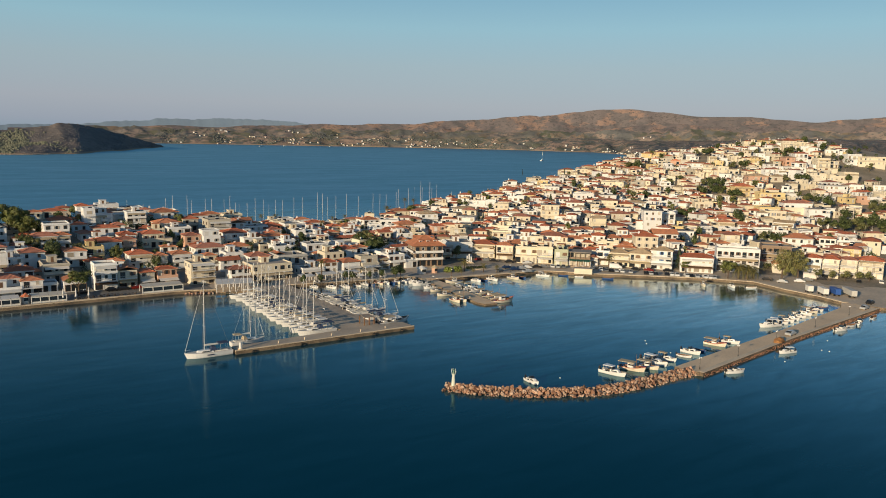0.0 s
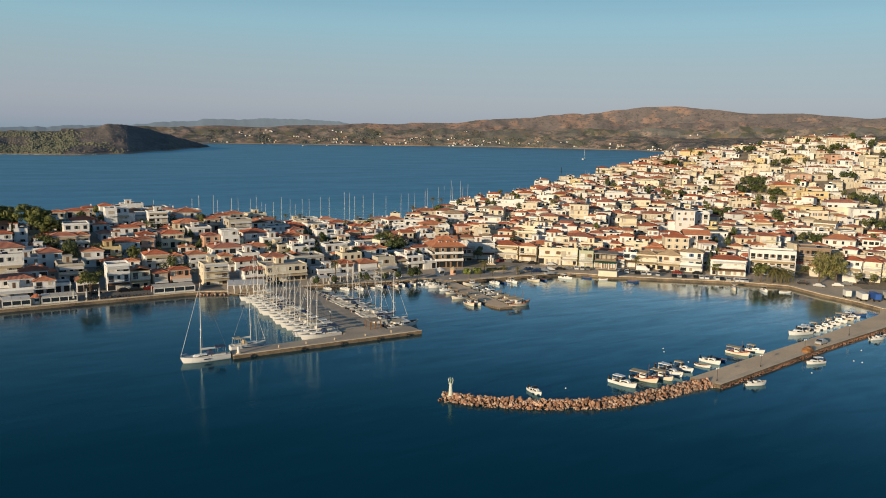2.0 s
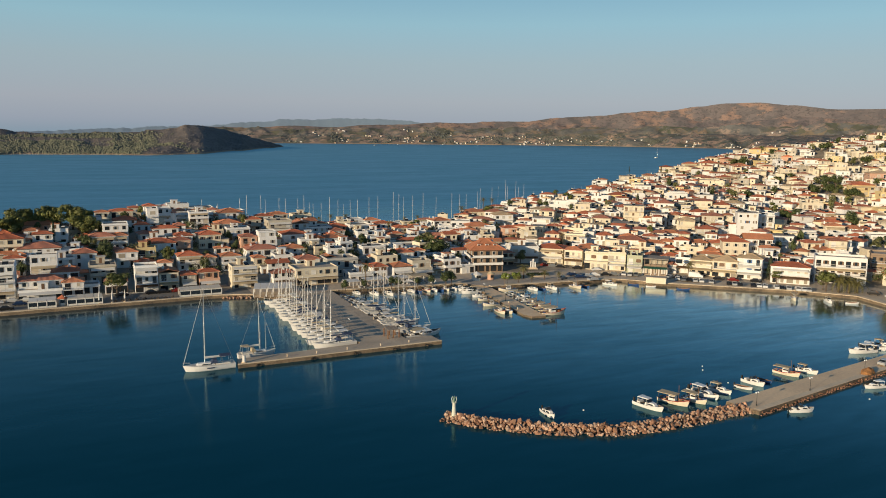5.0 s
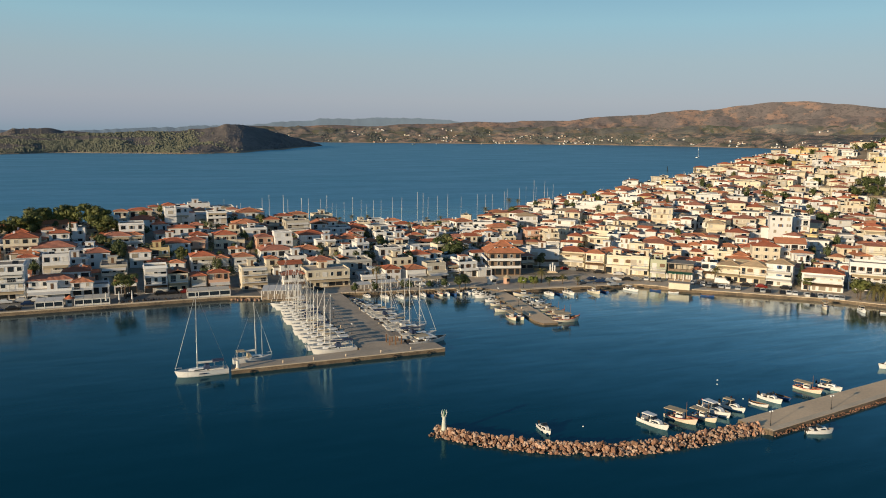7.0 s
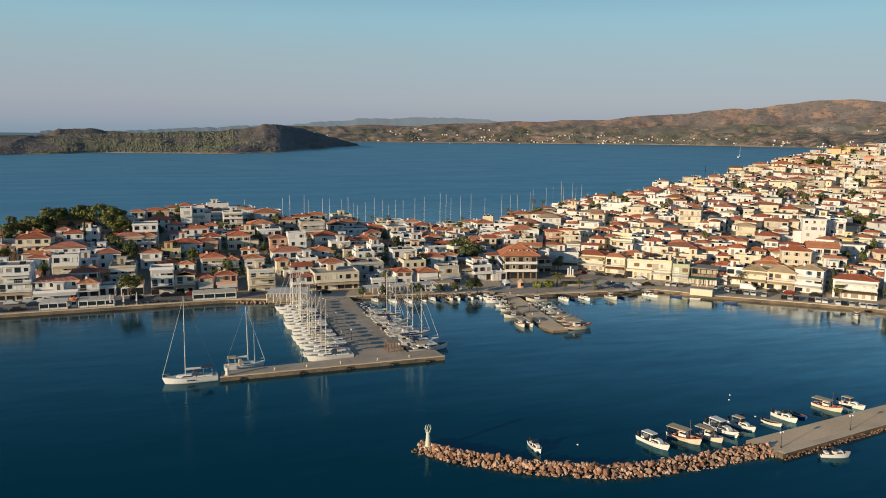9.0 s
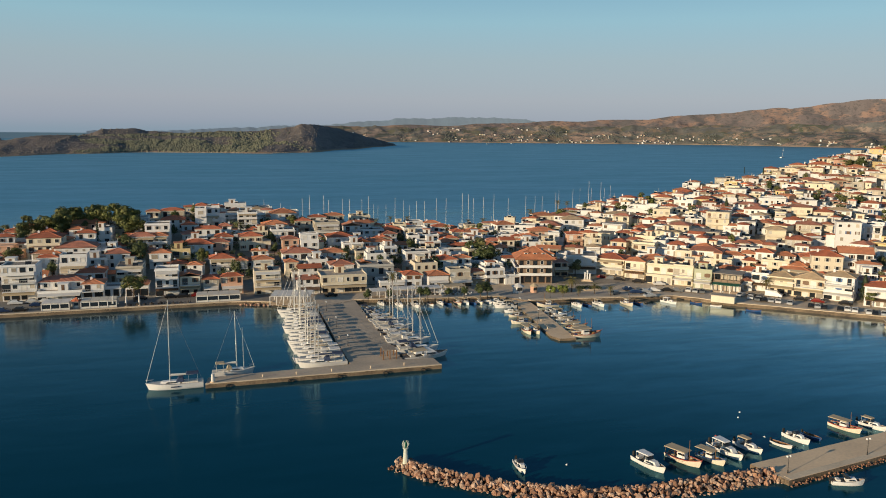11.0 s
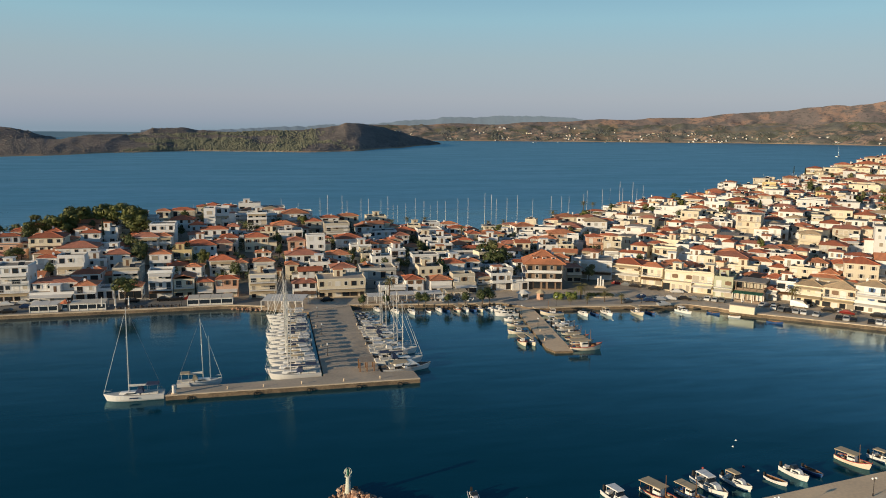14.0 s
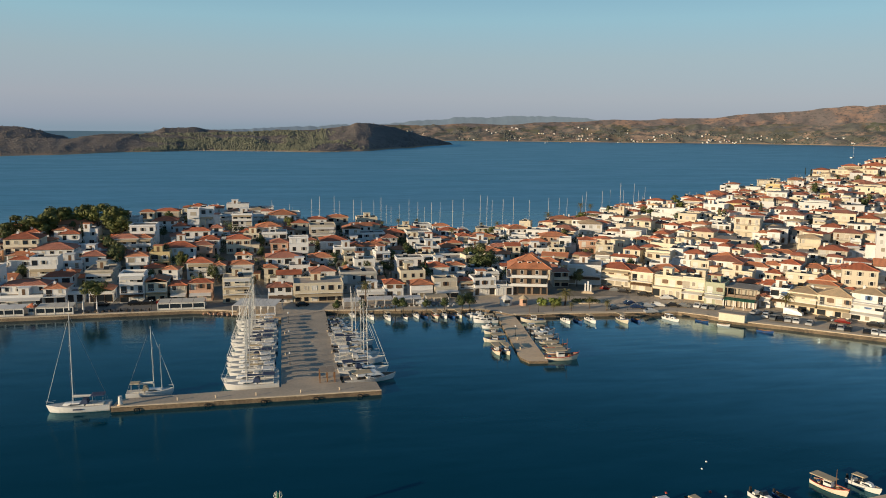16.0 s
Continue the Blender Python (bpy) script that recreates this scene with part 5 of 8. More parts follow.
def far_front(T, x0, x1, y, z, fh, floor, balcony, wm, rnd):
    """One storey's front: windows and doors with frames and shutters, and a balcony before them."""
    w = x1 - x0
    n = max(1, int(w / rnd.uniform(2.2, 3.2)))
    for i in range(n):
        if rnd.random() < 0.12:
            continue
        pane = rnd.choice((9, 9, 12, 13, 13, 14, 14, 14))
        px = x0 + w * (i + 0.5) / n + rnd.uniform(-0.15, 0.15)
        door = balcony or (floor == 0 and i == n // 2)
        tall, half = (2.05, rnd.choice((0.5, 0.75, 0.95))) if door else (rnd.choice((1.0, 1.2, 1.4)), rnd.choice((0.38, 0.45, 0.6)))
        half = min(half, w / n / 2 - 0.25)
        b0 = z + (0.15 if door else 0.9)
        far_box(T, px - half - 0.1, y - 0.05, b0 - 0.08, px + half + 0.1, y, b0 + tall + 0.1, rnd.choice((10, 10, wm)))
        far_box(T, px - half, y - 0.07, b0, px + half, y, b0 + tall, pane)
        if not door and rnd.random() < 0.35:
            sm = rnd.choice((12, 12, 16, 17))
            for s in (-1, 1):
                far_box(T, px + s * (half + 0.25) - 0.2, y - 0.1, b0, px + s * (half + 0.25) + 0.2, y - 0.02, b0 + tall, sm)
    if balcony:
        bd = rnd.uniform(1.0, 1.7)
        far_box(T, x0 + 0.15, y - bd, z - 0.08, x1 - 0.15, y, z + 0.1, wm)
        if rnd.random() < 0.55:
            far_box(T, x0 + 0.15, y - bd, z + 0.1, x1 - 0.15, y - bd + 0.1, z + 0.95, wm)
        else:
            far_box(T, x0 + 0.15, y - bd, z + 0.92, x1 - 0.15, y - bd + 0.06, z + 1.0, 11)
            k = max(3, int(w / 0.9))
            for i in range(k + 1):
                xx = x0 + 0.18 + (w - 0.36) * i / k
                far_box(T, xx - 0.025, y - bd + 0.01, z + 0.1, xx + 0.025, y - bd + 0.06, z + 0.92, 11)
        roll = rnd.random()
        if roll < 0.45:
            far_box(T, x0 - 0.05, y - bd - 0.1, z + fh - 0.12, x1 + 0.05, y, z + fh, wm)
            for s in (x0 + 0.2, x1 - 0.4):
                far_box(T, s, y - bd, z + 0.1, s + 0.2, y - bd + 0.2, z + fh - 0.1, wm)
        elif roll < 0.65:
            k = len(far_v)
            far_v.extend(T @ Vector(p) for p in ((x0 + 0.3, y, z + 2.4), (x1 - 0.3, y, z + 2.4), (x1 - 0.3, y - bd, z + 1.9), (x0 + 0.3, y - bd, z + 1.9), (x1 - 0.3, y - bd, z + 1.6), (x0 + 0.3, y - bd, z + 1.6)))
            am = rnd.choice((18, 18, 19))
            far_f.extend(([k, k + 1, k + 2, k + 3], [k + 3, k + 2, k + 4, k + 5]))
            far_m.extend((am, am))


def far_house(x, y, rz, w, d, st, roof, wall, balconies):
    rnd = random.Random(int(x * 13 + y * 7))
    PLACED.append((x, y, max(w, d) * 0.5))
    g = ground(x, y)
    T = pose(x, y, g, 0, 0, rz)
    h = STOREY * st + 0.3
    a, b = w / 2, d / 2
    wm = ("white", "cream", "tan", "yellow", "salmon").index(wall)
    floors = max(1, round(st))
    fh = h / floors
    kind = rnd.random()
    blocks = []
    if kind < 0.3 and w > 6.5:
        # two blocks side by side, one a storey lower and set forward or back
        s, cut, o = rnd.choice((-1, 1)), rnd.uniform(0.1, 0.45) * a, rnd.uniform(-1.6, 1.2)
        lo = max(2.6, h - STOREY * rnd.choice((0.5, 0.8, 1.0)))
        x0, x1 = (-a, cut) if s > 0 else (-cut, a)
        blocks.append((x0, -b, x1, b, h, roof))
        x0, x1 = (cut, a) if s > 0 else (-a, -cut)
        blocks.append((x0, -b + o, x1, b * 0.8, lo, rnd.choice((roof, "flat", "flat"))))
    elif kind < 0.48 and st >= 1.5:
        # an upper storey set back behind a terrace
        lo = h - min(STOREY, h * 0.5)
        blocks.append((-a, -b, a, b, lo, "flat"))
        s = rnd.choice((-1, 0, 1))
        blocks.append((-a if s <= 0 else -a * 0.3, -b + rnd.uniform(1.2, 2.4), a if s >= 0 else a * 0.3, b, h, roof))
    else:
        blocks.append((-a, -b, a, b, h, roof))
    if rnd.random() < 0.5:
        s, aw, ah = rnd.choice((-1, 1)), rnd.uniform(1.8, 3.2), h * rnd.uniform(0.35, 0.7)
        x0, x1 = (a, a + aw) if s > 0 else (-a - aw, -a)
        blocks.append((x0, -b * rnd.uniform(0.2, 1.25), x1, b * rnd.uniform(0.2, 0.9), max(2.3, ah), rnd.choice(("flat", "flat", "hip"))))
    if rnd.random() < 0.4:
        yw = rnd.uniform(2.0, 3.5)
        far_box(T, -a, -b - yw, -3, a * rnd.uniform(0.0, 1.0), -b - yw + 0.25, rnd.uniform(0.8, 1.6), rnd.choice((wm, 2, 2)))
    for i, (x0, y0, x1, y1, top, rf) in enumerate(blocks):
        bw = wm if i < 2 and rnd.random() < 0.85 else rnd.choice((0, 0, 1, 2))
        far_box(T, x0, y0, -3.5, x1, y1, top, bw)
        over = far_top(T, x0, y0, x1, y1, top, rf, bw, rnd)
        if rf == "flat" and i == len(blocks) - 1 and x1 - x0 > 4:
            pick = rnd.random()
            if pick < 0.4:
                sx = rnd.uniform(x0 + 1.6, x1 - 1.6)
                far_box(T, sx - 1.4, y1 - 2.8, over - 0.1, sx + 1.4, y1 - 0.2, over + 2.1, bw)
                far_box(T, sx - 1.6, y1 - 3.0, over + 2.1, sx + 1.6, y1 - 0.1, over + 2.25, rnd.choice((bw, 8, 6)))
                far_box(T, sx - 0.4, y1 - 2.84, over, sx + 0.4, y1 - 2.8, over + 1.9, 12)
        if rnd.random() < (0.55 if rf == "flat" else 0.2):
            far_heater(T, rnd.uniform(x0 + 1, x1 - 1) if x1 - x0 > 2.4 else (x0 + x1) / 2, (y0 + y1) / 2 - 0.5, over - (0.0 if rf == "flat" else 0.5))
        if rnd.random() < 0.25:
            far_box(T, (x0 + x1) / 2 - 0.02, y1 - 1, over - 0.3, (x0 + x1) / 2 + 0.02, y1 - 0.96, over + 2.4, 11)
        nf = max(1, round(top / fh))
        for f in range(nf):
            z = f * top / nf
            if i == 1 and kind >= 0.3 and y0 > -b and z < blocks[0][4] - 1:
                continue
            far_front(T, x0, x1, y0, z, top / nf, f, (f > 0 or top > blocks[0][4]) and (balconies or rnd.random() < 0.45), bw, rnd)
            for j in range(max(1, int((y1 - y0) / 3.5))):
                if rnd.random() < 0.6:
                    py, zz = y0 + (y1 - y0) * (j + 0.5) / max(1, int((y1 - y0) / 3.5)), z + 0.95
                    half, tall = rnd.choice((0.35, 0.45, 0.6)), rnd.choice((1.0, 1.2))
                    far_box(T, x0 - 0.05, py - half - 0.08, zz - 0.08, x0, py + half + 0.08, zz + tall + 0.08, rnd.choice((10, bw)))
                    far_box(T, x0 - 0.07, py - half, zz, x0, py + half, zz + tall, rnd.choice((9, 9, 12, 14)))


far_house(233.0, 392.3, -10, 11.2, 10.1, 2, "hip", "white", 0)
far_house(238.8, 369.2, -15, 10.4, 9.4, 2, "hip", "white", 0)
far_house(239.5, 299.9, -43, 9.3, 8.4, 2, "flat", "cream", 0)
far_house(315.9, 247.5, -38, 12.3, 11.0, 2, "flat", "white", 0)
far_house(353.8, 212.4, -55, 13.6, 11.0, 2, "hip", "white", 1)
far_house(365.8, 203.9, -60, 7.3, 7.0, 2, "hip", "white", 0)
far_house(379.3, 193.4, -60, 14.3, 11.0, 2, "hip", "cream", 0)
far_house(316.7, 272.2, -38, 9.2, 8.3, 4, "flat", "white", 0)
far_house(329.8, 272.7, -38, 6.8, 7.0, 3, "flat", "white", 0)
far_house(360.1, 232.0, -38, 15.3, 11.0, 1.5, "flat", "cream", 0)
far_house(376.4, 226.7, -38, 12.7, 11.0, 1.5, "flat", "cream", 0)
far_house(397.9, 255.1, -38, 11.3, 10.2, 2, "flat", "white", 0)
far_house(423.3, 244.6, -38, 11.7, 10.6, 2, "flat", "white", 0)
far_house(421.6, 256.1, -38, 15.8, 11.0, 2.5, "hip", "cream", 1)
far_house(439.1, 285.0, -38, 15.3, 11.0, 2, "flat", "yellow", 1)
far_house(407.2, 261.8, -38, 17.3, 11.0, 2, "flat", "yellow", 0)
far_house(390.1, 297.3, -38, 10.6, 9.5, 2, "flat", "cream", 1)
far_house(447.3, 310.8, -38, 12.5, 11.0, 2, "hip", "yellow", 0)
far_house(526.0, 324.9, -38, 15.8, 11.0, 3, "hip", "salmon", 0)
far_house(474.4, 319.4, -38, 13.1, 11.0, 2, "hip", "salmon", 0)
far_house(481.7, 269.0, -38, 13.8, 11.0, 2, "flat", "white", 0)
far_house(527.9, 302.0, -38, 14.1, 11.0, 3, "flat", "cream", 1)
far_house(515.8, 282.2, -38, 16.4, 11.0, 2, "flat", "cream", 1)
far_house(563.1, 302.5, -38, 9.9, 8.9, 2, "flat", "white", 0)
far_house(571.7, 294.6, -38, 18.8, 11.0, 2, "flat", "cream", 1)
far_house(1183.7, 929.8, -38, 25.4, 11.0, 2, "flat", "cream", 0)
far_house(1197.0, 912.6, -38, 20.2, 11.0, 2, "flat", "white", 0)
far_house(1216.7, 886.2, -38, 22.0, 11.0, 2, "flat", "cream", 0)
far_house(1239.1, 854.6, -38, 39.4, 11.0, 2, "hip", "white", 0)
far_house(1255.3, 830.6, -38, 21.5, 11.0, 2, "hip", "white", 0)
far_house(569.5, 353.5, -38, 20.1, 11.0, 2, "hip", "cream", 0)
far_house(484.2, 352.5, -38, 11.9, 10.7, 2, "flat", "cream", 0)
far_house(1173.3, 943.0, -38, 30.6, 11.0, 2, "flat", "white", 0)
far_house(1156.9, 962.9, -38, 22.6, 11.0, 2, "flat", "white", 0)
far_house(497.5, 426.4, -38, 12.5, 11.0, 2, "hip", "yellow", 0)
far_house(1124.0, 1001.1, -38, 22.9, 11.0, 2, "hip", "cream", 0)
far_house(874.8, 943.0, -38, 22.0, 11.0, 2, "hip", "cream", 0)
far_house(354.3, 438.0, -38, 10.1, 9.1, 3.18, "hip", "white", 0)
far_house(395.1, 459.5, -38, 11.3, 10.2, 2.97, "flat", "cream", 0)
far_house(449.5, 406.3, -38, 12.6, 11.0, 1.5, "hip", "white", 0)
far_house(446.6, 432.8, -38, 13.0, 11.0, 1.5, "hip", "cream", 0)
far_house(257.7, 379.3, -43, 5.6, 7.0, 1.5, "hip", "white", 0)
far_house(267.9, 397.5, -43, 6.8, 7.0, 1.46, "hip", "white", 0)
far_house(270.3, 385.8, -43, 7.1, 7.0, 1.5, "hip", "white", 0)
far_house(264.9, 367.0, -43, 14.8, 11.0, 1.5, "hip", "white", 0)
far_house(249.2, 344.0, -43, 9.3, 8.4, 2, "flat", "white", 0)
far_house(257.7, 337.3, -43, 11.2, 10.1, 1.5, "hip", "cream", 0)
far_house(247.2, 329.5, -43, 7.7, 7.0, 1.5, "hip", "cream", 0)
far_house(234.2, 321.8, -43, 8.7, 7.8, 2.5, "flat", "cream", 0)
far_house(233.1, 309.5, -43, 6.8, 7.0, 2, "hip", "cream", 0)
far_house(240.2, 309.4, -43, 6.7, 7.0, 2, "hip", "cream", 0)
far_house(279.7, 375.4, -43, 9.6, 8.6, 2, "flat", "white", 0)
far_house(283.2, 367.0, -43, 6.1, 7.0, 2, "flat", "white", 0)
far_house(269.8, 344.6, -43, 8.7, 7.8, 1.5, "hip", "white", 0)
far_house(272.3, 340.3, -43, 6.1, 7.0, 1, "hip", "white", 0)
far_house(266.4, 329.8, -43, 6.1, 7.0, 1.5, "flat", "white", 0)
far_house(260.8, 323.4, -43, 9.7, 8.7, 1.5, "flat", "cream", 0)
far_house(283.3, 353.7, -43, 11.4, 10.2, 2, "flat", "cream", 0)
far_house(292.7, 365.4, -43, 8.6, 7.8, 1.5, "hip", "white", 0)
far_house(300.9, 384.5, -43, 9.4, 8.5, 2, "hip", "cream", 0)
far_house(321.0, 417.3, -43, 7.9, 7.1, 1.5, "hip", "cream", 0)
far_house(325.3, 404.8, -43, 8.7, 7.8, 2, "hip", "yellow", 0)
far_house(271.3, 323.2, -43, 9.2, 8.2, 2, "hip", "cream", 0)
far_house(258.3, 301.9, -43, 6.4, 7.0, 2, "hip", "white", 0)
far_house(264.2, 298.4, -43, 7.7, 7.0, 2, "hip", "white", 0)
far_house(249.7, 291.6, -43, 7.6, 7.0, 2, "hip", "white", 0)
far_house(276.6, 310.7, -43, 12.3, 11.0, 1.5, "flat", "tan", 0)
far_house(313.1, 374.5, -43, 8.5, 7.7, 2, "flat", "white", 0)
far_house(321.5, 374.7, -43, 7.9, 7.1, 1.5, "flat", "white", 0)
far_house(293.0, 324.9, -43, 10.2, 9.1, 3, "flat", "cream", 0)
far_house(274.4, 295.9, -43, 8.8, 7.9, 1.5, "hip", "white", 0)
far_house(267.6, 283.5, -43, 9.2, 8.3, 1.5, "hip", "white", 0)
far_house(293.7, 345.6, -43, 7.6, 7.0, 1.5, "flat", "cream", 0)
far_house(329.3, 385.6, -43, 10.9, 9.8, 1.5, "hip", "white", 0)
far_house(359.7, 437.8, -43, 9.4, 8.4, 2.05, "hip", "cream", 0)
far_house(363.2, 427.9, -43, 7.9, 7.1, 2, "flat", "cream", 0)
far_house(368.0, 431.7, -43, 6.7, 7.0, 1.5, "hip", "cream", 0)
far_house(384.8, 448.0, -43, 9.5, 8.6, 2.94, "flat", "cream", 0)
far_house(370.5, 420.5, -43, 7.4, 7.0, 2, "flat", "yellow", 0)
far_house(371.9, 407.9, -43, 9.1, 8.2, 1.5, "hip", "white", 0)
far_house(337.3, 391.9, -43, 13.8, 11.0, 1.5, "hip", "cream", 0)
far_house(351.7, 389.4, -43, 9.8, 8.8, 2, "flat", "white", 0)
far_house(361.7, 387.0, -43, 9.7, 8.7, 1.5, "hip", "white", 0)
far_house(341.7, 374.3, -43, 9.9, 8.9, 1.5, "hip", "tan", 0)
far_house(353.7, 376.8, -43, 6.0, 7.0, 1.5, "flat", "cream", 0)
far_house(348.2, 355.8, -43, 13.1, 11.0, 2, "flat", "white", 0)
far_house(395.2, 418.5, -43, 9.9, 8.9, 1.5, "hip", "white", 0)
far_house(437.2, 463.5, -43, 14.5, 11.0, 2.37, "hip", "cream", 0)
far_house(328.6, 351.4, -43, 12.1, 10.9, 1.5, "hip", "white", 0)
far_house(320.0, 333.1, -43, 10.3, 9.3, 2, "hip", "white", 0)
far_house(331.5, 335.5, -43, 6.9, 7.0, 1.5, "flat", "tan", 0)
far_house(326.6, 321.6, -43, 7.6, 7.0, 2, "flat", "white", 0)
far_house(339.8, 324.8, -43, 9.2, 8.3, 2.5, "hip", "cream", 0)
far_house(378.8, 361.5, -43, 11.5, 10.3, 1.5, "hip", "white", 0)
far_house(346.1, 317.7, -43, 8.5, 7.6, 2, "hip", "cream", 0)
far_house(332.3, 306.7, -43, 8.2, 7.4, 2, "flat", "white", 0)
far_house(340.4, 302.1, -43, 6.0, 7.0, 2, "hip", "white", 0)
far_house(302.7, 320.3, -43, 7.5, 7.0, 1.5, "hip", "cream", 0)
far_house(292.2, 308.0, -43, 7.4, 7.0, 2, "hip", "white", 0)
far_house(307.6, 309.2, -43, 7.8, 7.0, 1.5, "hip", "white", 0)
far_house(299.2, 293.1, -43, 8.1, 7.3, 2, "hip", "cream", 0)
far_house(322.9, 310.5, -43, 8.4, 7.5, 1.5, "hip", "white", 0)
far_house(317.8, 295.0, -43, 10.2, 9.2, 2, "hip", "tan", 0)
far_house(324.6, 291.7, -43, 4.5, 7.0, 2, "hip", "cream", 0)
far_house(390.8, 381.5, -43, 8.8, 8.0, 1.5, "gable", "white", 0)
far_house(412.8, 397.3, -43, 8.9, 8.0, 1.5, "hip", "cream", 0)
far_house(425.7, 412.1, -43, 6.5, 7.0, 1.5, "hip", "white", 0)
far_house(444.0, 427.1, -43, 8.1, 7.3, 1.5, "hip", "cream", 0)
far_house(279.9, 273.1, -43, 4.6, 7.0, 2, "hip", "white", 0)
far_house(296.5, 281.9, -43, 16.9, 11.0, 1.5, "hip", "white", 0)


# pine and olive groves left open between the houses: centre, radius, trees
GROVES = [(427, 216, 17, 12), (408, 226, 8, 4), (456, 341, 8, 4), (438, 328, 6, 3), (360, 288, 7, 4), (434, 311, 6, 3), (350, 224, 8, 4), (459, 417, 6, 3), (500, 352, 7, 3), (520, 400, 7, 3), (395, 352, 6, 3), (450, 262, 9, 4), (490, 300, 8, 3), (470, 232, 10, 5), (545, 345, 7, 3)]


def fill(x0, x1, y0, y1, step, seed, turn, keep=0.93, flats=0.45):
    rnd = random.Random(seed)
    i = 0
    yy = y0
    while yy < y1:
        xx = x0 + (step * 0.5 if i % 2 else 0)
        while xx < x1:
            x, y = xx + rnd.uniform(-2.4, 2.4), yy + rnd.uniform(-2.4, 2.4)
            xx += step
            w, d = rnd.uniform(5.0, 10.5), rnd.uniform(5.5, 8.5)
            roll, st = rnd.random(), rnd.choice((1, 1, 1, 1.5, 1.5, 1.5, 2, 2))
            tint, bal, jit = rnd.random(), rnd.random() < 0.42, rnd.uniform(-9, 9)
            if rnd.random() > keep or inland(x, y, SHORE) < 30 or -inland(x, y, NORTH) < (45 if x > 300 else 20) or (x < 45 and y > 372) or (x > 590 and y < 400) or (x > 520 and y < 320) or (y < 390 and min(abs(x - 46.5), abs(x - 90.5), abs(x - 116)) < w / 2 + 1.5) or any(math.hypot(x - a, y - b) < r + 3 for a, b, r, k in GROVES):
                continue
            rad = max(w, d) * 0.5
            if any((x - a) ** 2 + (y - b) ** 2 < (0.8 * (rad + r)) ** 2 for a, b, r in PLACED):
                continue
            roof = "flat" if roll < flats else "gable" if roll < flats + 0.08 else "hip"
            lo = 0.24 if x < 300 else 0.1 if x < 400 else -0.22
            wall = "white" if tint < 0.52 + lo else "cream" if tint < 0.83 + lo * 0.6 else "tan" if tint < 0.93 else "yellow" if tint < 0.97 else "salmon"
            rz = round(turn(x, y) + jit * (1 if x < 300 else 3.2))
            if (x < 205 and y < 380) or (x < 290 and y < 300):
                house(round(x, 1), round(y, 1), rz, round(w, 1), round(d, 1), st, roof, wall, int(bal), 0, 1)
            else:
                far_house(x, y, rz, w, d, st, roof, wall, bal)
        yy += step * 0.86
        i += 1


def turn(x, y):
    return 0 if x < 170 else -43 * min(1, (x - 170) / 70)


fill(-18, 230, 296, 410, 10.4, 3, turn, 0.88, 0.38)
fill(228, 420, 190, 500, 8.8, 5, turn, 0.95, 0.26)
fill(420, 700, 130, 540, 10.2, 9, turn, 0.9, 0.42)
# villages and villas on the far shore
rnd = random.Random(44)
for _ in range(560):
    az = rnd.uniform(9, 50)
    low = rnd.random() < 0.6
    u = rnd.random() ** 1.3 * (0.9 if az < 40 else 0.35) + 0.04 if low else rnd.uniform(0.1, 0.85)
    x, y, z = (plain if low else foothills)(az, u)
    if noise.noise((az * 0.55, u * 3 + (0 if low else 9), 7)) < (0.06 if low else 0.24):
        continue
    T = pose(x, y, z, 0, 0, -az + rnd.uniform(-40, 40))
    w, h = rnd.uniform(4, 9) * (1 if az < 44 else 0.8), rnd.uniform(2.6, 4.6)
    mi = rnd.choice((0, 0, 0, 1, 2))
    far_box(T, -w / 2, -5, -4, w / 2, 5, h, mi)
    far_box(T, -w / 2 - 0.5, -5.5, h, w / 2 + 0.5, 5.5, h + 0.8, rnd.choice((0, 5, 6, 8, 8)))
    for k in range(3):
        far_box(T, -w / 2 + w * (k + 0.3) / 3, -5.08, 1, -w / 2 + w * (k + 0.6) / 3, -5, h - 1.5, 9)
me = bpy.data.meshes.new("hillside_houses")
me.from_pydata(far_v, [], far_f)
for m in FAR_MATS:
    me.materials.append(m)
me.polygons.foreach_set("material_index", far_m)
me.update()
tagged(new("hillside_houses", me), "white and cream houses crowded over the hill, red tiles and flat roofs", "houses", kind="stuff")


# ---------------------------------------------------------------- breakwater
def rock_mesh(seed):
    """A broken boulder: a few flat faces knocked off a ball."""
    rnd = random.Random(seed)
    bm = bmesh.new()
    bmesh.ops.create_icosphere(bm, subdivisions=1, radius=1.0)
    cuts = [(Vector((rnd.gauss(0, 1), rnd.gauss(0, 1), rnd.gauss(0, 1))).normalized(), rnd.uniform(0.42, 0.8)) for _ in range(7)]
    for v in bm.verts:
        v.co *= rnd.uniform(0.9, 1.2)
        for d, h in cuts:
            over = v.co.dot(d) - h
            if over > 0:
                v.co -= d * over
    return mesh("rock", bm, (ROCK_PALE, ROCK_RED, ROCK, ROCK_PALE)[seed % 4])


ROCK_RED = mat("red_stone", (0.44, 0.245, 0.16), 0.9, vary=0.6, grain=0.5, scale=1.2, second=(0.18, 0.085, 0.05), per_object=0.45, bump=0.6)
ROCK_PALE = mat("pale_stone", (0.60, 0.44, 0.335), 0.9, vary=0.5, grain=0.5, scale=1.2, second=(0.36, 0.215, 0.145), per_object=0.35, bump=0.6)
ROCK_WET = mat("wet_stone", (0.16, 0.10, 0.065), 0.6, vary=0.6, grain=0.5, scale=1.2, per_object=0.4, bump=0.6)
ROCKS = [rock_mesh(i) for i in range(12)]
BREAK = [(94.6, 135.6), (99.6, 129.4), (109.3, 121.8), (121, 116.0), (129, 114.9), (139, 114.7), (147, 115.2), (153, 114.8)]
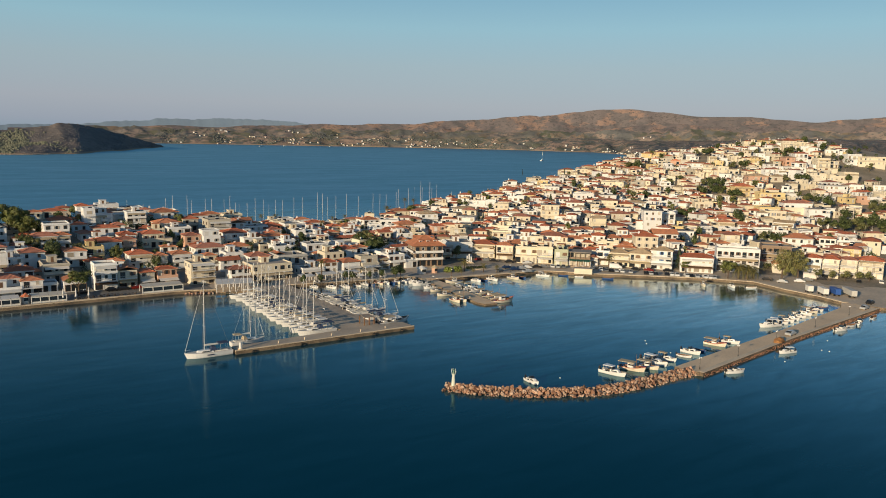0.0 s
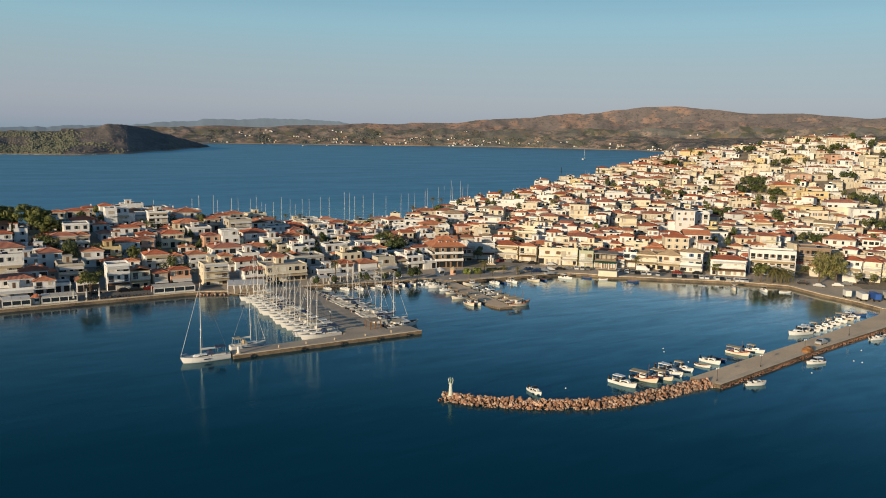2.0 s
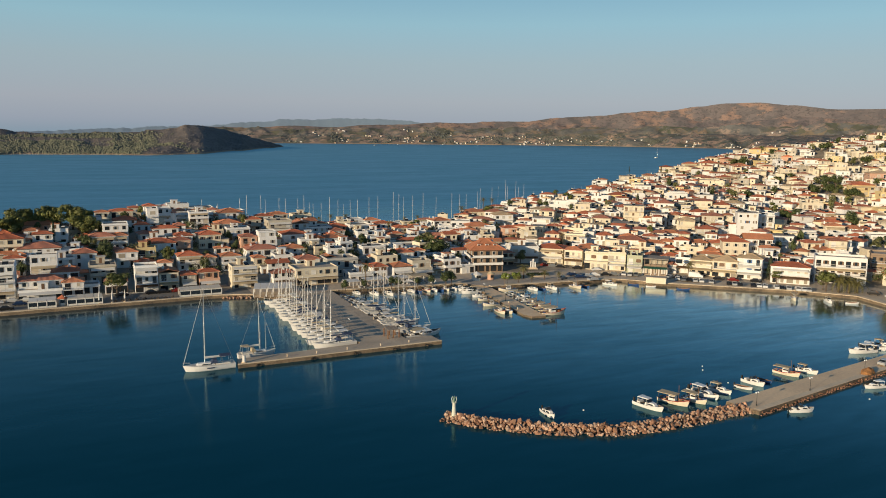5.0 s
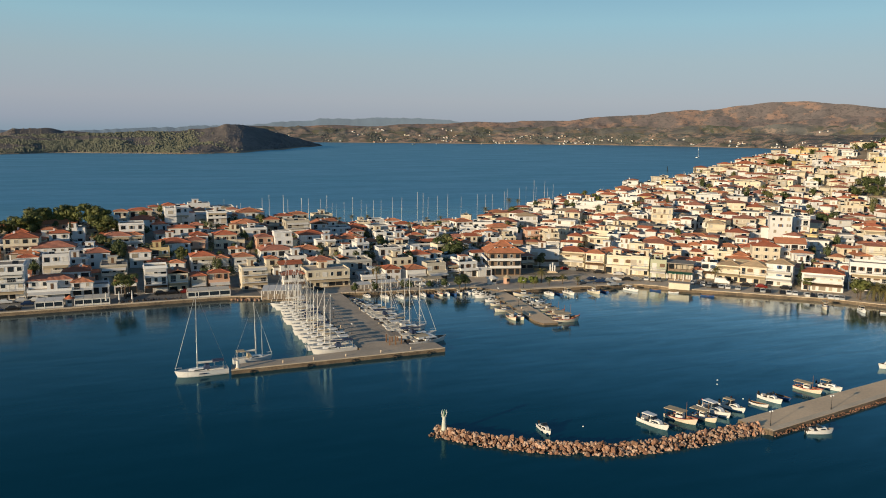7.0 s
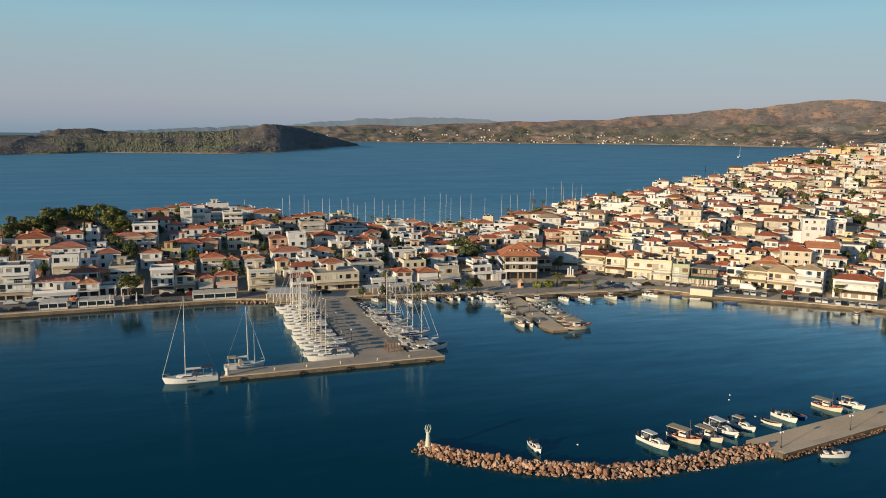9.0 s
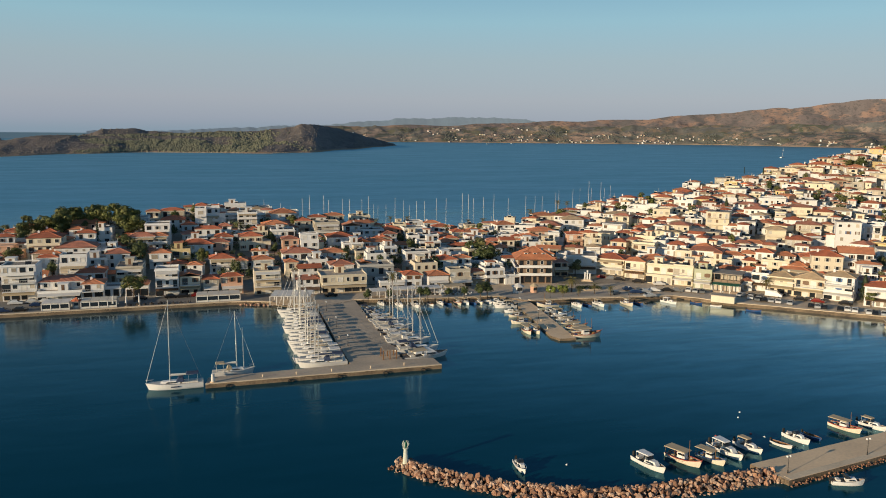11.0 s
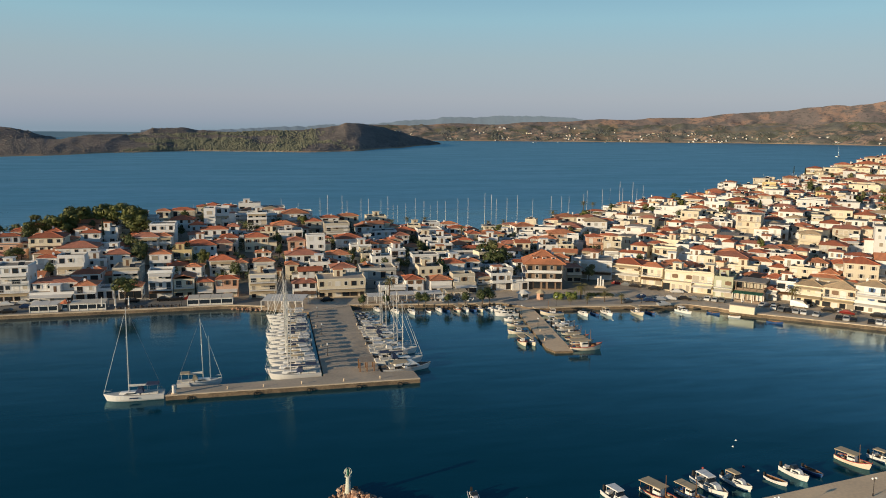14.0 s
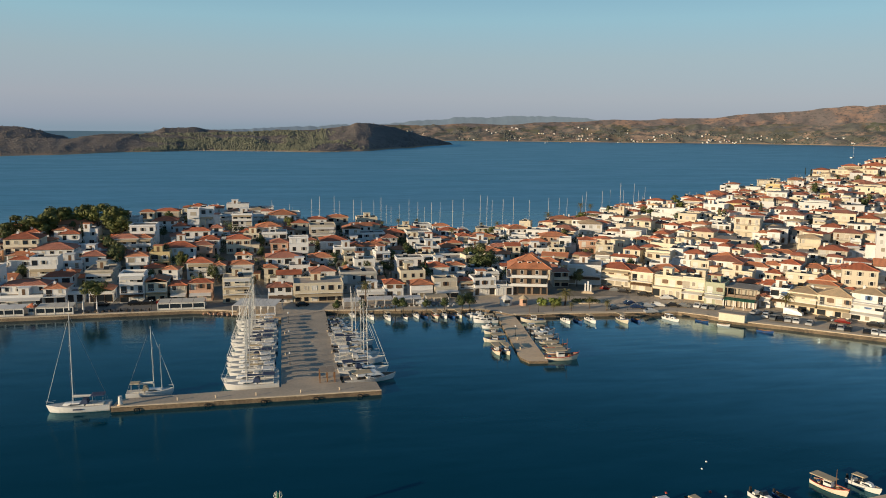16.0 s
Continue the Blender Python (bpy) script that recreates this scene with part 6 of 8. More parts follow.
BREAK_LEN = [math.dist(p, q) for p, q in zip(BREAK, BREAK[1:])]


def along_break(u):
    s = u * sum(BREAK_LEN)
    for (p, q), L in zip(zip(BREAK, BREAK[1:]), BREAK_LEN):
        if s <= L:
            t = s / L
            return p[0] + (q[0] - p[0]) * t, p[1] + (q[1] - p[1]) * t, (q[0] - p[0]) / L, (q[1] - p[1]) / L
        s -= L
    return BREAK[-1][0], BREAK[-1][1], 1, 0


mound = thing("breakwater", pose(0, 0, 0), "curved breakwater of tumbled reddish-brown boulders", "breakwater")
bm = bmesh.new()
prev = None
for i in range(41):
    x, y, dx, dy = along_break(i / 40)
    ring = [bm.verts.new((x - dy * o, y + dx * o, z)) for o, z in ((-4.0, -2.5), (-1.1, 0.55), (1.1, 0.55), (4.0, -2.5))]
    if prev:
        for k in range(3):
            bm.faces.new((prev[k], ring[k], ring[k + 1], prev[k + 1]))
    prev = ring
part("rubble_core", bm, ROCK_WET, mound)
rnd = random.Random(21)
rest = bmesh.new()
for i in range(1900):
    u = (i + rnd.random()) / 1900
    x, y, dx, dy = along_break(u)
    o = rnd.uniform(-2.5, 2.5)
    z = 1.45 - 0.6 * abs(o) + rnd.uniform(-0.2, 0.35)
    s = (rnd.uniform(0.22, 0.44) if i % 4 else rnd.uniform(0.44, 0.72)) * (0.8 if u < 0.05 else 1)
    m = pose(x - dy * o, y + dx * o, z, rnd.uniform(0, 360), rnd.uniform(0, 360), rnd.uniform(0, 360)) @ Matrix.Diagonal((s * rnd.uniform(0.8, 1.25), s, s * rnd.uniform(0.7, 1), 1))
    if i % 6 == 0:
        part("rock", ROCKS[i % 12], None, mound, at=m)
    else:
        k = len(rest.verts)
        f0 = len(rest.faces)
        rest.from_mesh(ROCKS[i % 12])
        rest.verts.ensure_lookup_table()
        rest.faces.ensure_lookup_table()
        bmesh.ops.transform(rest, matrix=m, verts=rest.verts[k:])
        for f in rest.faces[f0:]:
            f.material_index = (2, 1, 0, 2)[i * 7 // 3 % 4]
tagged(part("rubble", rest, (ROCK, ROCK_RED, ROCK_PALE), mound), kind="stuff")
# rubble along the foot of the jetty and beside the terrace
toe = bmesh.new()
for i in range(560):
    x = 153 + 115 * i / 559
    y = 111.4 + (x - 152.7) * 0.1676 if x < 204 else 120 + (x - 204) * 0.1344
    k = len(toe.verts)
    toe.from_mesh(ROCKS[i % 12])
    toe.verts.ensure_lookup_table()
    q = rnd.random()
    bmesh.ops.transform(toe, matrix=pose(x + rnd.uniform(-0.3, 0.3), y - 0.1 - q * 0.45, 0.8 - q * 0.6, rnd.uniform(0, 360), rnd.uniform(0, 360), 0) @ Matrix.Scale(rnd.uniform(0.12, 0.27), 4), verts=toe.verts[k:])
tagged(part("jetty_rubble", toe, ROCK_RED), "tumbled brown stones along the jetty's foot", "rocks", kind="stuff")
shoulder = thing("shore_rubble", pose(0, 0, 0), "heap of boulders on the shore by the terrace", "rocks")
for i in range(46):
    u = rnd.random()
    x, y = 73 + 12 * u, 266.2 - 4.2 * u - rnd.uniform(0, 2.2)
    part("rock", ROCKS[i % 12], None, shoulder, at=pose(x, y, rnd.uniform(0.0, 0.7), rnd.uniform(0, 360), rnd.uniform(0, 360), 0) @ Matrix.Scale(rnd.uniform(0.35, 0.7), 4))

# harbour light at the breakwater's head
light = thing("harbour_light", pose(95.6, 133.9, 0.9), "slim white harbour light with a green lantern on the breakwater's head", "lighthouse")
PALE_GREEN = mat("weathered_white_paint", (0.66, 0.68, 0.60), 0.7, vary=0.6, grain=0.4, scale=1.5, second=(0.42, 0.46, 0.38))
bm = bmesh.new()
prism(bm, [(0.8 * math.cos(i * math.pi / 4), 0.8 * math.sin(i * math.pi / 4)) for i in range(8)], -1.2, 0.35)
part("plinth", bm, KERB, light)
bm = bmesh.new()
tube(bm, (0, 0, 0.35), (0, 0, 2.9), 0.5, 0.3, 12)
part("shaft", bm, PALE_GREEN, light)
bm = bmesh.new()
prism(bm, [(0.5 * math.cos(i * math.pi / 6), 0.5 * math.sin(i * math.pi / 6)) for i in range(12)], 2.9, 3.05)
gal = part("gallery", bm, PALE_GREEN, light)
for i in range(6):
    a = i * math.pi / 3
    bm = bmesh.new()
    tube(bm, (0.3 * math.cos(a), 0.3 * math.sin(a), 3.05), (0.58 * math.cos(a), 0.58 * math.sin(a), 3.6), 0.06, sides=5)
    tube(bm, (0.58 * math.cos(a), 0.58 * math.sin(a), 3.6), (0.4 * math.cos(a), 0.4 * math.sin(a), 4.15), 0.06, 0.05, sides=5)
    part("guard_bar", bm, PALE_GREEN, gal)
bm = bmesh.new()
tube(bm, (0, 0, 3.05), (0, 0, 3.9), 0.2, 0.2, 10)
tube(bm, (0, 0, 3.9), (0, 0, 4.15), 0.26, 0.05, 10)
part("lantern", bm, CANVAS_G, light, "green lantern")


# ---------------------------------------------------------------- boats
def hull_mesh(name, L, B, F, mats, transom=0.8, sheer=0.35, draft=0.45, well=0.06):
    """A boat's hull with its bow to +x, the waterline at z = 0, and a deck let in below the gunwale."""
    bm = bmesh.new()
    n = 14
    rows = []
    for i in range(n + 1):
        u = i / n
        x = -L / 2 + L * u
        half = B / 2 * (transom + (1 - transom) * math.sin(min(1, u / 0.45) * math.pi / 2)) if u < 0.45 else B / 2 * max(0.0, 1 - ((u - 0.45) / 0.55) ** 2.2)
        half = max(half, 0.03)
        f = F + sheer * max(0, (u - 0.35) / 0.65) ** 2 + 0.1 * sheer * max(0, (0.3 - u) / 0.3) ** 2
        flare = 1 - 0.16 * u
        rake = 0.06 * L * max(0, (u - 0.8) / 0.2)
        rows.append([bm.verts.new(p) for p in ((x - rake * 1.2, 0, -draft * (1 - 0.6 * u)), (x - rake, half * 0.72 * flare, -0.12), (x - rake * 0.7, half * 0.9 * flare, F * 0.25), (x, half, f),
                                                (x, half - min(0.1, half * 0.5), f), (x, half - min(0.1, half * 0.5), f - well), (x, 0, f - well + 0.04),
                                                (x, -half + min(0.1, half * 0.5), f - well), (x, -half + min(0.1, half * 0.5), f), (x, -half, f), (x - rake * 0.7, -half * 0.9 * flare, F * 0.25), (x - rake, -half * 0.72 * flare, -0.12))])
    for p, q in zip(rows, rows[1:]):
        for k in range(12):
            mi = 1 if k in (4, 5, 6, 7) else (2 if k in (1, 10) and len(mats) > 2 else 0)
            bm.faces.new((p[k], q[k], q[(k + 1) % 12], p[(k + 1) % 12])).material_index = mi
    bm.faces.new(rows[0])
    bm.faces.new(rows[-1][::-1])
    return mesh(name, bm, *mats)


def house_block(bm, x0, x1, w0, w1, z0, z1, taper=0.75, rake=0.35, mi=0):
    """A rounded deckhouse, longer at its foot than its roof."""
    pts = [(x0, -w0 / 2), (x1, -w1 / 2), (x1, w1 / 2), (x0, w0 / 2)]
    top = [(x0 + rake * 0.3, -w0 / 2 * taper), (x1 - rake, -w1 / 2 * taper), (x1 - rake, w1 / 2 * taper), (x0 + rake * 0.3, w0 / 2 * taper)]
    lo = [bm.verts.new((*p, z0)) for p in pts]
    hi = [bm.verts.new((*p, z1)) for p in top]
    bm.faces.new(hi).material_index = mi
    for i in range(4):
        bm.faces.new((lo[i], lo[(i + 1) % 4], hi[(i + 1) % 4], hi[i])).material_index = mi


def strip_windows(bm, x0, x1, y, z0, z1, taper, rake):
    """One dark band of glass that runs down both sides of a deckhouse and across its front."""
    lo = [bm.verts.new(p) for p in ((x0, -y, z0), (x1, -y * 0.9, z0), (x1, y * 0.9, z0), (x0, y, z0))]
    hi = [bm.verts.new(p) for p in ((x0 + 0.1, -y * taper, z1), (x1 - rake, -y * 0.9 * taper, z1), (x1 - rake, y * 0.9 * taper, z1), (x0 + 0.1, y * taper, z1))]
    for i in range(3):
        bm.faces.new((lo[i], lo[i + 1], hi[i + 1], hi[i]))


def sailboat(L, cover, label, hood=CANVAS_B, group="yachts in the harbour", two_masts=False, mast_k=1.2, plain=False):
    ob = thing("sailboat", pose(0, 0, 0), label, "sailboat", group)
    B, F = L * 0.30, 1.0 + L * 0.02
    part("hull", hull_mesh("hull", L, B, F, (HULLW, DECK), 0.86, 0.30), None, ob)
    if not plain:
        bm = bmesh.new()
        house_block(bm, -L * 0.1, L * 0.26, B * 0.58, B * 0.3, F - 0.1, F + 0.5, 0.8, L * 0.05)
        part("coachroof", bm, HULLW, ob)
        bm = bmesh.new()
        strip_windows(bm, -L * 0.05, L * 0.15, B * 0.285, F + 0.12, F + 0.36, 0.93, 0.5)
        part("cabin_window", bm, GLASS, ob)
        bm = bmesh.new()
        house_block(bm, -L * 0.40, -L * 0.12, B * 0.6, B * 0.55, F - 0.05, F + 0.18, 0.92, 0.1)
        part("cockpit", bm, DECK, ob, "teak-laid cockpit")
    mx, mh = L * 0.08, L * mast_k
    bm = bmesh.new()
    tube(bm, (mx, 0, F + 0.3), (mx - 0.2, 0, F + mh), 0.09 if plain else 0.105, 0.055 if plain else 0.07, 8)
    mast = part("mast", bm, ALU, ob)
    for k in (0.6,) if plain else (0.36, 0.66):
        bm = bmesh.new()
        tube(bm, (mx, -B * 0.36 * (1.2 - k), F + mh * k), (mx, B * 0.36 * (1.2 - k), F + mh * k), 0.05, sides=5)
        part("spreader", bm, ALU, mast)
    if plain:
        return ob
    bm = bmesh.new()
    tube(bm, (mx - 0.1, 0, F + 1.5), (-L * 0.33, 0, F + 1.55), 0.09, sides=6)
    boom = part("boom", bm, ALU, ob)
    bm = bmesh.new()
    tube(bm, (mx - 0.15, 0, F + 1.75), (-L * 0.31, 0, F + 1.72), 0.24, 0.13, 8)
    part("sail_cover", bm, cover, boom, "stowed mainsail under its cover")
    bm = bmesh.new()
    tube(bm, (L * 0.485, 0, F + 0.5), (mx + 0.05, 0, F + mh * 0.93), 0.055, 0.03, 6)
    part("furled_sail", bm, CANVAS_W, ob, "foresail rolled on its stay")
    bm = bmesh.new()
    tube(bm, (-L * 0.485, 0, F + 0.1), (mx - 0.18, 0, F + mh), 0.022, sides=4)
    part("backstay", bm, WIRE, ob)
    for s in (-1, 1):
        bm = bmesh.new()
        tube(bm, (mx - 0.1, s * B * 0.46, F), (mx, s * B * 0.19, F + mh * 0.66), 0.022, sides=4)
        tube(bm, (mx, s * B * 0.19, F + mh * 0.66), (mx - 0.15, 0, F + mh * 0.95), 0.022, sides=4)
        part("shroud", bm, WIRE, ob)
    bm = bmesh.new()
    house_block(bm, -L * 0.16, -L * 0.02, B * 0.62, B * 0.5, F + 0.3, F + 1.15, 0.85, 0.6)
    part("sprayhood", bm, hood, ob)
    bm = bmesh.new()
    house_block(bm, -L * 0.42, -L * 0.2, B * 0.66, B * 0.66, F + 1.85, F + 2.0, 0.85, 0.2)
    bim = part("bimini", bm, hood, ob, "canvas sunshade over the cockpit")
    for sx in (-0.40, -0.24):
        for s in (-1, 1):
            bm = bmesh.new()
            tube(bm, (L * sx, s * B * 0.3, F), (L * sx, s * B * 0.28, F + 1.9), 0.025, sides=4)
            part("pole", bm, ALU, bim)
    bm = bmesh.new()
    tube(bm, (L * 0.36, -B * 0.18, F + 0.85), (L * 0.5, 0, F + 0.95), 0.025, sides=4)
    tube(bm, (L * 0.36, B * 0.18, F + 0.85), (L * 0.5, 0, F + 0.95), 0.025, sides=4)
    part("pulpit", bm, ALU, ob)
    if two_masts:
        bm = bmesh.new()
        tube(bm, (mx + L * 0.16, 0, F + 0.3), (mx + L * 0.15, 0, F + mh * 0.72), 0.12, 0.08, 8)
        part("foremast", bm, ALU, ob)
    return ob


def motorboat(L, label, roof=None, group="small boats in the harbour", hull=HULLW, cabin=True):
    ob = thing("motorboat", pose(0, 0, 0), label, "motorboat", group)
    B, F = L * 0.34, 0.45 + L * 0.045
    part("hull", hull_mesh("hull", L, B, F, (hull, COCKPIT), 0.85, 0.4, 0.35, 0.28), None, ob)
    if cabin:
        bm = bmesh.new()
        house_block(bm, -L * 0.08, L * 0.28, B * 0.72, B * 0.4, F - 0.1, F + 0.55, 0.85, L * 0.08)
        cud = part("cuddy", bm, HULLW, ob)
        bm = bmesh.new()
        strip_windows(bm, -L * 0.02, L * 0.2, B * 0.35, F + 0.12, F + 0.36, 0.9, 0.3)
        part("cabin_window", bm, GLASS, cud)
    bm = bmesh.new()
    house_block(bm, -L * 0.12, L * 0.06, B * 0.7, B * 0.6, F + (0.5 if cabin else 0.0), F + 1.0, 0.85, L * 0.08)
    part("windscreen", bm, GLASS, ob, "dark raked windscreen")
    if roof:
        bm = bmesh.new()
        house_block(bm, -L * 0.34, L * 0.03, B * 0.76, B * 0.6, F + 1.16, F + 1.30, 0.88, 0.2)
        top = part("sunshade", bm, roof, ob)
        for sx in (-0.32, -0.02):
            for s in (-1, 1):
                bm = bmesh.new()
                tube(bm, (L * sx, s * B * 0.36, F), (L * sx, s * B * 0.33, F + 1.2), 0.03, sides=4)
                part("pole", bm, ALU, top)
    bm = bmesh.new()
    box(bm, -L * 0.36, -B * 0.3, F - 0.12, -L * 0.26, B * 0.3, F + 0.25)
    part("seat", bm, CANVAS_W, ob)
    bm = bmesh.new()
    house_block(bm, -L * 0.56, -L * 0.5, 0.42, 0.42, F - 0.2, F + 0.55, 0.75, 0.1)
    tube(bm, (-L * 0.53, 0, F - 0.2), (-L * 0.53, 0, -0.4), 0.1, sides=6)
    part("outboard_motor", bm, DARK, ob)
    return ob


NETS = mat("orange_netting", (0.40, 0.19, 0.07), 0.95, vary=0.7, grain=0.6, scale=1.5, bump=0.8)


def fishing_boat(L, label, canopy=CANVAS_T, stripe=HULLB, mast=True, group="small boats in the harbour"):
    ob = thing("fishing_boat", pose(0, 0, 0), label, "fishing boat", group)
    B, F = L * 0.36, 0.7 + L * 0.02
    part("hull", hull_mesh("hull", L, B, F, (HULLC, COCKPIT, HULLC), 0.55, 0.75, 0.5, 0.34), None, ob)
    for s in (-1, 1):
        bm = bmesh.new()
        pts = [(-0.48, 0.28), (-0.3, 0.44), (-0.05, 0.5), (0.2, 0.42), (0.38, 0.22), (0.49, 0.02)]
        rings = []
        for u, h in pts:
            zz = F + 0.75 * max(0, (u + 0.15) / 0.65) ** 2 + 0.04
            rings.append([bm.verts.new((L * u, s * (B * h + dy), zz + dz)) for dy, dz in ((-0.06, -0.07), (0.07, -0.07), (0.07, 0.07), (-0.06, 0.07))])
        for p, q in zip(rings, rings[1:]):
            for i in range(4):
                bm.faces.new((p[i], p[(i + 1) % 4], q[(i + 1) % 4], q[i]))
        bm.faces.new(rings[0])
        bm.faces.new(rings[-1])
        part("rubbing_strake", bm, stripe, ob, "painted gunwale strake")
    bm = bmesh.new()
    house_block(bm, -L * 0.14, L * 0.08, B * 0.44, B * 0.4, F - 0.2, F + 1.2, 0.92, 0.15)
    wh = part("wheelhouse", bm, HULLW, ob)
    bm = bmesh.new()
    strip_windows(bm, -L * 0.12, L * 0.07, B * 0.222, F + 0.6, F + 1.05, 0.97, 0.06)
    part("window", bm, GLASS, wh)
    bm = bmesh.new()
    house_block(bm, -L * 0.47, L * 0.13, B * 0.94, B * 0.84, F + 1.62, F + 1.76, 0.94, 0.1)
    can = part("canopy", bm, canopy, ob, "canvas awning on poles")
    for sx in (-0.44, -0.18, 0.05):
        for s in (-1, 1):
            bm = bmesh.new()
            tube(bm, (L * sx, s * B * 0.36, F), (L * sx, s * B * 0.36, F + 1.66), 0.03, sides=4)
            part("pole", bm, WOOD, can)
    for u, y, m in ((-0.34, 0.12, HULLB), (-0.26, -0.16, CANVAS_T), (0.24, 0.0, NETS)):
        bm = bmesh.new()
        if m is NETS:
            bmesh.ops.create_icosphere(bm, subdivisions=2, radius=0.5)
            for v in bm.verts:
                v.co = Vector((L * u + v.co.x * 1.3, v.co.y, F + 0.05 + max(-0.1, v.co.z * 0.8))) + 0.08 * Vector((noise.noise(v.co * 5), noise.noise(v.co * 5 + Vector((9, 0, 0))), 0))
        else:
            box(bm, L * u - 0.32, B * y - 0.22, F - 0.34, L * u + 0.32, B * y + 0.22, F + 0.12)
        part("net_bundle" if m is NETS else "fish_crate", bm, m, ob)
    if mast:
        bm = bmesh.new()
        tube(bm, (L * 0.16, 0, F), (L * 0.15, 0, F + L * 0.5), 0.07, 0.05, 6)
        part("mast", bm, WOOD, ob)
    bm = bmesh.new()
    tube(bm, (L * 0.49, 0, F + 0.5), (L * 0.52, 0, F + 1.15), 0.07, 0.05, 5)
    part("stem_post", bm, stripe, ob)
    return ob


def dinghy(L, label, hull=HULLW):
    ob = thing("rowing_boat", pose(0, 0, 0), label, "rowing boat", "small boats in the harbour")
    part("hull", hull_mesh("hull", L, L * 0.36, 0.5, (hull, WOOD), 0.7, 0.3, 0.25, 0.32), None, ob)
    for u in (-0.25, 0.1):
        bm = bmesh.new()
        box(bm, L * u - 0.14, -L * 0.155, 0.32, L * u + 0.14, L * 0.155, 0.38)
        part("thwart", bm, WOOD, ob)
    bm = bmesh.new()
    box(bm, -L * 0.56, -0.16, 0.2, -L * 0.49, 0.16, 0.95)
    part("outboard_motor", bm, DARK, ob)
    return ob


def afloat(x, y):
    """Moorings were taken at level 0: the same line of sight at the sea's level."""
    k = 1 - WATER / 55.5
    return 55 + (x - 55) * k, 15 + (y - 15) * k, WATER


def park(ob, x, y, rz):
    ob.matrix_basis = pose(*afloat(x, y), 0, 0, rz)
    return ob


def also(ob, x, y, rz, k=1.0):
    c = copy_thing(ob, pose(*afloat(x, y), 0, 0, rz))
    c.scale = (k, k, k)
    return c


# the two big yachts beyond the pier's arm
yacht = park(sailboat(11.8, CANVAS_W, "large white sailing yacht moored at the pier's end", mast_k=1.54), 57.1, 187.2, 181)
for side in (-1, 1):
    bm = bmesh.new()
    box(bm, -1.0, side * 1.66, 0.62, 0.7, side * 1.78, 0.86)
    part("hull_window", bm, CANVAS_B, yacht, "dark blue port light in the topsides")
park(sailboat(9.4, CANVAS_W, "white two-masted schooner with canvas awnings, moored behind the pier's arm", CANVAS_T, two_masts=True, mast_k=1.45), 69.6, 193.3, 3)
# west row along the pier, bows out
rnd = random.Random(5)
models = [park(sailboat(11.6, CANVAS_B, "white charter yacht with navy canvas, berthed stern to the pier"), 90.0, 194.6, 180),
          park(sailboat(12.4, CANVAS_W, "white charter yacht with pale sail cover, berthed stern to the pier", CANVAS_W), 89.6, 198.4, 180),
          park(sailboat(11.0, CANVAS_T, "white charter yacht with tan sail cover, berthed stern to the pier", CANVAS_W), 90.2, 202.3, 180)]
for i in range(12):
    k = rnd.uniform(0.82, 1.08)
    also(models[rnd.randrange(3)], 95.4 - 5.85 * k + rnd.uniform(-0.4, 0.1), 206.2 + 4.05 * i + rnd.uniform(-0.4, 0.4), 180 + rnd.uniform(-4, 4), k)
# east row
cruiser = motorboat(12.0, "large white motor cruiser with red-brown awning, berthed at the pier", CANVAS_T, "yachts in the harbour")
bm = bmesh.new()
house_block(bm, -3.2, 2.6, 3.0, 2.2, 1.5, 2.2, 0.85, 1.2)
part("saloon", bm, HULLW, cruiser)
park(cruiser, 115.6, 195.4, 8)
mb = [park(motorboat(8.0, "white cabin cruiser berthed stern to the pier", None, "yachts in the harbour"), 113.4, 204.5, 2),
      park(motorboat(9.0, "white motor boat with blue canvas top berthed at the pier", CANVAS_B, "yachts in the harbour"), 113.8, 216.3, -1)]
for x, y, m, k, r in ((114.8, 200.6, 0, 1.0, 2), (114.8, 208.9, 1, 0.97, 0), (114.6, 212.6, 2, 1.0, 1), (114.4, 224.2, 0, 0.94, -2), (114.0, 228.2, 2, 0.9, 0), (114.0, 232.4, 1, 0.86, 0)):
    also(models[m], x, y, r, k)
for x, y, m, k in ((113.4, 220.3, 0, 1.05), (113.2, 236.2, 1, 0.85), (112.8, 240.0, 0, 0.85), (112.4, 243.8, 1, 0.75), (112.2, 247.4, 0, 0.75), (111.6, 251.0, 1, 0.62)):
    also(mb[m], x, y, rnd.uniform(-4, 4), k)
# marina beyond the isthmus, only its masts show above the roofs
berth = park(sailboat(11.6, CANVAS_B, "white sailing yacht in the marina behind the houses", group="yachts in the far marina", plain=True, mast_k=1.32), 60, 441, 92)
for i, (x, k) in enumerate(((70, 0.95), (81, 0.9), (92, 1.1), (101, 0.95), (112.6, 1.12), (116.9, 1.2), (124.6, 1.2), (127.4, 1.03), (134.9, 1.08), (139.3, 1.05), (146.0, 1.04), (150.1, 1.14), (152.7, 0.9), (155.6, 0.83), (159.8, 0.9),
                            (165.6, 1.06), (170.2, 0.98), (174.2, 0.8), (177.8, 0.96), (183.1, 0.95), (189.8, 1.04), (196.2, 1.04), (205.6, 1.2), (210.1, 1.15), (212.5, 1.02), (219.4, 1.05))):
    also(berth, x, 445 + 2.0 * (i % 2), 92 + (i * 37 % 7) - 3, k)
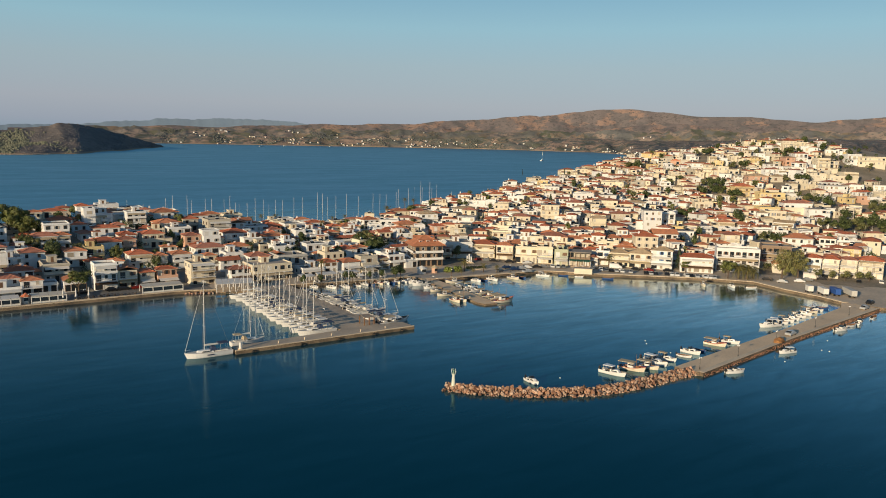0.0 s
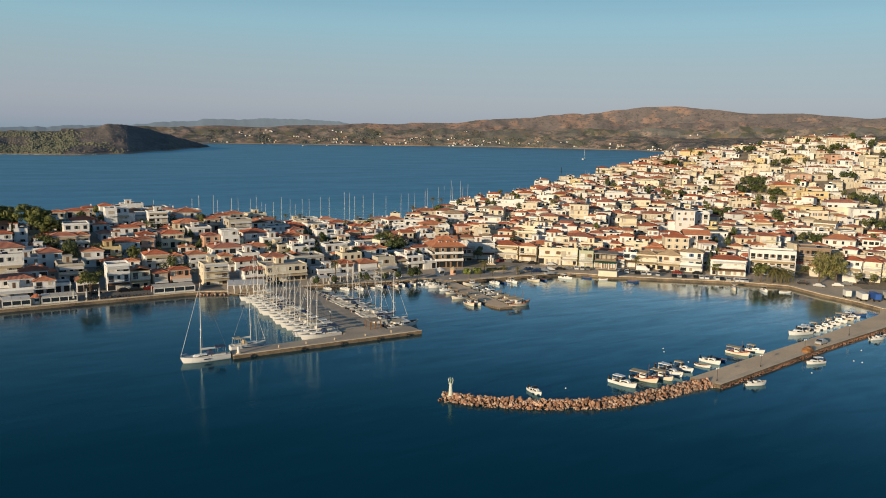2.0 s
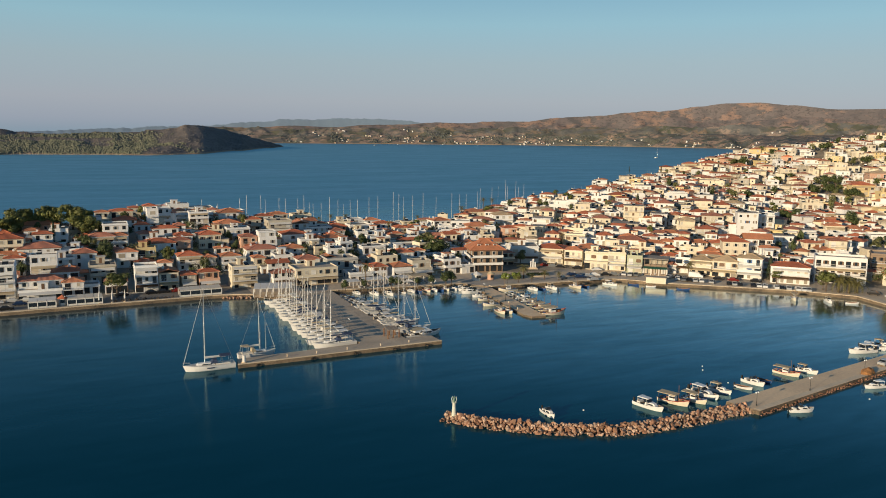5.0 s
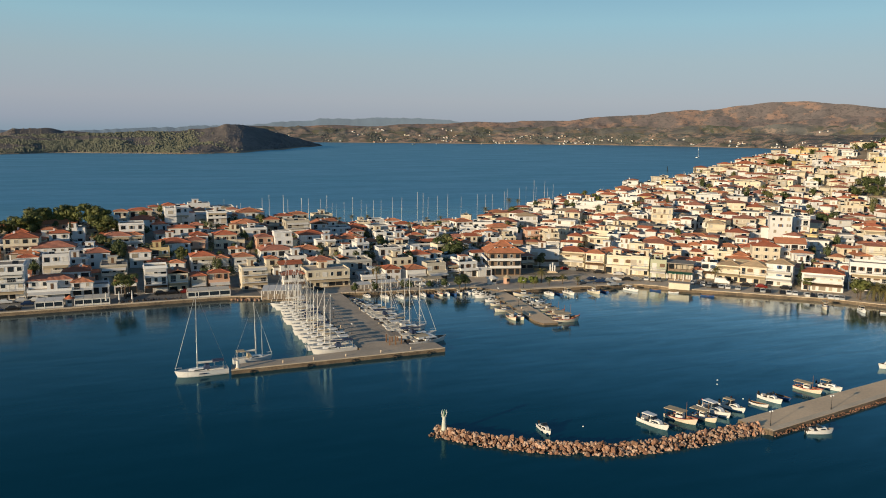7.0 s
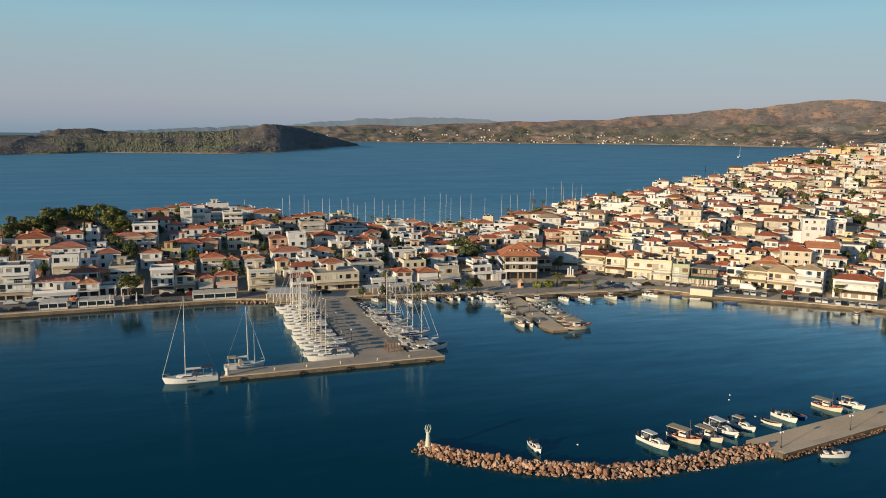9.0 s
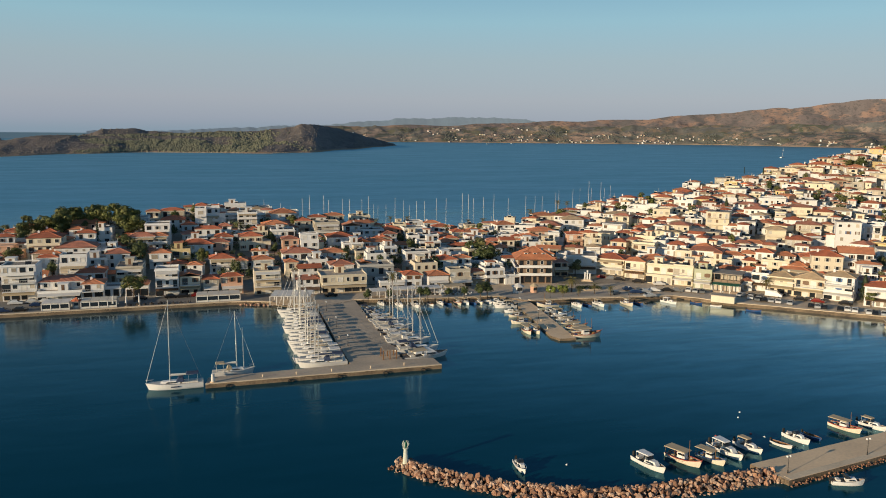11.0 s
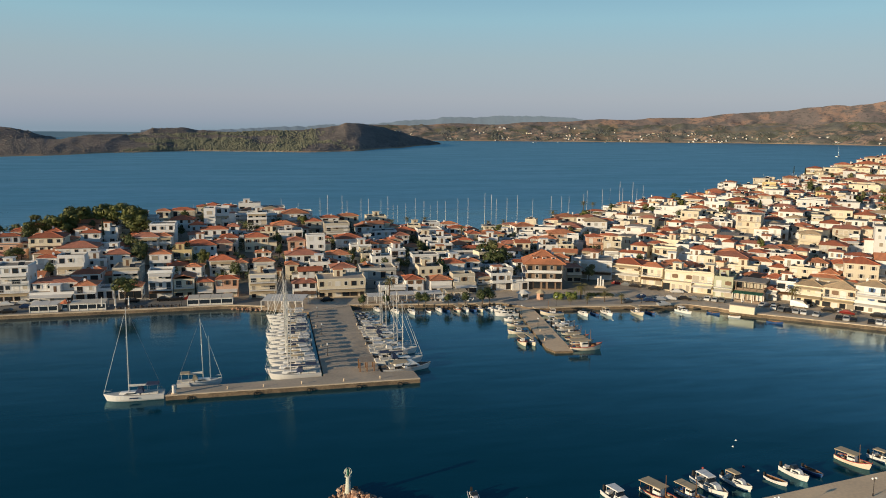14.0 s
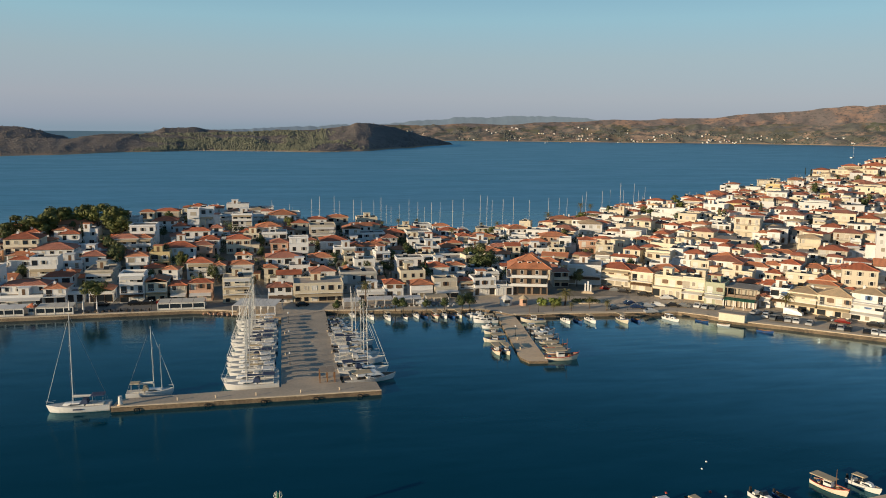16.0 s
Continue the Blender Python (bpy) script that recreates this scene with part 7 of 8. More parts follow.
for x, y, k in ((223.3, 439.5, 1.16), (233.7, 443.1, 1.02), (246.2, 446.2, 1.08), (255.1, 452.9, 1.03), (259.8, 452.7, 1.02), (272.7, 461.2, 1.08), (276.2, 464.1, 1.17), (291.7, 475.9, 1.15), (298.0, 478.4, 1.17), (307.9, 484.9, 1.4), (312.5, 490.4, 1.1),
                (320.8, 492.5, 1.34), (328.0, 501.0, 1.04), (332.3, 500.4, 1.16)):
    also(berth, x, y, 95, k)
# a yacht under way far out in the bay, and others lying off the far shore
also(berth, 1382, 1582, 30, 1.7)
for x, y in ((1300, 3450), (1480, 3600), (1750, 3650)):
    also(berth, x, y, 20, 1.9)
# small craft along the town quay
craft = [park(motorboat(5.2, "small white motor boat moored off the quay"), 122.5, 252.2, -80), park(motorboat(5.8, "small white motor boat with a tan cloth sunshade", CANVAS_T), 127.3, 250.6, -84),
         park(dinghy(4.2, "small open rowing boat with an outboard motor"), 132.5, 251.0, -82), park(fishing_boat(7.4, "white wooden fishing boat with blue strake and awning"), 168.4, 239.8, 175),
         park(fishing_boat(8.6, "white wooden fishing boat with red strake and tan awning", CANVAS_T, HULLR), 163.6, 203.0, -4), park(motorboat(7.0, "white cabin motor boat with a hard top", HULLW), 135.7, 124.5, -76),
         park(dinghy(4.6, "blue open rowing boat with an outboard motor", HULLB), 181.8, 238.0, -85)]
# off the town quay
for x, y, m, k, r in ((136.0, 251.6, 0, 0.9, -85), (138.4, 251.2, 6, 1.1, -80), (141.6, 250.8, 4, 0.62, -84), (144.2, 250.4, 1, 0.9, -86), (146.6, 250.2, 6, 1.1, -82), (148.6, 250.0, 3, 0.7, -84), (151.8, 249.8, 0, 0.85, -80), (117.2, 255.6, 0, 0.9, -80)):
    also(craft[m], x, y, r, k)
# round the fishing pier
for x, y, m, k, r in ((155.2, 250.6, 1, 0.95, 170), (154.8, 246.2, 0, 1.1, 172), (154.6, 241.8, 1, 1.25, 172), (154.2, 235.2, 0, 0.95, 176), (153.4, 229.4, 3, 0.8, 178), (151.6, 221.4, 3, 0.95, 176), (149.6, 211.6, 4, 0.85, -92), (152.0, 211.0, 3, 0.9, -90), (166.4, 232.6, 5, 0.75, 2), (167.2, 227.0, 1, 1.25, 4), (166.6, 222.4, 5, 0.95, 2), (165.8, 217.6, 3, 0.9, 2), (165.2, 212.2, 4, 0.9, 0), (164.6, 207.6, 3, 1.0, -2)):
    also(craft[m], x, y, r, k * (0.85 if m in (3, 4) else 1))
# under the square and the parking
for x, y, m, k, r in ((178.2, 238.2, 0, 1.0, -85), (185.6, 237.4, 1, 1.0, -84), (195.0, 236.0, 3, 0.85, -84), (199.2, 235.8, 6, 1.0, -84), (210.0, 235.0, 5, 0.85, -70), (218.2, 231.6, 6, 0.9, -60), (222.0, 226.4, 2, 0.85, -50), (229.4, 217.4, 6, 1.0, -50), (253.2, 189.0, 3, 0.85, -130), (261.0, 181.6, 1, 0.9, -120), (266.0, 176.6, 2, 1.0, -40)):
    also(craft[m], x, y, r, k)
# jetty, harbour side, by its head
for x, y, m, k, r in ((142.3, 124.6, 4, 0.80, -68), (147.0, 123.6, 3, 0.76, -70), (151.6, 125.6, 5, 1.08, -81), (156.6, 126.1, 1, 1.0, -76), (163.4, 125.8, 2, 0.95, -69), (167.9, 127.2, 0, 1.05, -79), (171.5, 127.5, 6, 0.88, -80), (180.7, 129.2, 4, 0.72, -71), (186.5, 128.6, 1, 0.95, -72)):
    also(craft[m], x, y, r, k)
# jetty, harbour side, by its root
for x, y, m, k, r in ((214.5, 134.8, 5, 1.15, 168), (220.6, 136.0, 5, 0.9, -60), (225.0, 136.4, 1, 1.0, -66), (229.4, 137.0, 0, 1.0, -70), (234.4, 137.8, 1, 0.9, -66), (239.4, 139.0, 0, 1.1, -70), (244.6, 140.0, 3, 0.75, -64), (249.6, 140.8, 5, 0.75, -66), (254.6, 141.6, 6, 1.1, -60)):
    also(craft[m], x, y, r, k)
# jetty, sea side, and one off the breakwater
for x, y, m, k, r in ((162.9, 110.0, 0, 0.98, -22), (191.2, 114.2, 5, 0.8, 168), (229.8, 120.6, 0, 1.0, -14), (237.6, 122.0, 2, 1.2, -12), (244.4, 122.8, 0, 1.0, 12), (256.6, 124.6, 2, 1.1, 10), (268.0, 124.0, 1, 1.0, 12), (114.3, 129.3, 0, 0.95, -94)):
    also(craft[m], x, y, r, k)


# ---------------------------------------------------------------- trees
def clump_crown(name, blobs, leaf, material, seed, per=120, flat=1.0):
    """A crown of many small leaf sprays set over uneven clumps, with gaps between them."""
    rnd = random.Random(seed)
    vs, fs = [], []
    for cx, cy, cz, r in blobs:
        for _ in range(per):
            d = Vector((rnd.gauss(0, 1), rnd.gauss(0, 1), rnd.gauss(0, 1) + 0.15)).normalized()
            p = Vector((cx, cy, cz)) + Vector((d.x, d.y, d.z * flat)) * r * rnd.uniform(0.65, 1.08)
            t = d.cross(Vector((rnd.gauss(0, 1), rnd.gauss(0, 1), rnd.gauss(0, 1)))).normalized()
            b = (d.cross(t) + d * rnd.uniform(-0.5, 0.5)).normalized()
            s = leaf * rnd.uniform(0.6, 1.3)
            k = len(vs)
            vs.extend((p - t * s, p + b * s * 0.55, p + t * s, p - b * s * 0.55))
            fs.append((k, k + 1, k + 2, k + 3))
    me = bpy.data.meshes.new(name)
    me.from_pydata(vs, [], fs)
    me.materials.append(material)
    return me


def trunk_mesh(h, r, limbs, seed):
    rnd = random.Random(seed)
    bm = bmesh.new()
    top = Vector((rnd.uniform(-0.2, 0.2), rnd.uniform(-0.2, 0.2), h))
    tube(bm, (0, 0, -0.6), top * 0.55, r, r * 0.75, 8)
    tube(bm, top * 0.55, top, r * 0.75, r * 0.45, 8)
    for i in range(limbs):
        a = 2 * math.pi * i / limbs + rnd.uniform(-0.4, 0.4)
        p = top * rnd.uniform(0.55, 0.95)
        tube(bm, p, p + Vector((math.cos(a) * h * 0.5, math.sin(a) * h * 0.5, h * rnd.uniform(0.3, 0.6))), r * 0.4, r * 0.15, 6)
    return mesh("trunk", bm, BARK)


def crown_blobs(seed, n, rad, z0, z1, r0, r1):
    rnd = random.Random(seed)
    out = []
    for i in range(n):
        a, q = rnd.uniform(0, 6.283), math.sqrt(rnd.random()) * rad
        z = rnd.uniform(z0, z1)
        q *= 1 - 0.5 * abs((z - (z0 + z1) / 2) / (z1 - z0 + 0.01))
        out.append((math.cos(a) * q, math.sin(a) * q, z, rnd.uniform(r0, r1)))
    return out


# unit trees are 6 m high
TREES = {"dark": [(trunk_mesh(2.4, 0.17, 4, i), clump_crown("crown", crown_blobs(30 + i, 11, 1.7, 2.6, 4.9, 0.7, 1.15), 0.24, LEAF["dark"], i)) for i in range(3)],
         "olive": [(trunk_mesh(2.2, 0.16, 4, 9 + i), clump_crown("crown", crown_blobs(40 + i, 10, 1.8, 2.4, 4.9, 0.6, 1.1), 0.22, LEAF["olive"], 9 + i, 100)) for i in range(3)],
         "pine": [(trunk_mesh(2.6, 0.2, 5, 19 + i), clump_crown("crown", crown_blobs(50 + i, 13, 1.9, 3.0, 5.1, 0.6, 1.05), 0.2, LEAF["pine"], 19 + i, 130, 0.75)) for i in range(3)],
         "cone": [(trunk_mesh(1.5, 0.2, 3, 70), clump_crown("crown", [(0, 0, 1.2 + 0.5 * i, 1.7 - 0.17 * i) for i in range(9)], 0.24, LEAF["cypress"], 70, 110))]}
CYPRESS = (trunk_mesh(1.2, 0.12, 2, 77), clump_crown("crown", [(0, 0, 0.8 + 0.45 * i, 0.62 - 0.045 * abs(i - 3)) for i in range(11)], 0.16, LEAF["cypress"], 78, 90, 1.3))
GUM = [(trunk_mesh(4.2, 0.3, 5, 81 + i), clump_crown("crown", crown_blobs(82 + i, 22, 2.7, 2.4, 8.2, 0.8, 1.3), 0.25, LEAF["gum"], 83 + i, 110, 1.25)) for i in range(2)]
TREE_WORDS = {"dark": "dense dark green street tree", "olive": "grey-green olive-like tree", "pine": "broad spreading stone pine", "cone": "dark conical conifer"}


def tree(x, y, h, kind, k):
    """h: how high it stands above the ground; k: how wide it spreads."""
    tm, cm = TREES[kind][int(x * 7 + y * 3) % len(TREES[kind])]
    ob = thing("tree", pose(x, y, ground(x, y), 0, 0, int(x * 53) % 360) @ Matrix.Diagonal((k, k, h / 5.6, 1)), TREE_WORDS[kind] + " among the houses", "tree", "trees of the town")
    part("trunk", tm, None, ob)
    part("crown", cm, None, ob)


def cypress(x, y, h, k):
    ob = thing("cypress", pose(x, y, ground(x, y)) @ Matrix.Diagonal((k, k, h / 6.0, 1)), "slim dark green cypress tree", "tree", "trees of the town")
    part("trunk", CYPRESS[0], None, ob)
    part("crown", CYPRESS[1], None, ob)


def gum(x, y, h, k):
    tm, cm = GUM[int(x) % 2]
    ob = thing("tree", pose(x, y, 1.5, 0, 0, int(x * 31) % 360) @ Matrix.Diagonal((k, k, h / 9.2, 1)), "tall drooping yellow-green tree on the waterfront", "tree", "trees of the town")
    part("trunk", tm, None, ob)
    part("crown", cm, None, ob)


def frond_mesh():
    """One feathered palm leaf, arching out along +x."""
    bm = bmesh.new()
    pts = [Vector((0.25 * i, 0, 0.16 * i - 0.028 * i * i)) for i in range(10)]
    for i, (p, q) in enumerate(zip(pts, pts[1:])):
        tube(bm, p, q, 0.03, 0.025, 4)
        w = 0.42 * math.sin((i + 1.2) / 10.5 * math.pi)
        for s in (-1, 1):
            for f in (0, 0.5):
                o = p.lerp(q, f)
                bm.faces.new([bm.verts.new(v) for v in (o, o + Vector((0.12, 0, 0)), o + Vector((0.2, s * w, -0.22 * w - 0.06)))])
    return mesh("frond", bm, LEAF["palm"])


FROND = frond_mesh()
bm = bmesh.new()
for i in range(8):
    tube(bm, (0, 0, -0.6 + 0.2 * i if i == 0 else 0.125 * i), (0, 0, 0.125 * (i + 1)), 0.24 - 0.008 * i, 0.20 - 0.008 * i, 8)
PALM_TRUNK = mesh("trunk", bm, BARK)


def palm(x, y, h, k):
    ob = thing("palm_tree", pose(x, y, ground(x, y), 0, 0, int(x * 17) % 90), "date palm with a shaggy crown of arching fronds", "palm tree", "palms on the waterfront")
    part("trunk", PALM_TRUNK, None, ob, at=Matrix.Diagonal((k, k, max(1.0, h - 0.6 * k), 1)))
    for i in range(21):
        up = (-42, -8, 28)[i % 3]
        part("frond", FROND, None, ob, at=pose(0, 0, h - 0.6 * k, 0, -up, i * 137.5) @ Matrix.Scale(k, 4))


# gardens and courtyards: trees wherever the houses leave room
def scatter_trees():
    rnd = random.Random(61)
    made = 0
    tries = 0
    while made < 160 and tries < 60000:
        tries += 1
        x, y = rnd.uniform(-40, 640), rnd.uniform(190, 480)
        if inland(x, y, SHORE) < 34 or -inland(x, y, NORTH) < 20:
            continue
        if any((x - a) ** 2 + (y - b) ** 2 < (r * 0.85 + 0.6) ** 2 for a, b, r in PLACED):
            continue
        h = rnd.uniform(4.5, 8)
        tree(round(x, 1), round(y, 1), h, rnd.choice(("dark", "dark", "olive", "pine")), rnd.uniform(0.8, 1.4))
        PLACED.append((x, y, 2.5))
        made += 1


for gx, gy, gr, gn in GROVES:
    for i in range(gn):
        a, q = 2.4 * i, gr * math.sqrt((i + 0.5) / gn)
        tree(round(gx + q * math.cos(a), 1), round(gy + q * math.sin(a), 1), 5.5 + i * 37 % 3, ("dark", "olive", "dark")[i % 3], 1.3 + 0.1 * (i * 7 % 5))
    PLACED.append((gx, gy, gr))
scatter_trees()


def garden_shrubs(name, n, seed, material, label):
    """Bushes, vines and small fruit trees in the yards, past counting."""
    rnd = random.Random(seed)
    blobs, tries = [], 0
    while len(blobs) < n and tries < 40000:
        tries += 1
        x, y = (rnd.uniform(-40, 640), rnd.uniform(180, 500)) if rnd.random() < 0.6 else (rnd.uniform(-20, 230), rnd.uniform(290, 400))
        if inland(x, y, SHORE) < 32 or -inland(x, y, NORTH) < 22:
            continue
        if any(abs(x - a) < r * 0.75 + 0.4 and abs(y - b) < r * 0.75 + 0.4 for a, b, r in PLACED):
            continue
        z = ground(x, y)
        for _ in range(rnd.choice((1, 2, 3))):
            r = rnd.uniform(0.8, 1.9)
            blobs.append((x + rnd.uniform(-1.6, 1.6), y + rnd.uniform(-1.6, 1.6), z + r * 0.9 + rnd.uniform(0, 1.2), r))
    me = clump_crown(name, blobs, 0.34, material, seed, 60)
    tagged(new(name, me), label, "shrubs", kind="stuff")


garden_shrubs("garden_shrubs", 620, 71, LEAF["dark"], "dark green garden shrubs between the houses")
garden_shrubs("garden_bushes", 380, 72, LEAF["olive"], "dry olive-green bushes in the yards")


# ---------------------------------------------------------------- vehicles
def car_body(L, W, H, van):
    bm = bmesh.new()
    if van:
        prof = [(-L / 2, 0.35), (-L / 2, H), (L * 0.18, H), (L * 0.36, H * 0.58), (L / 2, H * 0.5), (L / 2, 0.35)]
    else:
        prof = [(-L / 2, 0.3), (-L / 2, 0.85), (-L * 0.38, 0.95), (-L * 0.24, H), (L * 0.1, H), (L * 0.26, 0.95), (L * 0.47, 0.78), (L / 2, 0.6), (L / 2, 0.3)]
    sides = []
    for s in (-1, 1):
        sides.append([bm.verts.new((x, s * W / 2 * (0.82 if z > 1.1 else 1.0), z)) for x, z in prof])
    k = len(prof)
    for i in range(k):
        bm.faces.new((sides[0][i], sides[0][(i + 1) % k], sides[1][(i + 1) % k], sides[1][i]))
    bm.faces.new(sides[0])
    bm.faces.new(sides[1])
    return bm


bm = bmesh.new()
tube(bm, (0, -0.1, 0), (0, 0.1, 0), 0.31, sides=14)
WHEEL = mesh("wheel", bm, DARK)
PAINTS = ("white", "silver", "black", "navy", "red", "grey")
GLASSHOUSE = bmesh.new()
for s in (-1, 1):
    GLASSHOUSE.faces.new([GLASSHOUSE.verts.new(p) for p in ((-1.45, s * 0.83, 0.98), (1.0, s * 0.83, 0.98), (0.42, s * 0.735, 1.36), (-0.98, s * 0.735, 1.36))])
GLASSHOUSE.faces.new([GLASSHOUSE.verts.new(p) for p in ((1.13, -0.78, 0.98), (1.13, 0.78, 0.98), (0.52, 0.66, 1.38), (0.52, -0.66, 1.38))])
GLASSHOUSE.faces.new([GLASSHOUSE.verts.new(p) for p in ((-1.64, -0.78, 1.0), (-1.64, 0.78, 1.0), (-1.12, 0.66, 1.38), (-1.12, -0.66, 1.38))])
CAR_GLASS = mesh("glasshouse", GLASSHOUSE, GLASS)
CAR_MESH = {}


def car(x, y, paint, rz, van=0):
    key = (paint, van)
    L, W, H = (5.4, 1.95, 2.2) if van else (4.2, 1.72, 1.45)
    if key not in CAR_MESH:
        CAR_MESH[key] = mesh("body", car_body(L, W, H, van), CAR_PAINT[PAINTS.index(paint)])
    z = 1.3
    ob = thing("van" if van else "car", pose(x, y, z, 0, 0, rz), f"parked {paint} {'delivery van' if van else 'hatchback car'} on the waterfront", "van" if van else "car", "parked cars")
    part("body", CAR_MESH[key], None, ob)
    if not van:
        part("glasshouse", CAR_GLASS, None, ob)
    else:
        bm = bmesh.new()
        bm.faces.new([bm.verts.new(p) for p in ((L * 0.19, -0.78, H * 0.99), (L * 0.365, -0.9, H * 0.62), (L * 0.365, 0.9, H * 0.62), (L * 0.19, 0.78, H * 0.99))])
        part("windscreen", bm, GLASS, ob)
    for sx in (-1, 1):
        for sy in (-1, 1):
            part("wheel", WHEEL, None, ob, at=pose(sx * L * 0.31, sy * W * 0.44, 0.31))
tree(41.0, 273.6, 9.0, "pine", 1.75)
tree(54.0, 325.0, 7.0, "dark", 1.1)
tree(88.3, 341.5, 6.5, "dark", 0.9)
tree(88.6, 327.0, 6.0, "dark", 0.8)
tree(116.0, 318.5, 6.0, "dark", 1.0)
tree(32.8, 334.8, 7.0, "dark", 1.1)
tree(34.9, 331.5, 6.5, "olive", 0.95)
tree(-6.0, 348.0, 8.0, "dark", 1.2)
tree(-0.3, 352.6, 9.5, "pine", 1.72)
tree(3.4, 352.3, 11.7, "pine", 2.16)
tree(6.6, 357.4, 11.7, "pine", 2.16)
tree(7.4, 365.0, 12.7, "pine", 2.44)
tree(12.1, 364.7, 11.7, "pine", 2.01)
tree(16.0, 363.6, 11.7, "pine", 2.16)
tree(19.4, 365.4, 11.7, "pine", 2.16)
tree(24.0, 361.4, 12.7, "pine", 2.30)
tree(28.4, 358.7, 12.7, "pine", 2.59)
tree(31.6, 361.4, 11.7, "pine", 2.30)
tree(6.8, 356.2, 8.5, "pine", 1.72)
tree(6.0, 351.1, 7.4, "pine", 1.59)
tree(14.6, 357.6, 7.0, "dark", 1.0)
tree(-4.8, 349.6, 9.0, "pine", 1.7)
tree(-6.2, 365.0, 9.0, "pine", 1.6)
tree(31.7, 354.1, 11.0, "pine", 2.1)
tree(34.3, 350.9, 10.0, "pine", 1.9)
tree(32.7, 350.4, 8.0, "pine", 1.6)
tree(39.1, 315.9, 8.0, "dark", 1.5)
tree(39.1, 320.2, 9.0, "dark", 1.6)
cypress(-7.3, 357.8, 10.0, 1.0)
cypress(-5.6, 358.4, 10.0, 1.0)
cypress(21.3, 346.5, 10.0, 1.1)
tree(49.5, 355.6, 4.0, "dark", 0.8)
tree(61.1, 311.9, 5.0, "olive", 0.9)
tree(74.5, 312.9, 6.0, "dark", 1.1)
tree(73.3, 303.0, 6.0, "dark", 1.0)
tree(82.5, 327.1, 5.0, "dark", 0.9)
tree(90.5, 321.6, 4.0, "olive", 0.7)
tree(145.9, 357.4, 5.0, "olive", 1.0)
tree(137.3, 321.5, 6.0, "dark", 1.1)
tree(133.5, 309.2, 5.0, "dark", 1.0)
tree(168.2, 317.9, 9.0, "dark", 1.9)
tree(173.1, 316.8, 10.0, "olive", 2.1)
tree(168.7, 305.8, 8.5, "dark", 1.9)
tree(172.9, 305.2, 8.5, "dark", 1.9)
tree(167.5, 305.8, 6.0, "dark", 1.5)
tree(246.8, 399.1, 6.4, "pine", 1.59)
tree(251.0, 390.8, 5.3, "pine", 1.44)
tree(218.9, 325.7, 4.0, "olive", 0.7)
tree(277.3, 390.6, 6.0, "olive", 1.1)
tree(277.5, 385.9, 5.0, "dark", 0.9)
tree(240.6, 297.2, 4.0, "olive", 0.9)
tree(243.0, 293.0, 4.0, "olive", 0.9)
tree(299.8, 355.2, 6.0, "dark", 0.9)
tree(314.2, 348.5, 9.0, "cone", 1.0)
cypress(756.5, 908.8, 11.0, 1.1)
cypress(406.4, 436.9, 11.0, 1.1)
tree(386.0, 397.8, 5.0, "olive", 1.2)
tree(420.8, 415.7, 6.0, "olive", 1.1)
tree(407.9, 388.2, 4.0, "olive", 1.1)
tree(433.0, 418.6, 6.0, "dark", 1.0)
tree(290.6, 267.8, 4.0, "olive", 0.9)
tree(288.9, 248.8, 5.0, "olive", 1.0)
tree(129.8, 254.6, 4.2, "dark", 0.8)
tree(132.0, 253.7, 4.0, "dark", 0.75)
tree(139.0, 253.0, 3.6, "dark", 0.7)
tree(144.6, 253.4, 3.6, "dark", 0.7)
tree(149.7, 251.9, 4.8, "dark", 0.95)
tree(152.3, 252.3, 5.0, "dark", 0.95)
tree(119.6, 255.2, 3.5, "dark", 0.6)
tree(112.3, 253.4, 4.5, "dark", 0.7)
palm(121.1, 257.3, 8.5, 1.15)
palm(183.2, 253.2, 4.8, 1.3)
palm(176.7, 246.2, 2.2, 0.5)
palm(182.4, 246.0, 2.4, 0.6)
palm(189.2, 248.0, 3.4, 0.75)
palm(193.4, 244.6, 3.0, 0.75)
palm(247.6, 234.6, 5.0, 1.15)
palm(171.3, 364.7, 8.0, 1.0)
palm(227.1, 394.8, 9.0, 1.1)
palm(254.1, 419.1, 9.0, 1.0)
palm(257.8, 414.8, 8.0, 0.9)
palm(143.8, 394.4, 6.0, 0.8)
palm(152.7, 402.8, 7.0, 0.9)
palm(163.0, 408.7, 7.0, 0.9)
palm(193.9, 399.3, 6.0, 0.8)
palm(202.5, 400.6, 6.0, 0.9)
tree(289.9, 227.0, 6.0, "olive", 0.9)
tree(266.2, 208.2, 4.6, "pine", 1.0)
tree(291.2, 267.4, 4.0, "olive", 0.8)
tree(361.0, 289.4, 5.0, "dark", 1.1)
tree(347.8, 282.1, 5.0, "dark", 1.0)
tree(416.6, 329.0, 4.0, "dark", 0.9)
tree(270.6, 190.6, 7.5, "pine", 1.5)
tree(272.2, 193.1, 5.0, "olive", 1.0)
palm(273.4, 187.6, 5.6, 2.0)
palm(276.0, 185.6, 5.0, 1.9)
palm(279.0, 184.6, 4.2, 1.7)
tree(276.5, 189.8, 5.0, "pine", 1.3)
gum(286.6, 176.9, 12.5, 1.25)
gum(290.1, 172.2, 12.5, 1.25)
tree(299.3, 169.5, 4.8, "olive", 1.0)
tree(303.1, 165.8, 4.6, "olive", 0.95)
tree(307.3, 162.3, 4.6, "olive", 0.95)
tree(311.4, 158.8, 4.6, "olive", 0.95)
tree(314.8, 156.5, 4.4, "olive", 0.9)
tree(269.6, 214.6, 9.0, "cone", 1.1)
tree(337.1, 220.1, 6.0, "olive", 1.3)
tree(340.0, 216.4, 5.0, "olive", 1.1)
tree(349.2, 234.8, 6.0, "dark", 1.1)
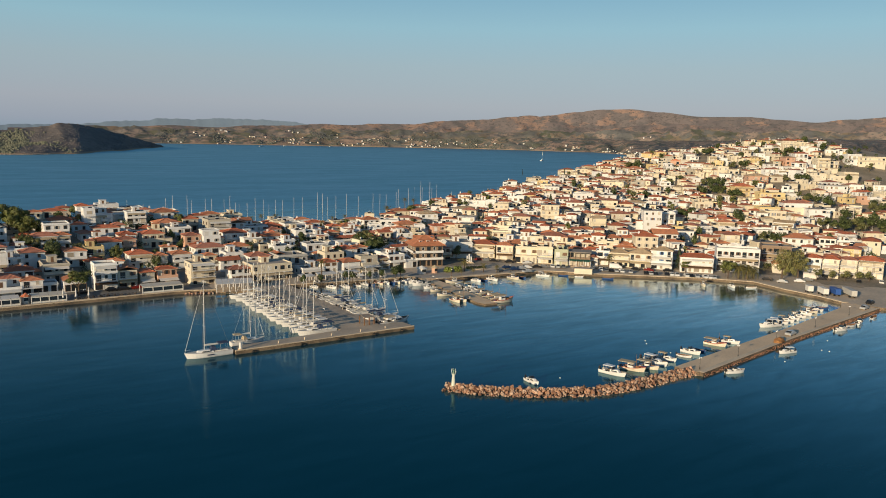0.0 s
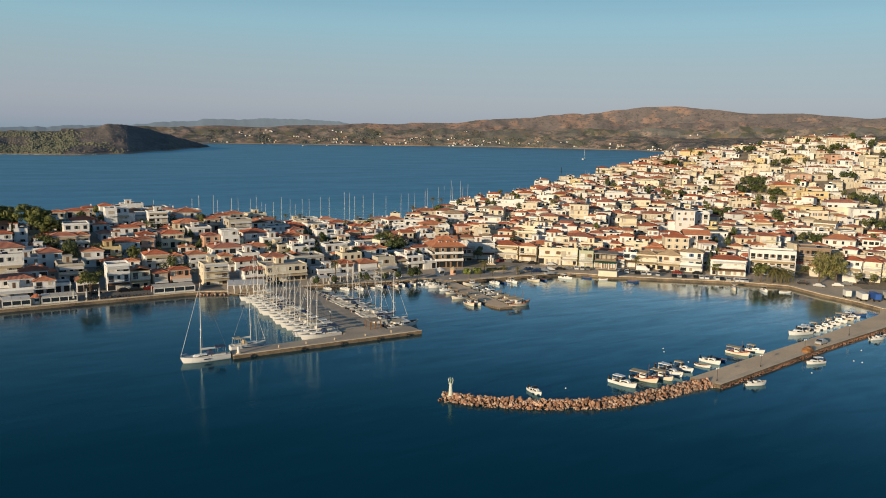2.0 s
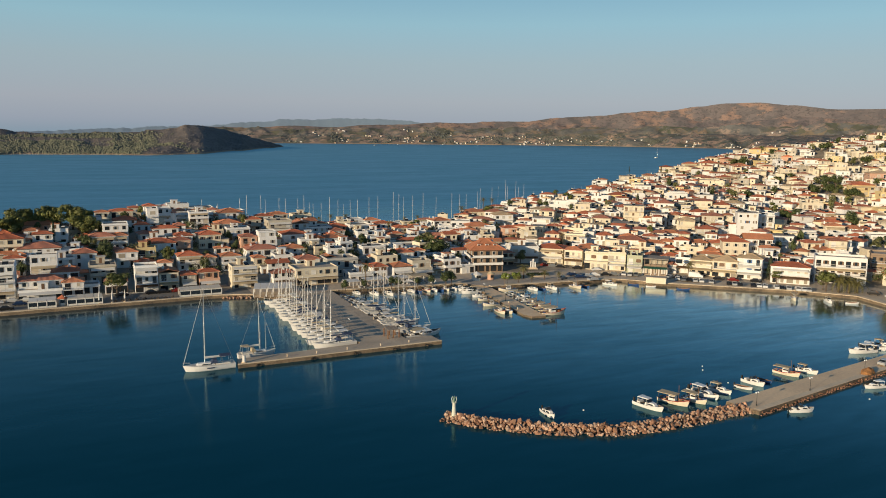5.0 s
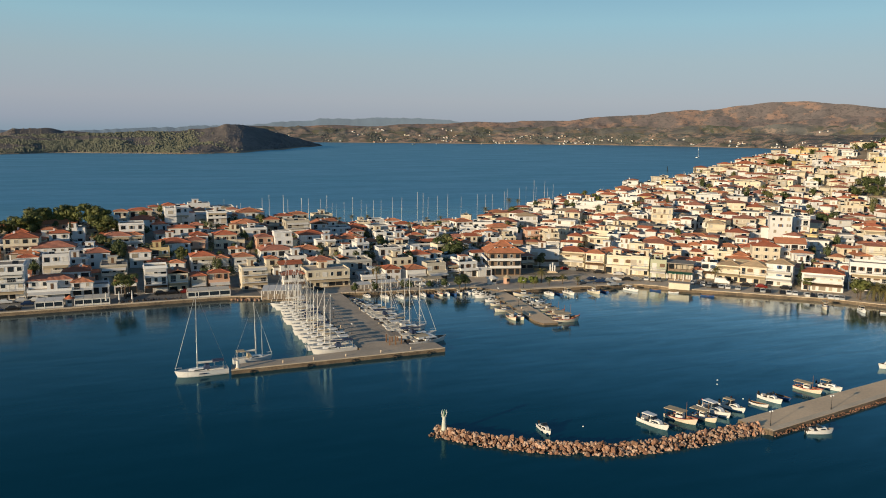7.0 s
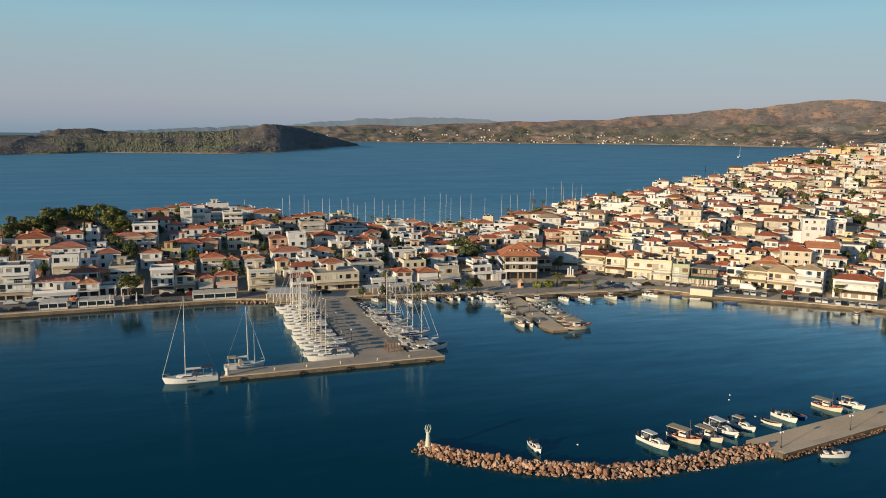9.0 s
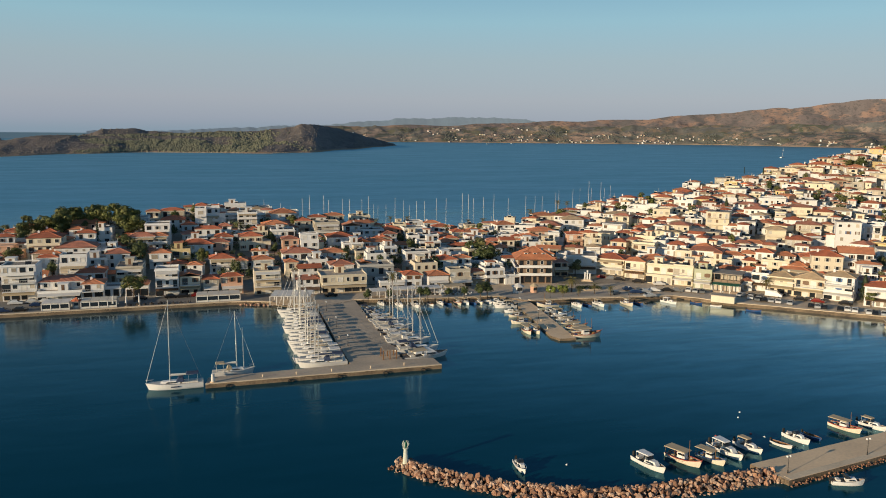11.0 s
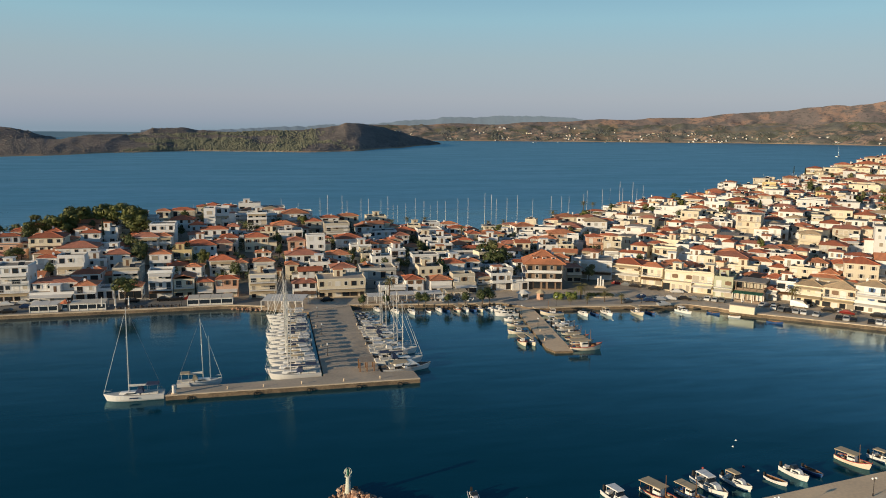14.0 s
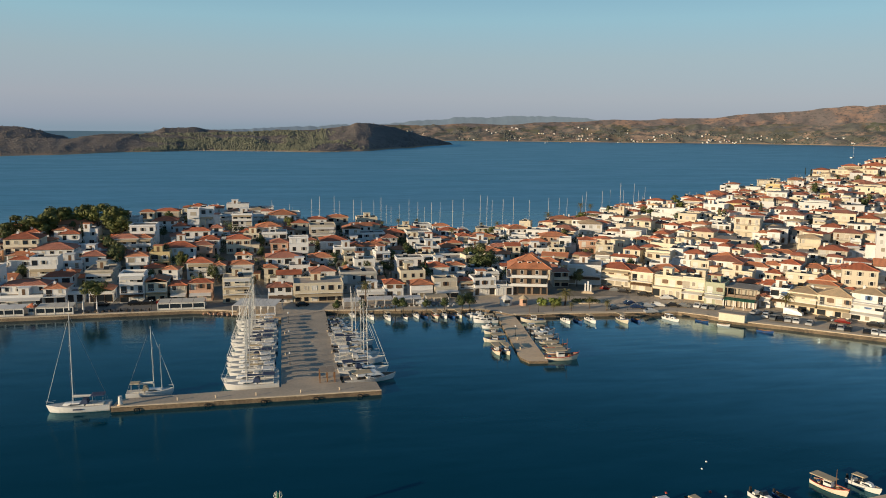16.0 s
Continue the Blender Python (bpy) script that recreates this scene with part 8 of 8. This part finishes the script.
tree(416.7, 222.5, 6.0, "dark", 1.2)
tree(425.0, 220.8, 6.0, "dark", 1.3)
tree(431.1, 217.8, 6.0, "dark", 1.3)
tree(434.8, 213.6, 6.0, "dark", 1.2)
tree(409.2, 224.4, 4.0, "olive", 0.9)
tree(509.3, 254.4, 6.0, "dark", 1.1)
tree(502.3, 256.0, 5.0, "dark", 1.0)
tree(561.1, 364.5, 6.0, "dark", 1.2)
tree(544.4, 350.7, 5.0, "dark", 1.1)
tree(569.8, 350.7, 5.0, "dark", 1.0)
tree(573.4, 339.0, 7.0, "dark", 1.2)
tree(571.8, 331.0, 6.0, "dark", 1.1)
tree(1199.9, 900.0, 5.0, "olive", 1.2)
tree(1205.8, 892.1, 4.0, "olive", 1.0)
tree(540.6, 372.6, 4.0, "olive", 1.0)
tree(553.6, 338.0, 5.0, "dark", 1.2)
tree(560.6, 315.2, 5.0, "olive", 1.0)
tree(559.5, 308.0, 5.0, "dark", 0.9)
tree(524.2, 308.1, 4.0, "olive", 1.0)
tree(485.1, 296.0, 4.0, "dark", 0.9)
tree(437.9, 292.8, 4.0, "dark", 0.9)
tree(444.4, 291.3, 4.0, "dark", 0.9)
tree(434.5, 317.6, 4.0, "dark", 1.0)
tree(456.5, 368.3, 5.0, "dark", 1.0)
tree(459.7, 420.6, 5.0, "dark", 1.1)
tree(460.0, 412.1, 5.0, "dark", 1.0)
tree(595.4, 315.3, 5.0, "dark", 0.8)
car(139.3, 261.7, "white", -5, 0)
car(143.1, 260.5, "grey", 5, 0)
car(6.0, 278.6, "white", 5, 0)
car(10.8, 279.4, "silver", -5, 0)
car(9.6, 268.2, "black", 0, 0)
car(13.0, 274.0, "navy", 0, 0)
car(4.8, 268.0, "navy", 0, 0)
car(42.6, 276.4, "black", 0, 0)
car(51.9, 276.6, "black", 10, 0)
car(55.6, 276.8, "black", 0, 0)
car(60.2, 276.8, "red", 0, 0)
car(102.4, 266.4, "black", 5, 0)
car(14.7, 278.9, "white", 0, 0)
car(205.9, 273.6, "red", -45, 0)
car(208.0, 270.5, "grey", -40, 0)
car(209.9, 267.9, "black", -40, 0)
car(214.6, 262.7, "black", -40, 0)
car(219.6, 256.7, "white", -15, 0)
car(204.1, 251.1, "navy", -10, 0)
car(204.0, 246.1, "navy", -20, 0)
car(207.6, 246.5, "silver", 0, 0)
car(205.5, 239.7, "silver", 0, 0)
car(196.0, 246.0, "grey", 20, 0)
car(236.8, 228.7, "white", 48, 0)
car(237.5, 225.9, "grey", 44, 0)
car(238.9, 224.6, "black", 50, 0)
car(240.3, 222.9, "silver", 47, 0)
car(241.6, 221.3, "white", 52, 0)
car(243.9, 218.2, "silver", 40, 0)
car(247.7, 213.5, "black", 46, 0)
car(248.8, 212.0, "silver", 49, 0)
car(250.1, 210.5, "black", 45, 0)
car(253.4, 207.5, "black", 47, 0)
car(254.8, 206.2, "white", 50, 0)
car(256.1, 204.4, "white", 44, 0)
car(258.2, 201.3, "white", 52, 0)
car(259.3, 199.9, "black", 46, 0)
car(261.0, 198.3, "silver", 47, 0)
car(262.6, 195.7, "white", 50, 0)
car(263.9, 194.2, "white", 48, 0)
car(265.0, 193.1, "silver", 45, 0)
car(236.4, 232.6, "silver", 20, 0)
car(239.0, 231.0, "black", 30, 0)
car(251.2, 222.2, "black", -48, 0)
car(254.6, 218.2, "red", -50, 0)
car(260.8, 213.0, "black", -48, 0)
car(246.6, 229.4, "white", -50, 1)
car(249.6, 230.6, "black", -30, 0)
car(211.6, 247.2, "white", -20, 0)
car(216.6, 246.4, "black", -35, 0)
car(219.4, 245.0, "grey", -40, 0)
car(223.6, 244.4, "white", 50, 0)
car(225.2, 242.4, "silver", 45, 0)
car(227.0, 241.2, "grey", 50, 0)
car(281.3, 179.8, "black", -60, 0)
car(282.2, 173.7, "silver", -60, 0)
car(289.7, 171.1, "white", -50, 0)
car(295.1, 170.8, "grey", -60, 0)
car(302.5, 169.1, "black", -60, 0)
car(310.1, 158.2, "black", 30, 0)
car(321.3, 159.5, "black", 30, 0)
car(318.2, 153.4, "white", 30, 0)
car(272.6, 134.2, "black", 10, 0)
car(262.0, 130.6, "silver", 10, 0)
car(206.1, 122.4, "silver", 10, 0)


# ---------------------------------------------------------------- waterfront fittings
def lamp(x, y, z, h=2.7):
    ob = thing("street_lamp", pose(x, y, z), "dark iron street lamp with white globes", "street lamp", "lamps on the quays")
    bm = bmesh.new()
    tube(bm, (0, 0, 0), (0, 0, 0.5), 0.12, 0.09, 8)
    tube(bm, (0, 0, 0.5), (0, 0, h), 0.05, 0.035, 6)
    part("pole", bm, DARK, ob)
    bm = bmesh.new()
    tube(bm, (-0.32, 0, h), (0.32, 0, h), 0.03, sides=5)
    part("arm", bm, DARK, ob)
    for s in (-0.32, 0.32):
        bm = bmesh.new()
        bmesh.ops.create_icosphere(bm, subdivisions=2, radius=0.19)
        part("globe", bm, HULLW, ob, at=pose(s, 0, h + 0.17), smooth=True)
    return ob


first = lamp(172.8, 116.2, 1.25)
for x, y in ((154.4, 113.8), (196, 120.4), (222, 124.4), (248, 128.2)):
    copy_thing(first, pose(x, y, 1.25, 0, 0, 5))
for x, y in ((98.0, 206.0), (98.0, 226.0), (98.0, 246.0), (158.0, 238.0), (157.4, 222.0)):
    copy_thing(first, pose(x, y, 1.25 if x < 150 else 0.95, 0, 0, 90))
for x, y in ((42, 268.6), (58, 268.6), (26, 268.6), (172, 246), (200, 244), (226, 229), (246, 212)):
    copy_thing(first, pose(x, y, 1.3, 0, 0, 30))


TEAKROOF = mat("brown_sheet_roof", (0.34, 0.27, 0.20), 0.6, vary=0.4, grain=0.2)


def pergola(x, y, w, d, bays, label, cover=CANVAS_S, h=2.15, rz=0, posts=None, glazed=True):
    """A cafe terrace: posts, a low wall and a pitched cloth or sheet cover in bays."""
    ob = thing("cafe_shelter", pose(x, y, 1.3, 0, 0, rz), label, "cafe shelter", "cafe shelters on the quay")
    for i in range(bays + 1):
        for j in (0, 1):
            bm = bmesh.new()
            xx, yy = -w / 2 + w * i / bays, (-d / 2, d / 2)[j]
            box(bm, xx - 0.12, yy - 0.12, 0, xx + 0.12, yy + 0.12, h - 0.1 * j)
            part("post", bm, posts or FRAME_W, ob)
    for i in range(bays):
        x0, x1 = -w / 2 + w * i / bays + 0.06, -w / 2 + w * (i + 1) / bays - 0.06
        bm = bmesh.new()
        lo = [bm.verts.new(p) for p in ((x0, -d / 2 - 0.2, h), (x1, -d / 2 - 0.2, h), (x1, d / 2 + 0.2, h + 0.25), (x0, d / 2 + 0.2, h + 0.25))]
        hi = [bm.verts.new(v.co + Vector((0, 0, 0.1))) for v in lo]
        bm.faces.new(lo[::-1])
        bm.faces.new(hi)
        for k in range(4):
            bm.faces.new((lo[k], lo[(k + 1) % 4], hi[(k + 1) % 4], hi[k]))
        part("cover_panel", bm, cover, ob)
        if posts is None:
            bm = bmesh.new()
            box(bm, x0, -d / 2 - 0.03, 0, x1, -d / 2 + 0.03, 0.55)
            part("low_wall", bm, CANVAS_W if glazed else COCKPIT, ob)
        if posts is None and glazed:
            bm = bmesh.new()
            box(bm, x0 + 0.05, -d / 2 - 0.012, 0.55, x1 - 0.05, -d / 2 + 0.012, h - 0.35)
            box(bm, x0, -d / 2 - 0.05, h - 0.35, x1, -d / 2 + 0.05, h - 0.1, 1)
            part("glazing", bm, (GLASS, FRAME_W), ob, "tinted wind screen in a white frame")
    return ob


pergola(19.4, 269.2, 7.6, 4.6, 3, "white cafe shelter with a pale cloth roof on the quay", CANVAS_W)
pergola(31.4, 269.6, 10.0, 4.6, 4, "white cafe shelter with pale awnings on the quay")
pergola(66.6, 270.0, 13.4, 4.6, 4, "white cafe shelter with pale awnings on the quay")
pergola(89.2, 260.6, 12.6, 8.4, 6, "large white-roofed restaurant terrace on a stone platform by the water", CANVAS_W, 2.8, -14, None, False)
pergola(117.5, 262.4, 5.6, 4.0, 2, "white canvas cafe pavilion on the quay", CANVAS_W, glazed=False)
pergola(126.0, 263.4, 8.0, 4.0, 3, "white cafe awning in front of the houses", CANVAS_W, glazed=False)
pergola(135.0, 263.0, 8.0, 4.0, 3, "white cafe awning in front of the houses", CANVAS_W, glazed=False)
pergola(144.2, 264.0, 7.0, 4.0, 3, "cream cafe awning in front of the houses", CANVAS_T, glazed=False)
pergola(235.4, 240.0, 9.0, 3.2, 3, "dark green awning over a taverna terrace", CANVAS_G, 2.7, -45, None, False)
pergola(105.8, 193.4, 3.2, 3.0, 2, "small open shelter with a brown sheet roof on the pier", TEAKROOF, 2.2, 0, WOOD)


def kiosk(x, y, w, label, wall, roof):
    ob = thing("kiosk", pose(x, y, 1.3), label, "kiosk")
    bm = bmesh.new()
    prism(bm, [(w / 2 * math.cos(i * math.pi / 4 + 0.39), w / 2 * math.sin(i * math.pi / 4 + 0.39)) for i in range(8)], 0, 2.3)
    part("wall", bm, wall, ob)
    bm = bmesh.new()
    tube(bm, (0, 0, 2.2), (0, 0, 3.3), w * 0.68, 0.1, 8)
    part("roof", bm, roof, ob)
    bm = bmesh.new()
    box(bm, -w * 0.25, -w * 0.49, 0.9, w * 0.25, -w * 0.46, 1.9)
    part("hatch", bm, GLASS, ob)


kiosk(165.0, 257.2, 3.6, "white octagonal kiosk with a pale conical roof", CANVAS_W, CANVAS_W)
kiosk(25.0, 269.2, 2.5, "small white quay kiosk with a red tiled roof", CANVAS_W, TILE[0])
kiosk(170.4, 256.0, 2.4, "small salmon-pink news kiosk with an awning", WALL["salmon"], CANVAS_T)

box_house = thing("pump_house", pose(224.6, 226.6, 1.3, 0, 0, -45), "low cream concrete hut on the quay edge", "hut")
bm = bmesh.new()
box(bm, -3.6, -1.4, 0, 3.6, 1.4, 2.2)
part("wall", bm, WALL["cream"], box_house)
bm = bmesh.new()
box(bm, -3.8, -1.6, 2.2, 3.8, 1.6, 2.4)
part("roof", bm, FLATROOF, box_house)

bollard = thing("bollard", pose(65.0, 185.0, 1.25), "thick white concrete post at the pier's tip", "bollard")
bm = bmesh.new()
tube(bm, (0, 0, 0), (0, 0, 0.25), 0.6, 0.6, 12)
part("foot", bm, CONCRETE, bollard)
bm = bmesh.new()
tube(bm, (0, 0, 0.25), (0, 0, 1.9), 0.4, 0.38, 12)
part("shaft", bm, CANVAS_W, bollard)

post = thing("mooring_bollard", pose(75.6, 186.0, 1.25), "short worn stone mooring post on the pier", "bollard", "mooring posts")
bm = bmesh.new()
tube(bm, (0, 0, 0), (0, 0, 0.5), 0.13, 0.13, 8)
part("shaft", bm, KERB, post)
bm = bmesh.new()
tube(bm, (0, 0, 0.5), (0, 0, 0.62), 0.2, 0.2, 8)
part("cap", bm, KERB, post)
for x, y in ((83, 186), (91, 186.2), (100, 186.2), (108, 186.4), (155.0, 210.0), (157.0, 219), (97.0, 214), (97.0, 234), (108.2, 214), (108.2, 234)):
    copy_thing(post, pose(x, y, 1.25 if x < 150 else 0.95))

fender = thing("tyre_fender", pose(68.2, 183.7, 0.6), "black rubber tyre hung on the pier's face", "fender", "fenders on the pier")
bm = bmesh.new()
rings = []
for i in range(14):
    a = 2 * math.pi * i / 14
    c = Vector((math.cos(a) * 0.5, 0, math.sin(a) * 0.32))
    rings.append([bm.verts.new(c + 0.14 * (math.cos(b) * Vector((math.cos(a), 0, math.sin(a))) + math.sin(b) * Vector((0, 1, 0)))) for b in (0, 1.57, 3.14, 4.71)])
for i in range(14):
    p, q = rings[i], rings[(i + 1) % 14]
    for k in range(4):
        bm.faces.new((p[k], q[k], q[(k + 1) % 4], p[(k + 1) % 4]))
part("tyre", bm, DARK, fender)
for x in (81.5, 92.5, 103.0, 112.0):
    copy_thing(fender, pose(x, 183.8, 0.6))


def lorry(x, y, rz, L, colour, label):
    ob = thing("lorry_trailer", pose(x, y, 1.3, 0, 0, rz), label, "trailer", "lorries on the quay")
    ob.scale = (0.8, 0.8, 0.8)
    bm = bmesh.new()
    box(bm, -L / 2, -1.2, 1.0, L / 2, 1.2, 3.5)
    part("box_body", bm, colour, ob)
    bm = bmesh.new()
    box(bm, -L / 2, -1.0, 0.75, L / 2, 1.0, 1.0)
    part("chassis", bm, DARK, ob)
    for u in (-0.32, -0.22, 0.3):
        for s in (-1, 1):
            part("wheel", WHEEL, None, ob, at=pose(L * u, s * 1.05, 0.4) @ Matrix.Scale(1.3, 4))


lorry(273.0, 151.6, 52, 7.0, CANVAS_W, "white box lorry trailer parked by the quay")
lorry(276.4, 149.0, 52, 7.0, mat("blue_tarpaulin", (0.03, 0.10, 0.36), 0.5, vary=0.2, grain=0.1), "blue tarpaulin lorry trailer parked by the quay")
lorry(279.6, 145.4, 50, 11.0, WALL["grey"], "long grey lorry trailer parked by the quay")
lorry(272.4, 156.6, 50, 4.0, CANVAS_W, "small white box trailer parked by the quay")

digger = thing("net_pile", pose(196.0, 119.6, 1.25, 0, 0, 10), "heap of brown fishing nets and crates on the jetty", "fishing nets")
bm = bmesh.new()
bmesh.ops.create_icosphere(bm, subdivisions=3, radius=1.0)
for v in bm.verts:
    v.co = Vector((v.co.x * 2.3, v.co.y * 1.2, max(0, v.co.z) * 1.3)) * (1 + 0.25 * noise.noise(v.co * 2.1))
part("netting", bm, NETS, digger)

buoy = thing("buoy", pose(*afloat(203, 109)), "small white mooring buoy afloat", "buoy", "mooring buoys")
bm = bmesh.new()
bmesh.ops.create_icosphere(bm, subdivisions=2, radius=0.2)
part("float", bm, HULLW, buoy, smooth=True)
for x, y in ((214.0, 115.9), (202.3, 110.8), (183.0, 109.5), (122.4, 128.7), (167.0, 142.2), (164.8, 139.8), (163.2, 130.1), (170, 228), (184, 230)):
    copy_thing(buoy, pose(*afloat(x, y)))
red = thing("buoy", pose(*afloat(154.7, 132.9)), "small red mooring buoy afloat", "buoy", "mooring buoys")
bm = bmesh.new()
bmesh.ops.create_icosphere(bm, subdivisions=2, radius=0.22)
part("float", bm, HULLR, red, smooth=True)
copy_thing(red, pose(*afloat(161.7, 132.0)))


# cafe terraces, monument and planting on the waterfront
TEAK = mat("dark_cafe_furniture", (0.06, 0.045, 0.035), 0.6, per_object=0.4)


def cafe_table(x, y, z, top, label):
    ob = thing("cafe_table", pose(x, y, z), label, "table", "cafe tables on the quay")
    bm = bmesh.new()
    tube(bm, (0, 0, 0.70), (0, 0, 0.75), 0.42, sides=12)
    part("tabletop", bm, top, ob)
    bm = bmesh.new()
    tube(bm, (0, 0, 0.0), (0, 0, 0.05), 0.25, sides=8)
    tube(bm, (0, 0, 0.05), (0, 0, 0.70), 0.04, sides=5)
    part("pedestal", bm, DARK, ob)
    return ob


def cafe_chair(x, y, z, rz, seat, label):
    ob = thing("cafe_chair", pose(x, y, z, 0, 0, rz), label, "chair", "cafe chairs on the quay")
    bm = bmesh.new()
    box(bm, -0.28, -0.28, 0.0, 0.28, 0.28, 0.44)
    part("seat", bm, seat, ob)
    bm = bmesh.new()
    box(bm, -0.28, 0.2, 0.44, 0.28, 0.28, 0.85)
    part("backrest", bm, seat, ob)
    return ob


rnd = random.Random(90)
t1 = cafe_table(119.0, 261.0, 1.3, CANVAS_W, "small round white cafe table on the quay")
c1 = cafe_chair(120.0, 261.2, 1.3, 90, CANVAS_W, "pale wicker cafe chair on the quay")
t2 = cafe_table(39.0, 267.6, 1.3, TEAK, "small round dark cafe table on the quay")
c2 = cafe_chair(40.0, 267.8, 1.3, 90, TEAK, "dark wooden cafe chair on the quay")
for i in range(11):
    x, y = 120.8 + 2.7 * i + rnd.uniform(-0.4, 0.4), 260.6 - 0.14 * i + rnd.uniform(-0.9, 0.9)
    copy_thing(t1, pose(x, y, 1.3))
    for k in range(2):
        copy_thing(c1, pose(x + (0.85 if k else -0.85), y + rnd.uniform(-0.3, 0.3), 1.3, 0, 0, (-90 if k else 90) + rnd.uniform(-25, 25)))
for i in range(8):
    x, y = 41.2 + 2.2 * i + rnd.uniform(-0.3, 0.3), 267.6 + rnd.uniform(-0.9, 1.1)
    copy_thing(t2, pose(x, y, 1.3))
    for k in range(2):
        copy_thing(c2, pose(x + (0.8 if k else -0.8), y + rnd.uniform(-0.3, 0.3), 1.3, 0, 0, (-90 if k else 90) + rnd.uniform(-25, 25)))

shade = thing("folded_parasol", pose(35.4, 267.4, 1.3), "tall white parasol folded shut on the quay", "parasol", "folded parasols")
bm = bmesh.new()
tube(bm, (0, 0, 0), (0, 0, 0.12), 0.4, 0.4, 10)
part("foot", bm, CONCRETE, shade)
bm = bmesh.new()
tube(bm, (0, 0, 0.12), (0, 0, 3.9), 0.05, 0.04, 6)
part("pole", bm, FRAME_W, shade)
bm = bmesh.new()
for z0, z1, r0, r1 in ((1.1, 1.4, 0.34, 0.30), (1.4, 2.2, 0.30, 0.20), (2.2, 2.5, 0.20, 0.23), (2.5, 3.8, 0.23, 0.06)):
    tube(bm, (0, 0, z0), (0, 0, z1), r0, r1, 9)
part("canopy", bm, CANVAS_W, shade, "furled canvas tied round the pole")
for x in (39.2, 43.0):
    copy_thing(shade, pose(x, 267.5, 1.3))

stone = thing("monument", pose(197.5, 269.7, 1.3, 0, 0, -25), "white marble monument of upright slabs on the square", "monument")
bm = bmesh.new()
box(bm, -2.0, -1.2, 0, 2.0, 1.2, 0.4)
box(bm, -1.4, -0.8, 0.4, 1.4, 0.8, 0.75)
part("base", bm, KERB, stone)
for x, h in ((-0.9, 3.4), (0.0, 4.2), (0.9, 3.0)):
    bm = bmesh.new()
    box(bm, x - 0.25, -0.2, 0.75, x + 0.25, 0.2, h)
    part("slab", bm, WALL["white"], stone)

bed = thing("planting_bed", pose(191.0, 256.2, 1.36, 0, 0, -10), "oval planting bed of low dark shrubs on the square", "planting bed")
bm = bmesh.new()
prism(bm, [(5.2 * math.cos(i * math.pi / 10), 2.3 * math.sin(i * math.pi / 10)) for i in range(20)], 0, 0.3)
part("border", bm, KERB, bed)
rnd = random.Random(91)
me = clump_crown("shrubs", [(4.3 * rnd.uniform(-1, 1), 1.6 * rnd.uniform(-1, 1), 0.55, rnd.uniform(0.4, 0.7)) for _ in range(44)], 0.16, LEAF["dark"], 92, 60)
part("shrubs", me, None, bed)

bush = thing("bush", pose(178.2, 254.2, 1.36, 0, 0, -15), "big bright green bush beside the palm on the square", "bush")
me = clump_crown("leaves", [(3.4 * rnd.uniform(-1, 1), 1.3 * rnd.uniform(-1, 1), rnd.uniform(0.3, 1.9), rnd.uniform(0.7, 1.0)) for _ in range(34)], 0.22, leaf_material("bright_foliage", (0.25, 0.31, 0.06)), 93, 90)
part("leaves", me, None, bush)
bm = bmesh.new()
for k in range(6):
    tube(bm, (-2.5 + k, 0.3 * (k % 2), -0.05), (-2.7 + 1.1 * k, 0.5 * (k % 2) - 0.1, 1.3), 0.07, 0.04, 5)
part("stems", bm, BARK, bush)
